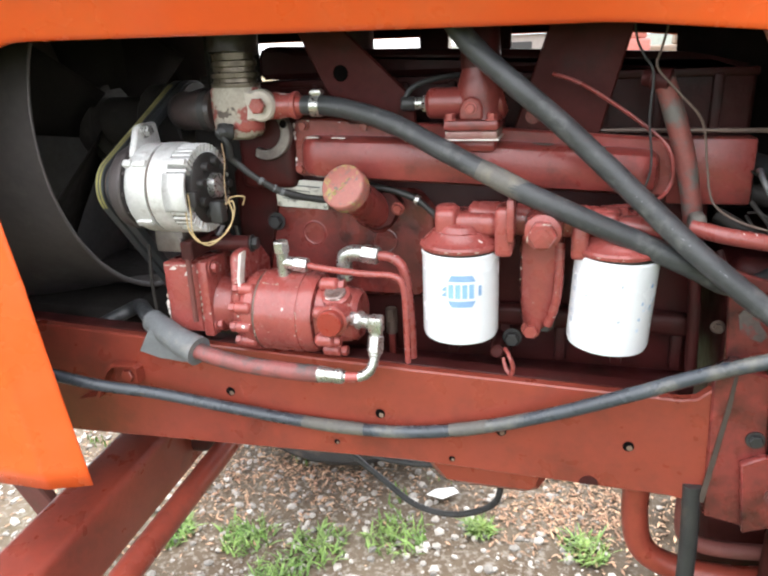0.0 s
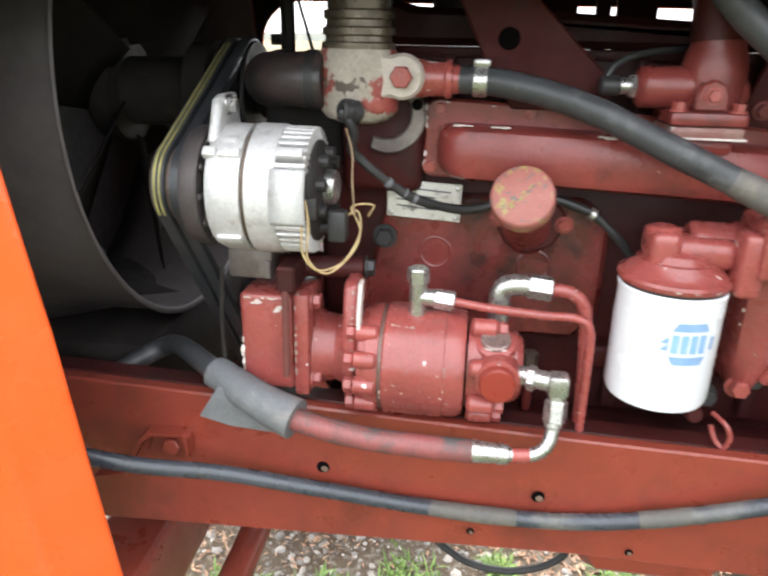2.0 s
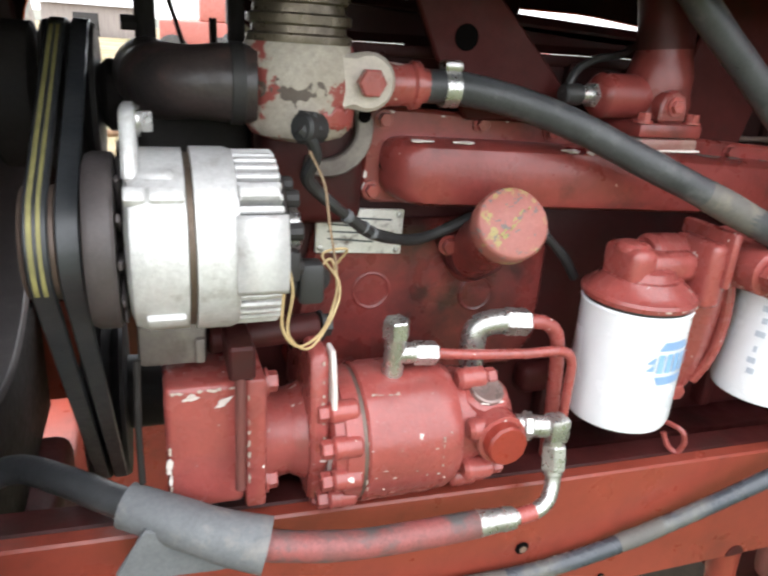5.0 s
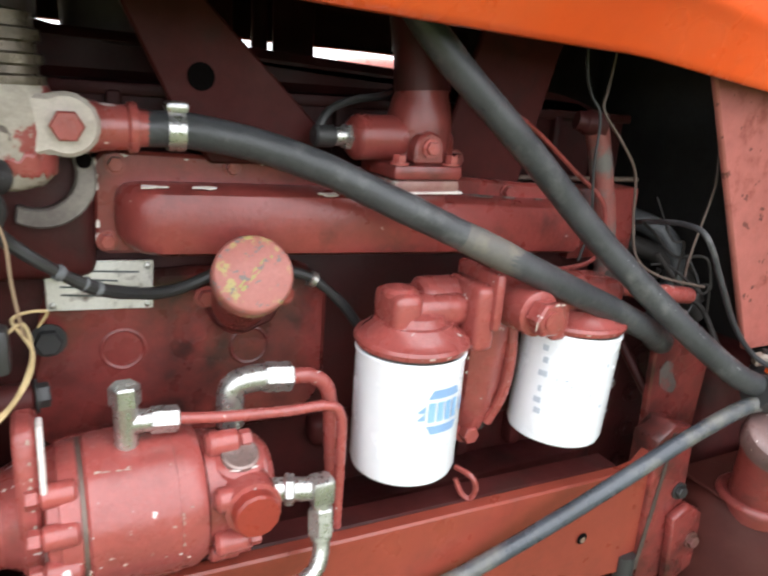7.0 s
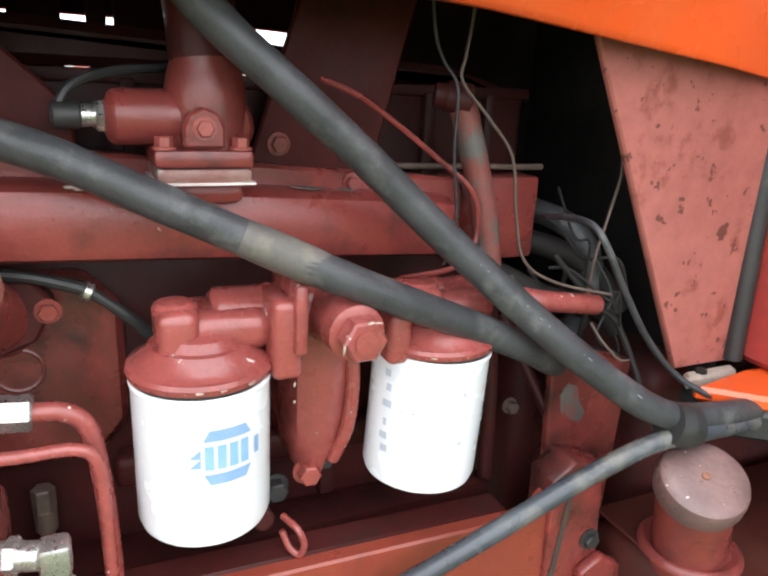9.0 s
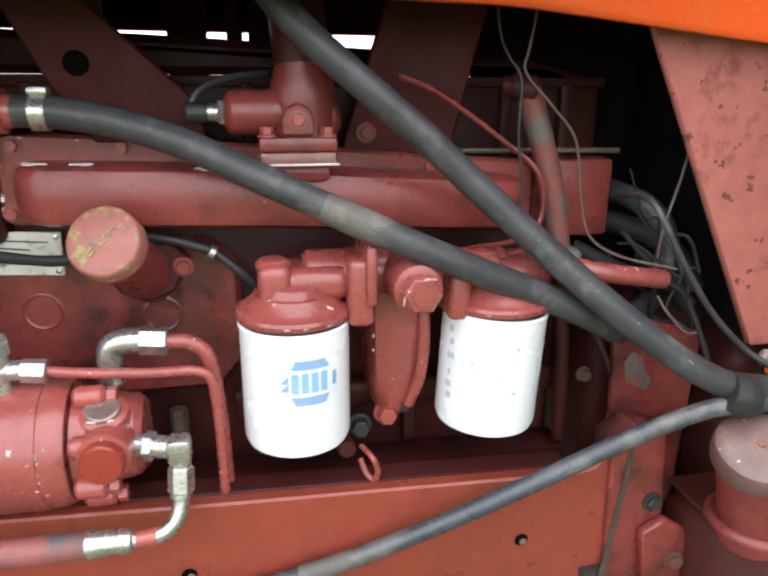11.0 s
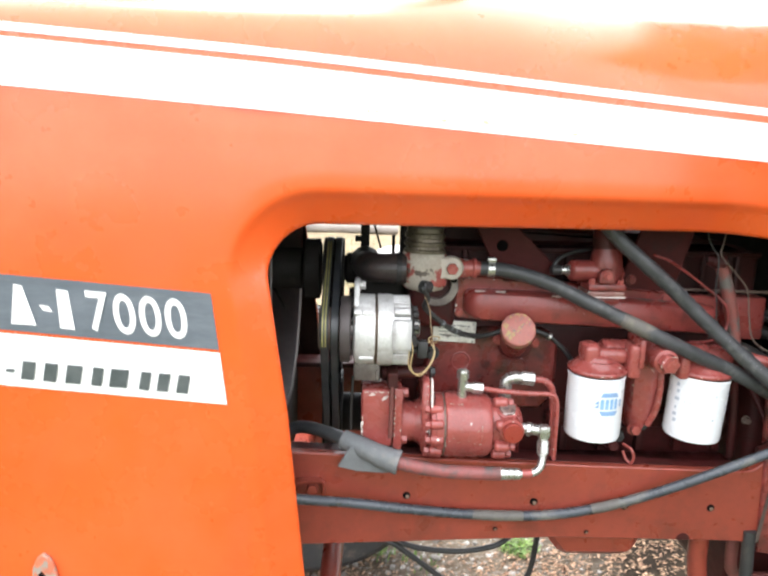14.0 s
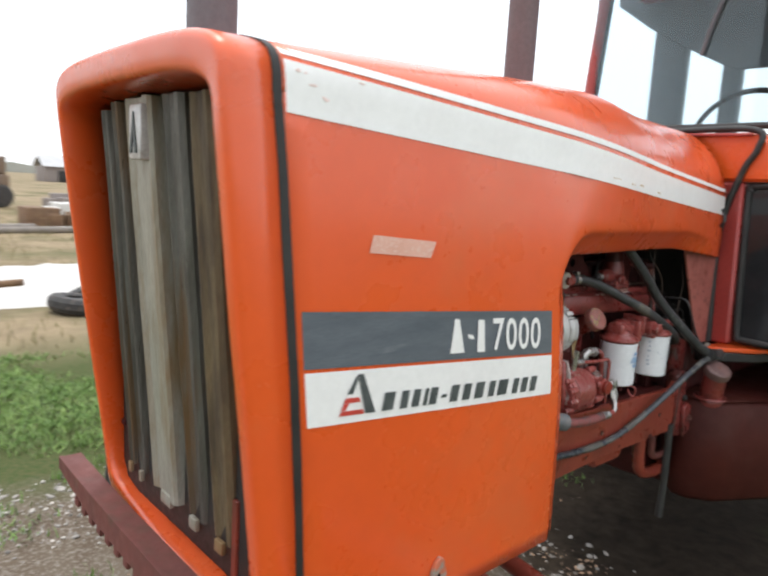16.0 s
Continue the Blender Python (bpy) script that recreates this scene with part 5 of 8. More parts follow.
# ---- belts round three pulleys ----
def belt_loop(x, w, name, group=""):
    circles = [(AY, AZ, 0.036), (0.21, 1.147, 0.058), (0.27, 0.83, 0.085)]
    pts = []
    for cy, cz, r in circles:
        pts += arc(cy, cz, r, 0, 360, 72)[:-1]
    pts = sorted(set((round(a, 6), round(c, 6)) for a, c in pts))

    def half(seq):
        out = []
        for p in seq:
            while len(out) > 1 and (out[-1][0] - out[-2][0]) * (p[1] - out[-2][1]) - (out[-1][1] - out[-2][1]) * (p[0] - out[-2][0]) <= 0:
                out.pop()
            out.append(p)
        return out
    hull = half(pts)[:-1] + half(pts[::-1])[:-1]
    ob = thing(name, (x, 0.27, 0.74), "black worn V-belt running round the pulleys", "belt", "drive belts")
    bm = bm_new()
    n = len(hull)
    rings = []
    for i, (y, z) in enumerate(hull):
        a, c = hull[i - 1], hull[(i + 1) % n]
        t = Vector((c[0] - a[0], c[1] - a[1])).normalized()
        nrm = Vector((t.y, -t.x))
        q = [(x - w * 0.5, 0.003), (x - w * 0.35, -0.008), (x + w * 0.35, -0.008), (x + w * 0.5, 0.003), (x + w * 0.42, 0.0045), (x - w * 0.42, 0.0045)]
        rings.append([bm.verts.new((px, y + nrm.x * o, z + nrm.y * o)) for px, o in q])
    for i in range(n):
        u, v = rings[i], rings[(i + 1) % n]
        for k in range(6):
            bm.faces.new((u[k], u[(k + 1) % 6], v[(k + 1) % 6], v[k]))
    part("loop", bm, BELT, ob, angle=50)
    if x < -0.14:
        for lo, hi in ((-0.3, -0.1), (0.08, 0.24)):
            be = bm_new()
            rim = []
            for i, (y, z) in enumerate(hull):
                a, c = hull[i - 1], hull[(i + 1) % n]
                t = Vector((c[0] - a[0], c[1] - a[1])).normalized()
                nrm = Vector((t.y, -t.x))
                rim.append([be.verts.new((px, y + nrm.x * o, z + nrm.y * o)) for px, o in ((x + w * lo, 0.0042), (x + w * lo, 0.0053), (x + w * hi, 0.0053), (x + w * hi, 0.0042))])
            for i in range(n):
                my, mz = (hull[i][0] + hull[(i + 1) % n][0]) / 2, (hull[i][1] + hull[(i + 1) % n][1]) / 2
                if mz > 1.045 and my < 0.14:
                    for k in range(4):
                        be.faces.new((rim[i][k], rim[i][(k + 1) % 4], rim[(i + 1) % n][(k + 1) % 4], rim[(i + 1) % n][k]))
            bmesh.ops.delete(be, geom=[v for v in be.verts if not v.link_faces], context="VERTS")
            part("worn_cord", be, BELT_EDGE, ob, "yellowish worn belt cord")
    return ob


for x in (-0.13, -0.147):
    belt_loop(x, 0.0135, "drive_belt")
wp = thing("fan_pulley", (-0.15, 0.21, 1.1), "dark water pump pulley behind the belts", "pulley")
bm = bm_new()
lathe(bm, (-0.16, 0.21, 1.147), (1, 0, 0), [(0, 0.02), (0.001, 0.06), (0.004, 0.061), (0.012, 0.048), (0.02, 0.061), (0.028, 0.048), (0.036, 0.061), (0.04, 0.059), (0.041, 0.02)], 44)
part("pulley_wheel", bm, BLACK, wp)
bm = bm_new()
rod(bm, (-0.29, 0.21, 1.147), (-0.196, 0.21, 1.147), 0.04, 28, 0.006)
lathe(bm, (-0.197, 0.21, 1.147), (1, 0, 0), [(0, 0.03), (0.001, 0.056), (0.004, 0.0585), (0.03, 0.0585), (0.033, 0.05)], 40)
rod(bm, (-0.119, 0.21, 1.15), (-0.03, 0.21, 1.15), 0.03, 28, 0.006)
part("shaft", bm, DULL_BLACK, wp)
cp = thing("crank_pulley", (-0.15, 0.27, 0.74), "dark crankshaft pulley at the engine front", "pulley")
bm = bm_new()
lathe(bm, (-0.16, 0.27, 0.83), (1, 0, 0), [(0, 0.02), (0.001, 0.088), (0.004, 0.089), (0.012, 0.072), (0.02, 0.089), (0.028, 0.072), (0.036, 0.089), (0.04, 0.087), (0.041, 0.02)], 44)
part("pulley_wheel", bm, BLACK, cp)
bm = bm_new()
rod(bm, (-0.119, 0.27, 0.83), (-0.03, 0.27, 0.83), 0.04, 24)
part("hub", bm, DULL_BLACK, cp)

# ---- radiator, shroud and fan ----
FZ, FR = 1.149, 0.288
shroud = thing("fan_shroud", (-0.3, YC, 0.86), "dusty dark round fan shroud in front of the engine", "fan shroud")
bm = bm_new()
rings = []
for x, r in ((-0.232, FR + 0.006), (-0.236, FR), (-0.32, FR + 0.002), (-0.36, FR + 0.012), (-0.42, FR + 0.03), (-0.47, FR + 0.04)):
    rings.append([bm.verts.new((x, 0.27 + r * math.cos(k * math.tau / 72), FZ + r * math.sin(k * math.tau / 72) * (1 if r < 0.33 else 0.95))) for k in range(72)])
for u, v in zip(rings, rings[1:]):
    for k in range(72):
        bm.faces.new((u[k], u[(k + 1) % 72], v[(k + 1) % 72], v[k]))
part("shroud_ring", bm, SHROUD, shroud, solid=0.004, angle=50)
bm = bm_new()
box(bm, (-0.62, -0.1, 0.72), (-0.47, 0.53, 1.5), 0.008)
part("radiator_core", bm, BLACK, shroud, "black radiator core")
# Dark box added to close the bright gap between shroud and rail.
bm = bm_new()
box(bm, (-0.47, 0.09, 0.69), (-0.235, 0.5, 0.862), 0.01)
part("gap_filler", bm, DULL_BLACK, shroud)
BLACK_FAN = surface("matt_fan_black", (0.012, 0.01, 0.009), (0.02, 0.017, 0.016), 0.8, spec=0.08, scale=14, bump=0.2)
fan = thing("cooling_fan", (-0.28, 0.21, 0.9), "dull black six-bladed radiator fan at rest", "fan")
bm = bm_new()
lathe(bm, (-0.31, 0.21, 1.147), (1, 0, 0), [(0, 0.03), (0.002, 0.06), (0.03, 0.06), (0.034, 0.03)], 32)
part("hub", bm, DULL_BLACK, fan)
for k in range(6):
    a = radians(60 * k + 12)
    m = Matrix.Translation((-0.29, 0.21, 1.147)) @ Matrix.Rotation(a, 4, "X")
    bm = bm_new()
    vs = []
    for r in (0.05, 0.09, 0.14, 0.19, 0.215):
        w, tw = 0.035 + 0.15 * r, radians(38 - 60 * r)
        vs.append([bm.verts.new(m @ Vector((math.sin(tw) * w * s + 0.006 * s * s, math.cos(tw) * w * s, r))) for s in (-1, -0.5, 0, 0.5, 1)])
    for u, v in zip(vs, vs[1:]):
        for q in range(4):
            bm.faces.new((u[q], u[q + 1], v[q + 1], v[q]))
    part("blade", bm, BLACK_FAN, fan, solid=0.002)

# ---- power steering pump with its gear housing ----
PY, PZ = 0.032, 0.904
pump = thing("hydraulic_pump", (0.08, PY, 0.865), "red hydraulic pump with flaking paint and bolted end cover", "pump")
bm = bm_new()
box(bm, (-0.083, 0.0, 0.873), (-0.0285, 0.065, 0.9755), 0.005, 3)
part("gear_housing", bm, PUMP_RED, pump)
bm = bm_new()
box(bm, (-0.028, -0.003, 0.869), (-0.0125, 0.07, 0.9785), 0.003)
part("housing_flange", bm, PUMP_RED, pump)
for y, z in ((0.008, 0.968), (0.006, 0.884)):
    bolt(pump, (-0.012, y + 0.004, z), (1, 0, 0), 0.008, 0.008, PUMP_RED)
bm = bm_new()
lathe(bm, (-0.012, PY + 0.012, PZ), (1, 0, 0), [(0, 0.042), (0.01, 0.037), (0.022, 0.035), (0.034, 0.041)], 32)
part("neck", bm, PUMP_RED, pump)
bm = bm_new()
slab(bm, [(-0.006, 0.905), (0.004, 0.986), (0.012, 0.992), (0.07, 0.992), (0.1, 0.96), (0.1, 0.88), (0.04, 0.858), (0.006, 0.86)], 0.021, 0.035, "x", 0.003)
part("mounting_plate", bm, PUMP_RED, pump)
bm = bm_new()
slab(bm, [(-0.0085, 0.94), (-0.007, 0.962), (0.004, 0.992), (0.02, 0.992), (0.008, 0.962), (0.004, 0.94)], 0.0355, 0.0395, "x", 0.001)
slab(bm, [(-0.009, 0.885), (-0.0105, 0.915), (0.004, 0.915), (0.004, 0.885)], 0.0355, 0.0385, "x", 0.001)
part("bare_shim", bm, CHIP, pump, "bare whitish shim")
bm = bm_new()
lathe(bm, (0.036, PY, PZ), (1, 0, 0), [(0, 0.045), (0.002, 0.05), (0.009, 0.052), (0.0095, 0.0545), (0.022, 0.056), (0.0225, 0.054)], 48)
part("front_flange", bm, PUMP_RED, pump)
bm = bm_new()
lathe(bm, (0.0585, PY, PZ), (1, 0, 0), [(0, 0.0546), (0.003, 0.0546)], 48)
part("gasket", bm, DULL_STEEL, pump, "thin dark gasket")
bm = bm_new()
lathe(bm, (0.0616, PY, PZ), (1, 0, 0), [(0, 0.0555), (0.002, 0.0574), (0.06, 0.0574), (0.0605, 0.0562), (0.072, 0.0562), (0.08, 0.052), (0.0805, 0.02)], 56)
part("pump_body", bm, PUMP_RED, pump)
for k in range(7):
    a = radians(130 + 30 * k)
    c = (PY + 0.0515 * math.cos(a), PZ + 0.0515 * math.sin(a))
    bm = bm_new()
    rod(bm, (0.034, *c), (0.057, *c), 0.0088, 14, 0.002)
    lug = part("flange_lug", bm, PUMP_RED, pump)
    bm = bm_new()
    hexa(bm, (0.0255, *c), (0.0338, *c), 0.0075)
    part("bolt", bm, PUMP_RED, lug)
bm = bm_new()
lathe(bm, (0.142, PY, PZ), (1, 0, 0), [(0, 0.03), (0.002, 0.046), (0.018, 0.045), (0.024, 0.04), (0.05, 0.036), (0.056, 0.03), (0.057, 0.01)], 40)
part("end_cover", bm, PUMP_RED, pump)
for a, r in ((205, 0.05), (160, 0.05), (245, 0.05), (110, 0.05), (300, 0.048)):
    c = (PY + r * math.cos(radians(a)), PZ + r * math.sin(radians(a)))
    bm = bm_new()
    rod(bm, (0.146, *c), (0.172, *c), 0.0095, 14, 0.003)
    lug = part("cover_lug", bm, PUMP_RED, pump)
    bm = bm_new()
    hexa(bm, (0.1725, *c), (0.181, *c), 0.0075)
    part("bolt", bm, PUMP_RED, lug)
bm = bm_new()
lathe(bm, (0.173, PY - 0.03, PZ + 0.01), (0, -1, 0), [(0, 0.022), (0.026, 0.021), (0.0265, 0.019)], 28)
part("valve_boss", bm, PUMP_RED, pump)
bm = bm_new()
lathe(bm, (0.173, PY - 0.056, PZ + 0.01), (0, -1, 0), [(0, 0.0175), (0.0095, 0.0175), (0.0115, 0.016), (0.0125, 0.001)], 12)
part("hex_plug", bm, surface("bright_red_plug", (0.27, 0.036, 0.022), (0.22, 0.03, 0.02), 0.35, scale=20, bump=0.1), pump, "deep red round plug")
bm = bm_new()
lathe(bm, (0.17, PY - 0.02, PZ + 0.026), (0, -0.45, 0.9), [(0, 0.021), (0.012, 0.0195), (0.014, 0.0165), (0.0142, 0.001)], 28)
boss = part("relief_boss", bm, PUMP_RED, pump)
bm = bm_new()
lathe(bm, (0.17, PY - 0.0266, PZ + 0.0386), (0, -0.45, 0.9), [(0, 0.0145), (0.0035, 0.0142), (0.0042, 0.0125), (0.0038, 0.011), (0.0042, 0.001)], 28)
part("relief_cap", bm, surface("scuffed_grey_cap", (0.3, 0.24, 0.22), (0.22, 0.14, 0.12), 0.3, metal=0.5, scale=40, dirt=(0.1, 0.06, 0.05), dirt_lo=0.5, dirt_hi=0.7), boss, "scuffed bare metal cap")
chips(pump, [((0.159, PY - 0.0392, PZ + 0.0345), (0.181, PY - 0.0392, PZ + 0.0345), (0, -0.9, 0.4)), ((0.1728, PY - 0.0568, PZ + 0.0256), (0.1732, PY - 0.0568, PZ + 0.0272), (0, -1, 0.1))], 0.0012, 9, CHIP, 41)
chips(pump, [((-0.081, -0.0004, 0.9715), (-0.034, -0.0004, 0.972), (0, -1, 0.2)), ((-0.0805, -0.0006, 0.878), (-0.0805, -0.0006, 0.93), (0, -1, 0)), ((-0.0255, -0.0038, 0.89), (-0.0255, -0.0038, 0.975), (0, -1, 0))], 0.0016, 14, EDGE_WEAR, 5)
chips(pump, [((-0.0815, -0.0006, 0.876), (-0.0812, -0.0006, 0.928), (0, -1, 0))], 0.0026, 9, CHIP, 51)
rf_ = random.Random(17)
flecks = []
for k in range(18):
    a, x = radians(rf_.uniform(120, 215)), rf_.uniform(0.066, 0.128)
    nr = Vector((0, math.cos(a), math.sin(a)))
    p = Vector((x, PY, PZ)) + nr * 0.0572
    flecks.append((p, p + Vector((0.002, 0, 0)), nr))
chips(pump, flecks[:12], 0.001, 1, EDGE_WEAR, 18)
chips(pump, [((-0.071, -0.0006, 0.966), (-0.06, -0.0006, 0.967), (0, -1, 0)), ((-0.045, -0.0006, 0.961), (-0.036, -0.0006, 0.966), (0, -1, 0))], 0.0038, 5, CHIP, 6)
chips(pump, [((0.068, PY - 0.0305, PZ + 0.0487), (0.095, PY - 0.0325, PZ + 0.0474), (0, -0.5, 0.85)), ((0.123, PY - 0.0562, PZ - 0.012), (0.123, PY - 0.0547, PZ + 0.018), (0, -0.96, 0.25)), ((0.0612, PY - 0.055, PZ - 0.018), (0.0612, PY - 0.05, PZ + 0.028), (0, -1, 0.1))], 0.0011, 8, EDGE_WEAR, 10)
chips(pump, [((0.03, -0.006, 0.91), (0.03, 0.003, 0.985), (0.3, -0.9, 0.1))], 0.0018, 8, EDGE_WEAR, 14)

# tee and elbow fittings on the pump
tee = thing("tee_fitting", (0.092, 0.02, 0.96), "plated steel tee fitting on top of the pump", "pipe fitting")
bm = bm_new()
rod(bm, (0.092, 0.022, 0.955), (0.092, 0.02, 0.993), 0.0085, 16, 0.001)
rod(bm, (0.092, 0.021, 0.977), (0.11, 0.021, 0.976), 0.0085, 16, 0.001)
part("tee_body", bm, STEEL, tee)
bm = bm_new()
hexa(bm, (0.092, 0.02, 0.991), (0.0915, 0.0195, 1.007), 0.011)
part("cap_nut", bm, STEEL, tee)
bm = bm_new()
hexa(bm, (0.108, 0.021, 0.976), (0.128, 0.021, 0.974), 0.010)
part("side_nut", bm, STEEL, tee)
bm = bm_new()
tube(bm, [(0.127, 0.021, 0.974), (0.16, 0.02, 0.970), (0.21, 0.018, 0.967), (0.245, 0.018, 0.966), (0.258, 0.018, 0.955), (0.261, 0.02, 0.92), (0.262, 0.022, 0.82)], 0.0045, 12)
part("steel_line", bm, PUMP_RED, tee, "red painted steel line")
elb = thing("elbow_fitting", (0.173, 0.04, 0.95), "plated steel elbow fitting with red return pipe", "pipe fitting")
bm = bm_new()
tube(bm, [(0.172, 0.042, 0.95), (0.172, 0.042, 0.972), (0.175, 0.042, 0.983), (0.186, 0.041, 0.988), (0.2, 0.041, 0.988)], 0.011, 16)
part("elbow_body", bm, STEEL, elb)
bm = bm_new()
hexa(bm, (0.198, 0.041, 0.988), (0.222, 0.04, 0.986), 0.0125)
part("union_nut", bm, STEEL, elb)
bm = bm_new()
tube(bm, [(0.221, 0.04, 0.986), (0.238, 0.04, 0.984), (0.252, 0.04, 0.974), (0.258, 0.04, 0.95), (0.262, 0.04, 0.9), (0.264, 0.038, 0.82)], 0.0068, 14)
part("return_pipe", bm, PUMP_RED, elb, "red painted return pipe")

rf = thing("return_fitting", (0.216, 0.11, 0.81), "dark dull steel fitting with a red pipe on the block", "pipe fitting")
bm = bm_new()
hexa(bm, (0.216, 0.11, 0.885), (0.216, 0.11, 0.865), 0.009)
rod(bm, (0.216, 0.11, 0.867), (0.216, 0.11, 0.845), 0.0085, 14, 0.002)
part("union", bm, DULL_STEEL, rf)
bm = bm_new()
rod(bm, (0.216, 0.11, 0.846), (0.216, 0.11, 0.81), 0.0055, 12)
part("pipe", bm, ENGINE_RED, rf)

# pressure hose with sleeve
ph = thing("pressure_hose", (0.1, -0.03, 0.84), "red-stained hydraulic hose with crimped steel ends", "hose")
bm = bm_new()
rod(bm, (0.192, -0.002, 0.912), (0.224, -0.0125, 0.912), 0.0095, 16, 0.002)
hexa(bm, (0.202, -0.0055, 0.912), (0.21, -0.008, 0.912), 0.0125)
box(bm, (0.2205, -0.0235, 0.899), (0.2395, -0.0045, 0.9225), 0.004, 2)
rod(bm, (0.23, -0.0145, 0.904), (0.23, -0.016, 0.893), 0.0085, 14)
part("elbow", bm, STEEL, ph, "plated steel elbow")
bm = bm_new()
hexa(bm, (0.23, -0.0155, 0.8955), (0.229, -0.021, 0.874), 0.0108)
rod(bm, (0.229, -0.0208, 0.8755), (0.2288, -0.0222, 0.87), 0.0088, 14, 0.001)
part("nut", bm, STEEL, ph)
bm = bm_new()
tube(bm, [(0.229, -0.021, 0.878), (0.228, -0.025, 0.863), (0.222, -0.03, 0.85), (0.208, -0.033, 0.843), (0.186, -0.034, 0.842)], 0.0068, 14)
bent = part("bent_pipe", bm, STEEL, ph, "bare bent steel pipe")
bm = bm_new()
tube(bm, [(0.2085, -0.033, 0.8431), (0.2, -0.0335, 0.8424), (0.192, -0.034, 0.8421)], 0.0071, 14, 4)
part("painted_stretch", bm, PUMP_RED, bent)
bm = bm_new()
lathe(bm, (0.19, -0.034, 0.842), (-1, 0, 0.02), [(0, 0.0075), (0.002, 0.0095), (0.012, 0.0105), (0.013, 0.0095), (0.036, 0.0115), (0.037, 0.0105)], 20)
part("crimp_ferrule", bm, STEEL, ph, "crimped steel ferrule")
bm = bm_new()
tube(bm, [(0.155, -0.034, 0.8425), (0.1, -0.037, 0.845), (0.04, -0.04, 0.851), (-0.02, -0.038, 0.863), (-0.06, -0.026, 0.874)], 0.0115, 18, 8, 0.04)
part("stained_stretch", bm, RED_HOSE, ph, "red-stained stretch of hose")
bm = bm_new()
tube(bm, [(-0.058, -0.0266, 0.8735), (-0.07, -0.022, 0.877), (-0.12, 0.006, 0.887), (-0.16, 0.045, 0.884), (-0.195, 0.083, 0.872), (-0.22, 0.09, 0.86), (-0.25, 0.065, 0.846), (-0.3, 0.03, 0.82)], 0.0115, 18, 8, 0.03)
part("hose_body", bm, HOSE, ph)
bm = bm_new()
tube(bm, [(-0.018, -0.0385, 0.8625), (-0.045, -0.031, 0.869), (-0.07, -0.022, 0.877), (-0.112, 0.0, 0.886)], lambda t: 0.0205 - 0.004 * t, 20, 6, 0.05)
part("sleeve", bm, GREY_SLEEVE, ph, "split grey rubber sleeve")
bm = bm_new()
slab(bm, [(-0.121, 0.85), (-0.1, 0.885), (-0.06, 0.872), (-0.02, 0.852), (-0.026, 0.84), (-0.052, 0.839), (-0.09, 0.842)], -0.03, -0.0255, bevel=0.001)
part("sleeve_flap", bm, GREY_SLEEVE, ph)

# ---- oil filters and their head ----
LETTER_BLUE = surface("light_blue_print", (0.2, 0.38, 0.62), (0.26, 0.44, 0.66), 0.4, scale=60, bump=0)
PALE_INK = surface("grey_blue_print", (0.4, 0.44, 0.52), (0.5, 0.54, 0.6), 0.4, scale=60, bump=0)

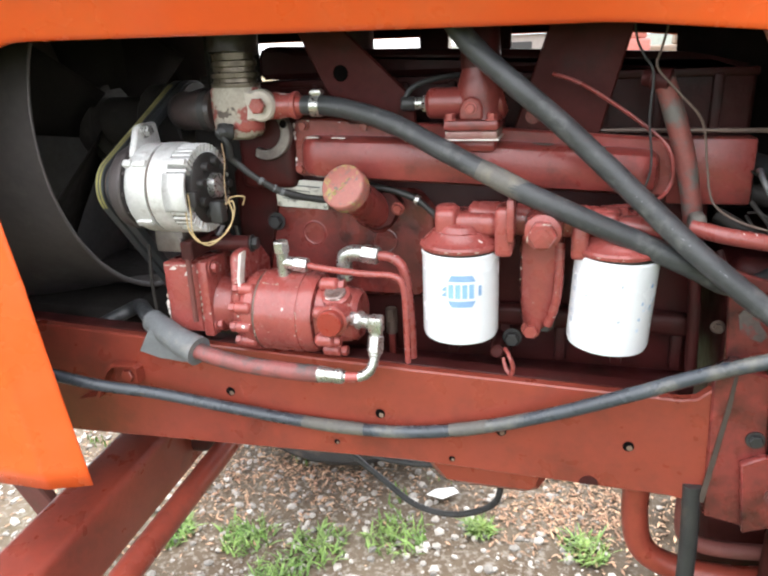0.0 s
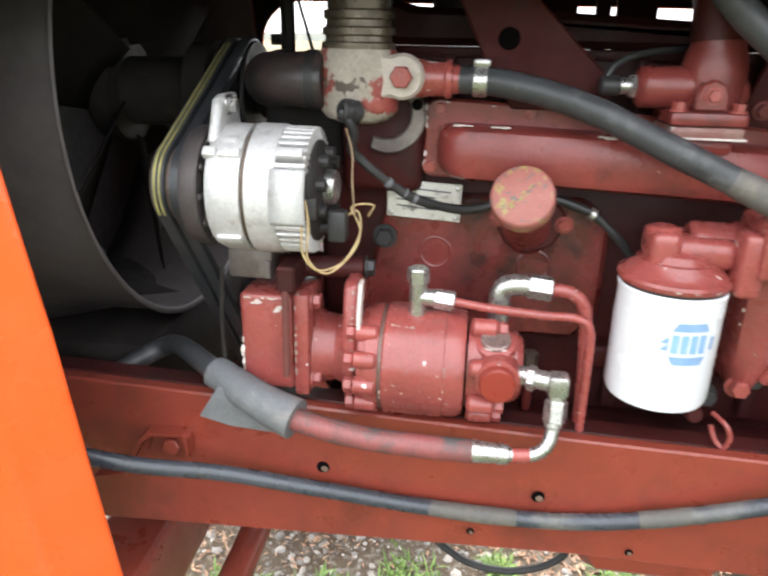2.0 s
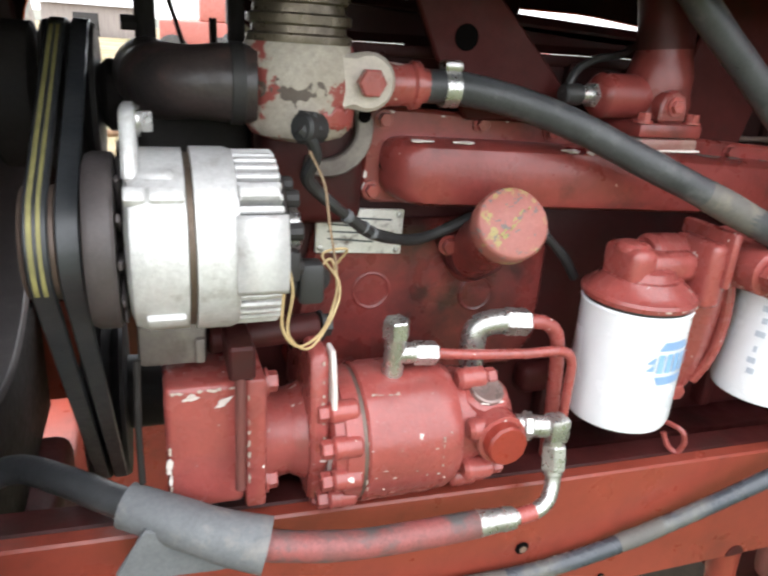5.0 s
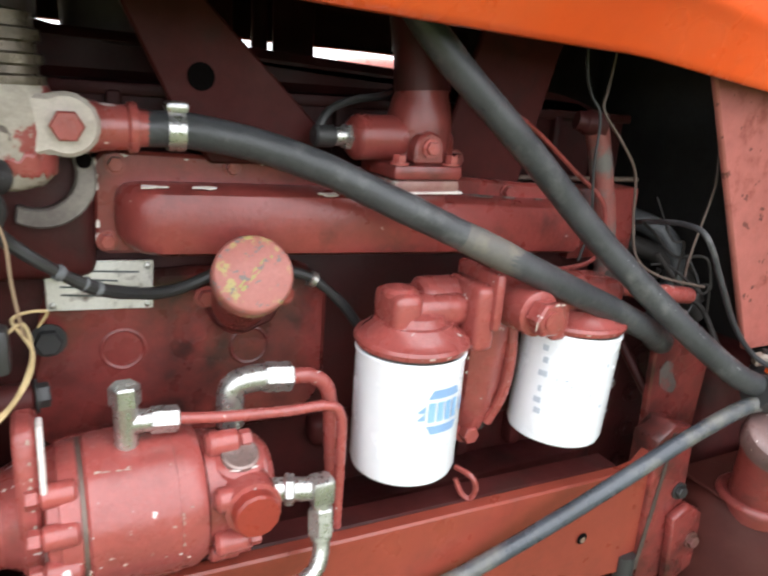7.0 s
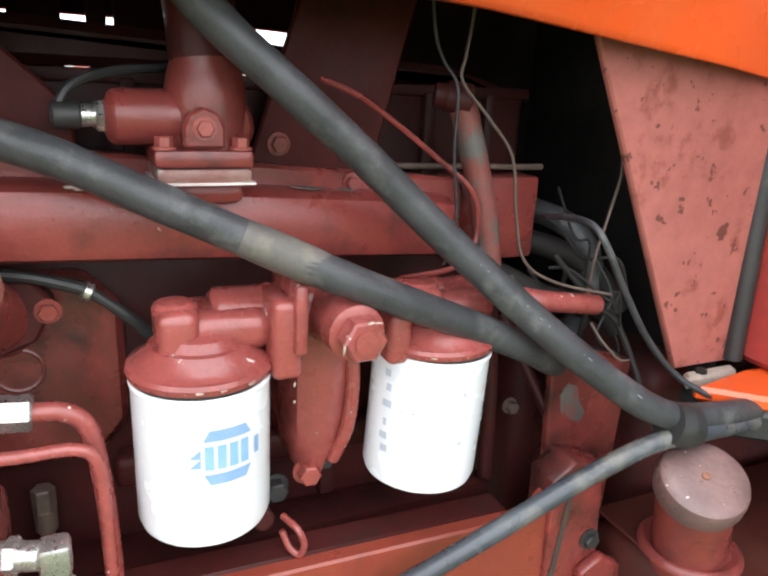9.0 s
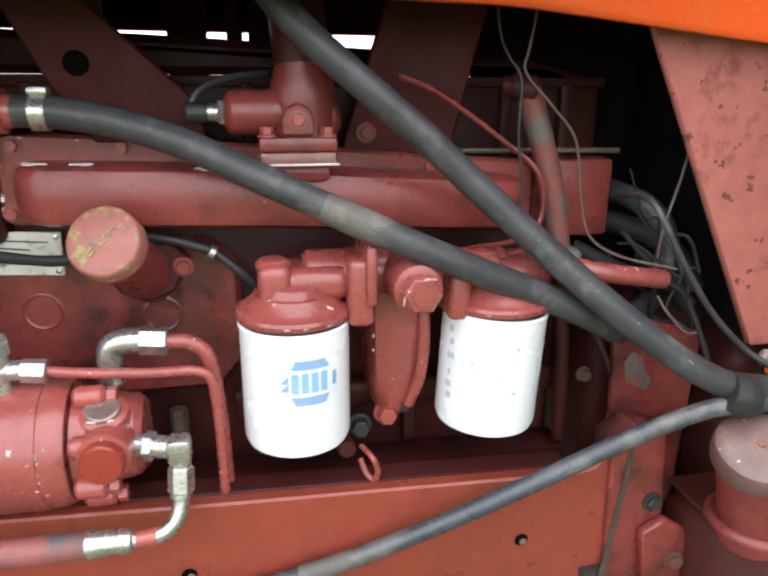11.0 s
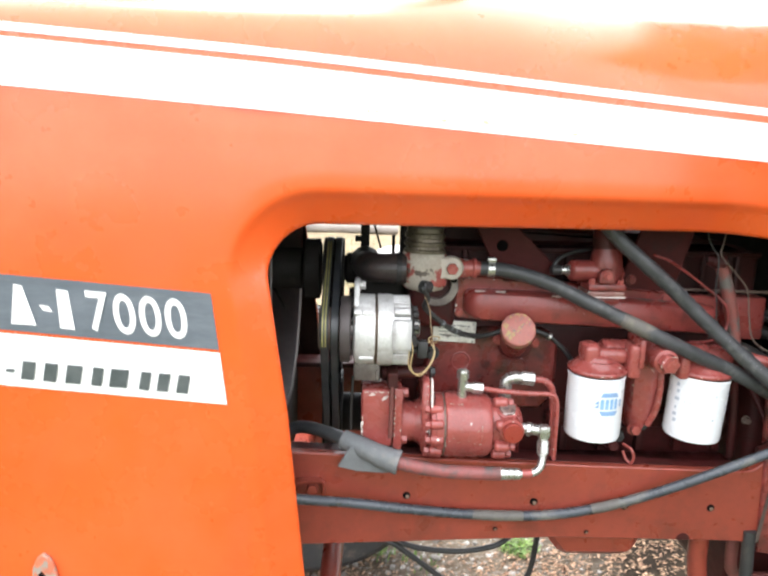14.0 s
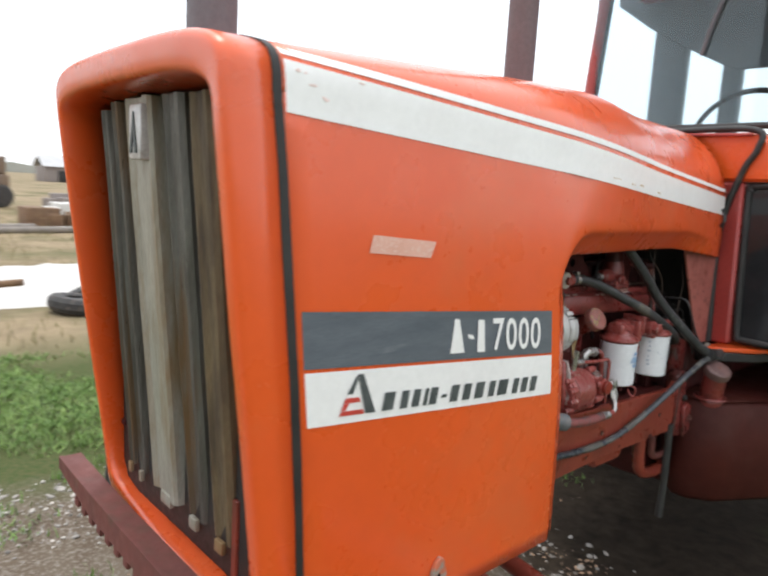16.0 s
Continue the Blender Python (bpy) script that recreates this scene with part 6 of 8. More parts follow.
def oil_filter(x, y, marks):
    f = thing("oil_filter", (x, y, 0.885), "white spin-on oil filter with blue print" if marks else "white spin-on oil filter with worn print and scratches", "oil filter", "oil filters")
    r = 0.0485
    bm = bm_new()
    lathe(bm, (x, y, 0.885), (0, 0, 1), [(0, 0.02), (0.001, 0.04), (0.004, 0.0465), (0.010, r), (0.111, r), (0.116, r + 0.0012), (0.118, r)], 64)
    part("can", bm, FILTER_WHITE, f)
    bm = bm_new()
    lathe(bm, (x, y, 1.0032), (0, 0, 1), [(0, r - 0.001), (0.0025, r - 0.001)], 64)
    part("rubber_gasket", bm, RUBBER, f, "black rubber gasket")

    def mark(name, a0, a1, z0, z1, mat, slant=0.0, off=0.0012, ins=(0, 0)):
        bm = bm_new()
        n = 8
        def row(d):
            return [(x + (r + off) * math.cos(radians(lerp(a0 + d, a1 - d, k / n))), y + (r + off) * math.sin(radians(lerp(a0 + d, a1 - d, k / n)))) for k in range(n + 1)]
        u = [bm.verts.new((*p, z0)) for p in row(ins[0])]
        v = [bm.verts.new((*p, z1 - slant * (1 - k / n))) for k, p in enumerate(row(ins[1]))]
        for k in range(n):
            bm.faces.new((u[k], u[k + 1], v[k + 1], v[k]))
        return part(name, bm, mat, f, outward=(0, -1, 0))
    if marks:
        mark("print_panel", 261, 301, 0.94, 0.948, FILTER_BLUE, 0.0, 0.0012, (5, 0))
        mark("print_panel", 261, 301, 0.973, 0.981, FILTER_BLUE, 0.0, 0.0012, (0, 5))
        mark("print_tip", 251, 259, 0.9535, 0.9605, FILTER_BLUE, 0.006)
        mark("print_tip", 251, 259, 0.9605, 0.9675, FILTER_BLUE, 0.006)
        mark("print_tip", 305, 310, 0.954, 0.967, FILTER_BLUE)
        for k in range(4):
            mark("print_bar", 262 + 9.8 * k, 269 + 9.8 * k, 0.9515, 0.9695, LETTER_BLUE)
        mark("print_line", 285, 292, 0.925, 0.9265, PALE_PRINT)
    else:
        for k, z in enumerate((0.99, 0.978, 0.964, 0.948, 0.936, 0.925)):
            mark("print_scrap", 197 + k % 2 * 3, 204 + k % 3 * 2, z - 0.006, z, PALE_INK)
        rr = random.Random(3)
        for k in range(22):
            a, z = (rr.gauss(312, 9), rr.gauss(0.95, 0.014)) if k % 3 else (rr.uniform(215, 300), rr.uniform(0.92, 0.98))
            w, h = rr.uniform(1.5, 5), rr.uniform(0.0015, 0.005)
            mark("print_scrap", a, a + w, z, z + h, (PALE_INK, PALE_PRINT, LETTER_BLUE)[k % 3], rr.uniform(0, 0.003))
    return f


oil_filter(0.331, 0.036, True)
tilted = oil_filter(0.519, 0.036, False)
tilted.matrix_world = Matrix.Translation((0.519, 0.036, 1.006)) @ Matrix.Rotation(radians(3.0), 4, "Y") @ Matrix.Translation((0, 0, -0.121))
head = thing("filter_head", (0.42, 0.07, 0.88), "red cast double oil filter head with plug", "filter head")
for x in (0.331, 0.519):
    bm = bm_new()
    lathe(bm, (x, 0.036, 1.0058), (0, 0, 1), [(0, 0.047), (0.0008, 0.0505), (0.005, 0.0515), (0.008, 0.05), (0.0085, 0.0475), (0.013, 0.043), (0.019, 0.036), (0.021, 0.035), (0.0215, 0.03), (0.028, 0.027), (0.031, 0.02), (0.0315, 0.004)], 48)
    part("filter_base", bm, PUMP_RED, head)
    bm = bm_new()
    box(bm, (x - 0.03, 0.014, 1.014), (x - 0.002, 0.06, 1.055), 0.008, 3)
    box(bm, (x - 0.012, 0.018, 1.02), (x + 0.05, 0.075, 1.049), 0.011, 4)
    lathe(bm, (x - 0.016, 0.036, 1.05), (0, 0, 1), [(0, 0.016), (0.004, 0.0155), (0.007, 0.012), (0.008, 0.002)], 20)
    part("cast_lobe", bm, PUMP_RED, head)
bm = bm_new()
box(bm, (0.376, 0.005, 1.0), (0.398, 0.06, 1.06), 0.006, 3)
box(bm, (0.39, 0.0, 1.02), (0.40, 0.065, 1.072), 0.004)
part("left_lug", bm, PUMP_RED, head)
bm = bm_new()
box(bm, (0.465, 0.005, 1.0), (0.485, 0.06, 1.042), 0.006, 3)
part("right_lug", bm, PUMP_RED, head)
bm = bm_new()
rod(bm, (0.34, 0.05, 1.04), (0.53, 0.05, 1.035), 0.02, 24, 0.004)
part("cross_gallery", bm, PUMP_RED, head)
bm = bm_new()
lathe(bm, (0.433, 0.055, 1.036), (0, -1, 0), [(0, 0.028), (0.03, 0.023), (0.062, 0.021), (0.063, 0.019)], 28)
part("valve_boss", bm, PUMP_RED, head)
bm = bm_new()
hexa(bm, (0.433, -0.008, 1.036), (0.433, -0.026, 1.036), 0.0165)
lathe(bm, (0.433, -0.026, 1.036), (0, -1, 0), [(0, 0.009), (0.002, 0.009), (0.0022, 0.001)], 16)
part("hex_plug", bm, PUMP_RED, head)
bm = bm_new()
vs = []
for z, xl, xr, y in ((1.02, 0.402, 0.456, 0.042), (0.98, 0.403, 0.456, 0.042), (0.94, 0.404, 0.454, 0.044), (0.915, 0.405, 0.45, 0.047), (0.895, 0.408, 0.444, 0.052), (0.882, 0.414, 0.437, 0.06)):
    m = (xl + xr) / 2
    prof = [(xl, 0.125), (xl, y + 0.02), (xl + 0.004, y + 0.008), (m - 0.006, y), (m + 0.006, y), (xr - 0.004, y + 0.008), (xr, y + 0.02), (xr, 0.125)]
    vs.append([bm.verts.new((px, py, z)) for px, py in prof])
for u, v in zip(vs, vs[1:]):
    for k in range(len(u)):
        bm.faces.new((u[k], u[(k + 1) % len(u)], v[(k + 1) % len(u)], v[k]))
bm.faces.new(vs[0])
bm.faces.new(vs[-1][::-1])
part("gallery_leg", bm, PUMP_RED, head)
bm = bm_new()
tube(bm, [(0.452, 0.05, 1.01), (0.453, 0.046, 0.97), (0.45, 0.048, 0.93), (0.441, 0.056, 0.897)], 0.006, 10)
part("edge_rib", bm, PUMP_RED, head)
for p, m in (((0.42, 0.062, 0.887), PUMP_RED), ((0.437, 0.075, 0.892), RUBBER), ((0.395, 0.075, 0.868), RUBBER)):
    bolt(head, p, (0, -1, 0.0), 0.0095, 0.012, m)
bm = bm_new()
tube(bm, [(0.39, 0.03, 0.87), (0.397, 0.012, 0.868), (0.402, 0.01, 0.855), (0.4, 0.014, 0.842), (0.393, 0.02, 0.846), (0.388, 0.025, 0.86)], 0.0028, 10)
rims = []
for x, spans in ((0.331, ((238, 262), (275, 290), (300, 312))), (0.519, ((232, 250), (268, 300)))):
    for a0, a1 in spans:
        p, q = ((x + 0.0513 * math.cos(radians(a)), 0.036 + 0.0513 * math.sin(radians(a)), 1.0095) for a in (a0, a1))
        rims.append((p, q, (math.cos(radians((a0 + a1) / 2)), math.sin(radians((a0 + a1) / 2)), 0.1)))
chips(head, rims, 0.0015, 2, EDGE_WEAR, 61)
chips(head, [((0.424, -0.0262, 1.0505), (0.442, -0.0262, 1.0505), (0, -1, 0.3)), ((0.417, -0.0245, 1.03), (0.419, -0.0245, 1.044), (-0.5, -1, 0)), ((0.405, 0.05, 0.95), (0.406, 0.052, 0.99), (-0.5, -1, 0))], 0.0015, 3, EDGE_WEAR, 62)
ringo = thing("dipstick", (0.395, 0.05, 0.84), "orange-red wire dipstick loop by the engine block", "dipstick")
part("pull_loop", bm, PUMP_RED, ringo)
bm = bm_new()
rod(bm, (0.378, 0.04, 0.86), (0.375, 0.12, 0.85), 0.009, 14, 0.002)
part("socket", bm, OILY_SHADED_RED, ringo)


# ---- thermostat housing ----
def oval(bm):
    """Flattens a casting that stands on the thermostat's axis across one slanting direction."""
    at = Matrix.Translation((0.022, 0.072, 0)) @ Matrix.Rotation(radians(-23), 4, "Z")
    bmesh.ops.transform(bm, matrix=at @ Matrix.Diagonal((0.98, 0.7, 1, 1)) @ at.inverted(), verts=bm.verts)


th = thing("thermostat_housing", (0.02, 0.075, 1.12), "worn beige and red cast thermostat housing with sender", "thermostat housing")
bm = bm_new()
lathe(bm, (0.022, 0.075, 1.135), (0, 0, 1), [(0, 0.02), (0.004, 0.034), (0.012, 0.041), (0.04, 0.0435), (0.062, 0.042), (0.068, 0.039)], 40)
oval(bm)
part("lower_casting", bm, BEIGE, th)
bm = bm_new()
rows = []
for k in range(27):
    a = radians(lerp(-82, 2, k / 26))
    top = 1.158 + 0.012 * k / 26 + 0.012 * noise.noise(Vector((k * 0.45, 3, 1)))
    low = 1.147 + 0.004 * noise.noise(Vector((k * 0.5, 8, 2))) if 1 < k < 25 else top - 0.002
    rows.append([bm.verts.new((0.022 + rr_ * math.cos(a), 0.075 + rr_ * math.sin(a), z)) for z, rr_ in ((lerp(low, top, q / 4), 0.0417 + 0.0025 * smooth01((lerp(low, top, q / 4) - 1.147) / 0.028)) for q in range(5))])
for u, v in zip(rows, rows[1:]):
    for q in range(4):
        bm.faces.new((u[q], v[q], v[q + 1], u[q + 1]))
oval(bm)
part("red_paint_coat", bm, PUMP_RED, th, "remains of red paint on the casting", outward=(0.5, -1, 0), solid=0.0006)
bm = bm_new()
lathe(bm, (0.022, 0.075, 1.2), (0, 0, 1), [(0, 0.038), (0.003, 0.039), (0.008, 0.0385), (0.0095, 0.035), (0.014, 0.0345), (0.0155, 0.038), (0.021, 0.038), (0.0225, 0.034), (0.028, 0.0335), (0.0295, 0.0365), (0.036, 0.0365), (0.0375, 0.033), (0.046, 0.033)], 40)
oval(bm)
part("outlet_neck", bm, BRASSY, th, "grimy brassy outlet neck with clamps")
bm = bm_new()
tube(bm, [(0.022, 0.075, 1.245), (0.022, 0.08, 1.29), (0.0, 0.1, 1.33), (-0.05, 0.12, 1.35)], 0.033, 20)
part("upper_hose", bm, GRIMY_HOSE, th, "black rubber upper hose")
bm = bm_new()
slab(bm, arc(0.067, 1.18, 0.021, -120, 120, 12) + [(0.045, 1.199), (0.035, 1.19), (0.035, 1.165), (0.045, 1.158)], 0.046, 0.06, bevel=0.003)
part("ear", bm, BARE_CAST, th, "bare pale casting ear")
bolt(th, (0.067, 0.046, 1.18), (0, -1, 0), 0.0105, 0.009, PUMP_RED, washer=False)
bm = bm_new()
rod(bm, (0.03, 0.038, 1.148), (0.014, 0.026, 1.150), 0.0105, 16, 0.002)
hexa(bm, (0.022, 0.034, 1.149), (0.018, 0.03, 1.1495), 0.0128)
part("temperature_sender", bm, RUBBER, th, "black temperature sender")
bm = bm_new()
lathe(bm, (0.055, 0.068, 1.178), (1, 0, 0), [(0, 0.018), (0.03, 0.0175), (0.034, 0.016), (0.05, 0.0155), (0.052, 0.018), (0.057, 0.0175), (0.058, 0.0135), (0.066, 0.0125)], 28)
part("bypass_outlet", bm, PUMP_RED, th)
bm = bm_new()
slab(bm, arc(0.05, 1.14, 0.037, -120, 75, 16) + arc(0.047, 1.143, 0.026, 75, -120, 16), 0.09, 0.104, bevel=0.0015)
flange = part("lower_flange", bm, GRIMY_ALLOY, th)
bm = bm_new()
lathe(bm, (0.047, 0.101, 1.143), (0, 1, 0), [(0, 0.028), (0.003, 0.027), (0.004, 0.001)], 24)
part("flange_recess", bm, DULL_BLACK, flange, "dark round recess")
bm = bm_new()
lathe(bm, (0.0785, 0.0895, 1.152), (0, 1, 0), [(0, 0.0055), (0.0004, 0.005), (0.0005, 0.001)], 18)
part("bolt_hole", bm, HOLE, flange)
bm = bm_new()
box(bm, (0.0, 0.1, 1.06), (0.085, 0.16, 1.17), 0.012, 3)
part("water_manifold", bm, OILY_SHADED_RED, th)
# Dark body added behind the alternator, blocks the sky in the gap.
bm = bm_new()
box(bm, (-0.095, 0.14, 0.99), (-0.002, 0.22, 1.15), 0.014, 3)
lathe(bm, (-0.11, 0.18, 1.08), (1, 0, 0), [(0, 0.02), (0.001, 0.036), (0.016, 0.038), (0.018, 0.03)], 28)
part("pump_body", bm, DULL_BLACK, th, "black water pump body added to block the sky")
bm = bm_new()
tube(bm, [(0.014, 0.026, 1.15), (0.022, 0.026, 1.141), (0.026, 0.03, 1.13), (0.022, 0.038, 1.115), (0.03, 0.044, 1.104), (0.045, 0.046, 1.091), (0.06, 0.052, 1.079), (0.08, 0.062, 1.065), (0.105, 0.08, 1.054), (0.13, 0.094, 1.048), (0.15, 0.1, 1.05), (0.168, 0.1, 1.057), (0.19, 0.1, 1.066), (0.22, 0.1, 1.063), (0.247, 0.1, 1.055), (0.264, 0.1, 1.047), (0.29, 0.1, 1.024), (0.31, 0.105, 1.0)], 0.0047, 10, 8, 0.3)
lm = part("loom", bm, RUBBER, th, "taped black wiring loom")
bm = bm_new()
rod(bm, (0.258, 0.1, 1.05), (0.264, 0.1, 1.047), 0.0072, 14, 0.001)
part("band", bm, STEEL, lm, "bright metal band")
for p, q in (((0.0545, 0.0497, 1.0832), (0.059, 0.0515, 1.0797)), ((0.0715, 0.057, 1.0713), (0.0735, 0.058, 1.0698)), ((0.0785, 0.061, 1.066), (0.083, 0.064, 1.0632))):
    bm = bm_new()
    rod(bm, p, q, 0.0056, 12, 0.001)
    part("band", bm, GREY_SLEEVE, lm, "glossy tape band")
bm = bm_new()
tube(bm, [(0.02, 0.022, 1.135), (0.028, 0.01, 1.115), (0.03, 0.0, 1.09), (0.034, -0.008, 1.06)], 0.0009, 8)
part("thin_lead", bm, surface("tan_lead", (0.3, 0.2, 0.11), (0.22, 0.14, 0.08), 0.5, scale=80, bump=0), th)

rh = thing("radiator_hose", (-0.08, 0.09, 1.15), "black bent rubber radiator hose", "hose")
bm = bm_new()
tube(bm, [(-0.008, 0.075, 1.173), (-0.035, 0.078, 1.173), (-0.056, 0.084, 1.172), (-0.072, 0.1, 1.171), (-0.079, 0.13, 1.17), (-0.08, 0.17, 1.172)], lambda t: 0.0262 + 0.0012 * math.sin(t * 14), 24, 8, 0.06)
part("hose_body", bm, GRIMY_HOSE, rh)
bm = bm_new()
lathe(bm, (-0.028, 0.077, 1.173), (1, 0, 0), [(0, 0.0262), (0.001, 0.0285), (0.01, 0.0285), (0.011, 0.0262)], 28)
part("clamp", bm, BLACK, rh)

# ---- heater hoses ----
ha = thing("heater_hose", (0.4, 0.02, 1.0), "long dusty black heater hose with a clamp", "hose", "heater hoses")
bm = bm_new()
tube(bm, [(0.1145, 0.068, 1.178), (0.15, 0.066, 1.177), (0.2, 0.06, 1.168), (0.25, 0.05, 1.152), (0.3, 0.033, 1.130), (0.357, 0.014, 1.105), (0.413, 0.002, 1.08), (0.47, 0.0, 1.055), (0.53, 0.004, 1.029), (0.592, 0.008, 1.0), (0.635, 0.02, 0.976), (0.67, 0.058, 0.962), (0.704, 0.09, 0.966), (0.728, 0.1, 0.985), (0.736, 0.1, 1.02), (0.732, 0.104, 1.05), (0.718, 0.12, 1.074), (0.695, 0.155, 1.086), (0.665, 0.2, 1.09), (0.64, 0.24, 1.09)], 0.0127, 20, 8, 0.03)
part("hose_body", bm, HOSE, ha)
bm = bm_new()
lathe(bm, (0.132, 0.068, 1.177), (1, -0.04, -0.02), [(0, 0.0124), (0.0005, 0.0144), (0.0125, 0.0144), (0.013, 0.0124)], 28)
bandc = bm_new()
tube(bandc, [(0.357, 0.014, 1.105), (0.385, 0.0075, 1.0925), (0.413, 0.002, 1.08)], lambda t: 0.0119 + 0.0016 * math.sin(math.pi * min(0.97, max(0.03, t))) ** 0.35, 20, 6)
part("bleached_band", bandc, DUSTY, ha, "pale sun-bleached band")
clamp = part("hose_clamp", bm, STEEL, ha, "bright steel worm clamp")
bm = bm_new()
box(bm, (0.131, 0.06, 1.1895), (0.147, 0.076, 1.1975), 0.003)
part("clamp_screw", bm, STEEL, clamp)
hb = thing("heater_hose", (0.5, 0.02, 1.0), "long dusty black heater hose slanting across the engine", "hose", "heater hoses")
bm = bm_new()
tube(bm, [(0.28, 0.07, 1.34), (0.31, 0.05, 1.285), (0.345, 0.035, 1.241), (0.395, 0.027, 1.198), (0.448, 0.024, 1.154), (0.5, 0.018, 1.107), (0.55, 0.002, 1.062), (0.6, -0.018, 1.018), (0.66, -0.035, 0.972), (0.7, -0.044, 0.948), (0.735, -0.047, 0.938), (0.8, -0.045, 0.93), (0.9, -0.03, 0.92)], 0.0128, 20, 8, 0.03)
part("hose_body", bm, HOSE, hb)
chips(hb, [((0.53, -0.0075, 1.081), (0.6, -0.0305, 1.0205), (-0.2, -0.9, 0.35)), ((0.6, -0.0305, 1.0205), (0.68, -0.053, 0.962), (-0.2, -0.9, 0.35))], 0.0012, 5, surface("pale_scuffs", (0.26, 0.26, 0.27), (0.2, 0.2, 0.21), 0.6, scale=60), 31)
hc = thing("drain_hose", (0.2, -0.02, 0.74), "dusty grey-black rubber hose sagging along the rail", "hose")
bm = bm_new()
tube(bm, [(-0.34, -0.07, 0.84), (-0.25, -0.075, 0.826), (-0.18, -0.06, 0.806), (-0.1, -0.03, 0.784), (0.0, -0.015, 0.765), (0.11, -0.0115, 0.754), (0.226, -0.0115, 0.752), (0.31, -0.013, 0.763), (0.39, -0.016, 0.785), (0.47, -0.024, 0.818), (0.547, -0.034, 0.856), (0.62, -0.043, 0.893), (0.69, -0.05, 0.92), (0.735, -0.056, 0.926), (0.82, -0.05, 0.92)], 0.0085, 18, 8, 0.02)
part("hose_body", bm, DUST_HOSE, hc)
for p, q in (((0.115, -0.0114, 0.7536), (0.205, -0.0114, 0.7516)), ((0.325, -0.0135, 0.7668), (0.372, -0.0152, 0.7795))):
    mid = (Vector(p) + Vector(q)) / 2 + Vector((0, 0, -0.0009))
    bm = bm_new()
    tube(bm, [p, mid, q], lambda t: 0.0082 + 0.0009 * math.sin(math.pi * min(0.97, max(0.03, t))) ** 0.4, 18, 6, 0.04)
    part("bleached_band", bm, DUSTY, hc, "tan bleached stretch")
tie = thing("tape_wrap", (0.73, -0.05, 0.91), "black tape wrap binding the hoses together", "tape")
bm = bm_new()
tube(bm, [(0.71, -0.049, 0.938), (0.722, -0.051, 0.934), (0.734, -0.052, 0.932)], lambda t: 0.0205 - 0.003 * abs(t - 0.5), 18, 6, 0.1)
part("wrap", bm, RUBBER, tie)
for pts, r in (([(-0.2, 0.36, 0.56), (-0.1, 0.39, 0.49), (-0.038, 0.4, 0.45), (0.01, 0.4, 0.436), (0.094, 0.4, 0.373), (0.168, 0.4, 0.316), (0.238, 0.4, 0.302), (0.293, 0.4, 0.314), (0.336, 0.4, 0.341), (0.352, 0.4, 0.38), (0.36, 0.39, 0.5), (0.36, 0.38, 0.64)], 0.0068),
               ([(-0.2, 0.38, 0.57), (-0.1, 0.4, 0.5), (-0.003, 0.4, 0.454), (0.068, 0.4, 0.427), (0.16, 0.4, 0.418), (0.228, 0.4, 0.426), (0.281, 0.4, 0.448), (0.32, 0.39, 0.52), (0.34, 0.38, 0.64)], 0.0068)):
    c = thing("hanging_cable", (pts[0][0], pts[0][1], 0.6), "thin black cable hanging below the frame rail", "cable", "hanging cables")
    bm = bm_new()
    tube(bm, pts, r, 10)
    part("cable", bm, RUBBER, c)

# ---- right of the engine ----
tb = thing("breather_tube", (0.6, 0.08, 0.84), "upright tube with flaking red and grey paint", "pipe")
bm = bm_new()
tube(bm, [(0.556, 0.088, 1.2), (0.559, 0.088, 1.192), (0.566, 0.088, 1.175), (0.585, 0.088, 1.12), (0.6, 0.088, 1.06), (0.607, 0.088, 1.02)], lambda t: 0.0126 - 0.0012 * t, 18, 8, 0.05)
part("tube_body", bm, TUBE_PAINT, tb)
bm = bm_new()
tube(bm, [(0.606, 0.088, 1.03), (0.612, 0.09, 0.98), (0.619, 0.09, 0.92), (0.624, 0.09, 0.82)], 0.0078, 14)
part("lower_pipe", bm, OILY_SHADED_RED, tb, "thin dark red lower pipe")
bm = bm_new()
tube(bm, [(0.6, 0.062, 1.03), (0.63, 0.05, 1.025), (0.665, 0.047, 1.02), (0.7, 0.047, 1.015)], 0.0098, 14)
part("side_pipe", bm, PUMP_RED, tb, "red side pipe")
bm = bm_new()
lathe(bm, (0.553, 0.088, 1.197), (-0.9, 0.35, 0.12), [(-0.014, 0.009), (-0.012, 0.013), (0.008, 0.013), (0.011, 0.0105), (0.018, 0.0095)], 20)
part("top_elbow", bm, OILY_SHADED_RED, tb, "grimy dark top elbow")
bm = bm_new()
box(bm, (0.597, 0.058, 1.022), (0.617, 0.088, 1.046), 0.008, 3)
part("joint", bm, DUSTY, tb, "grimy clamp joint")
wires = thing("loose_wire", (0.62, 0.06, 1.0), "thin loose tan wires hanging by the tube", "wire")
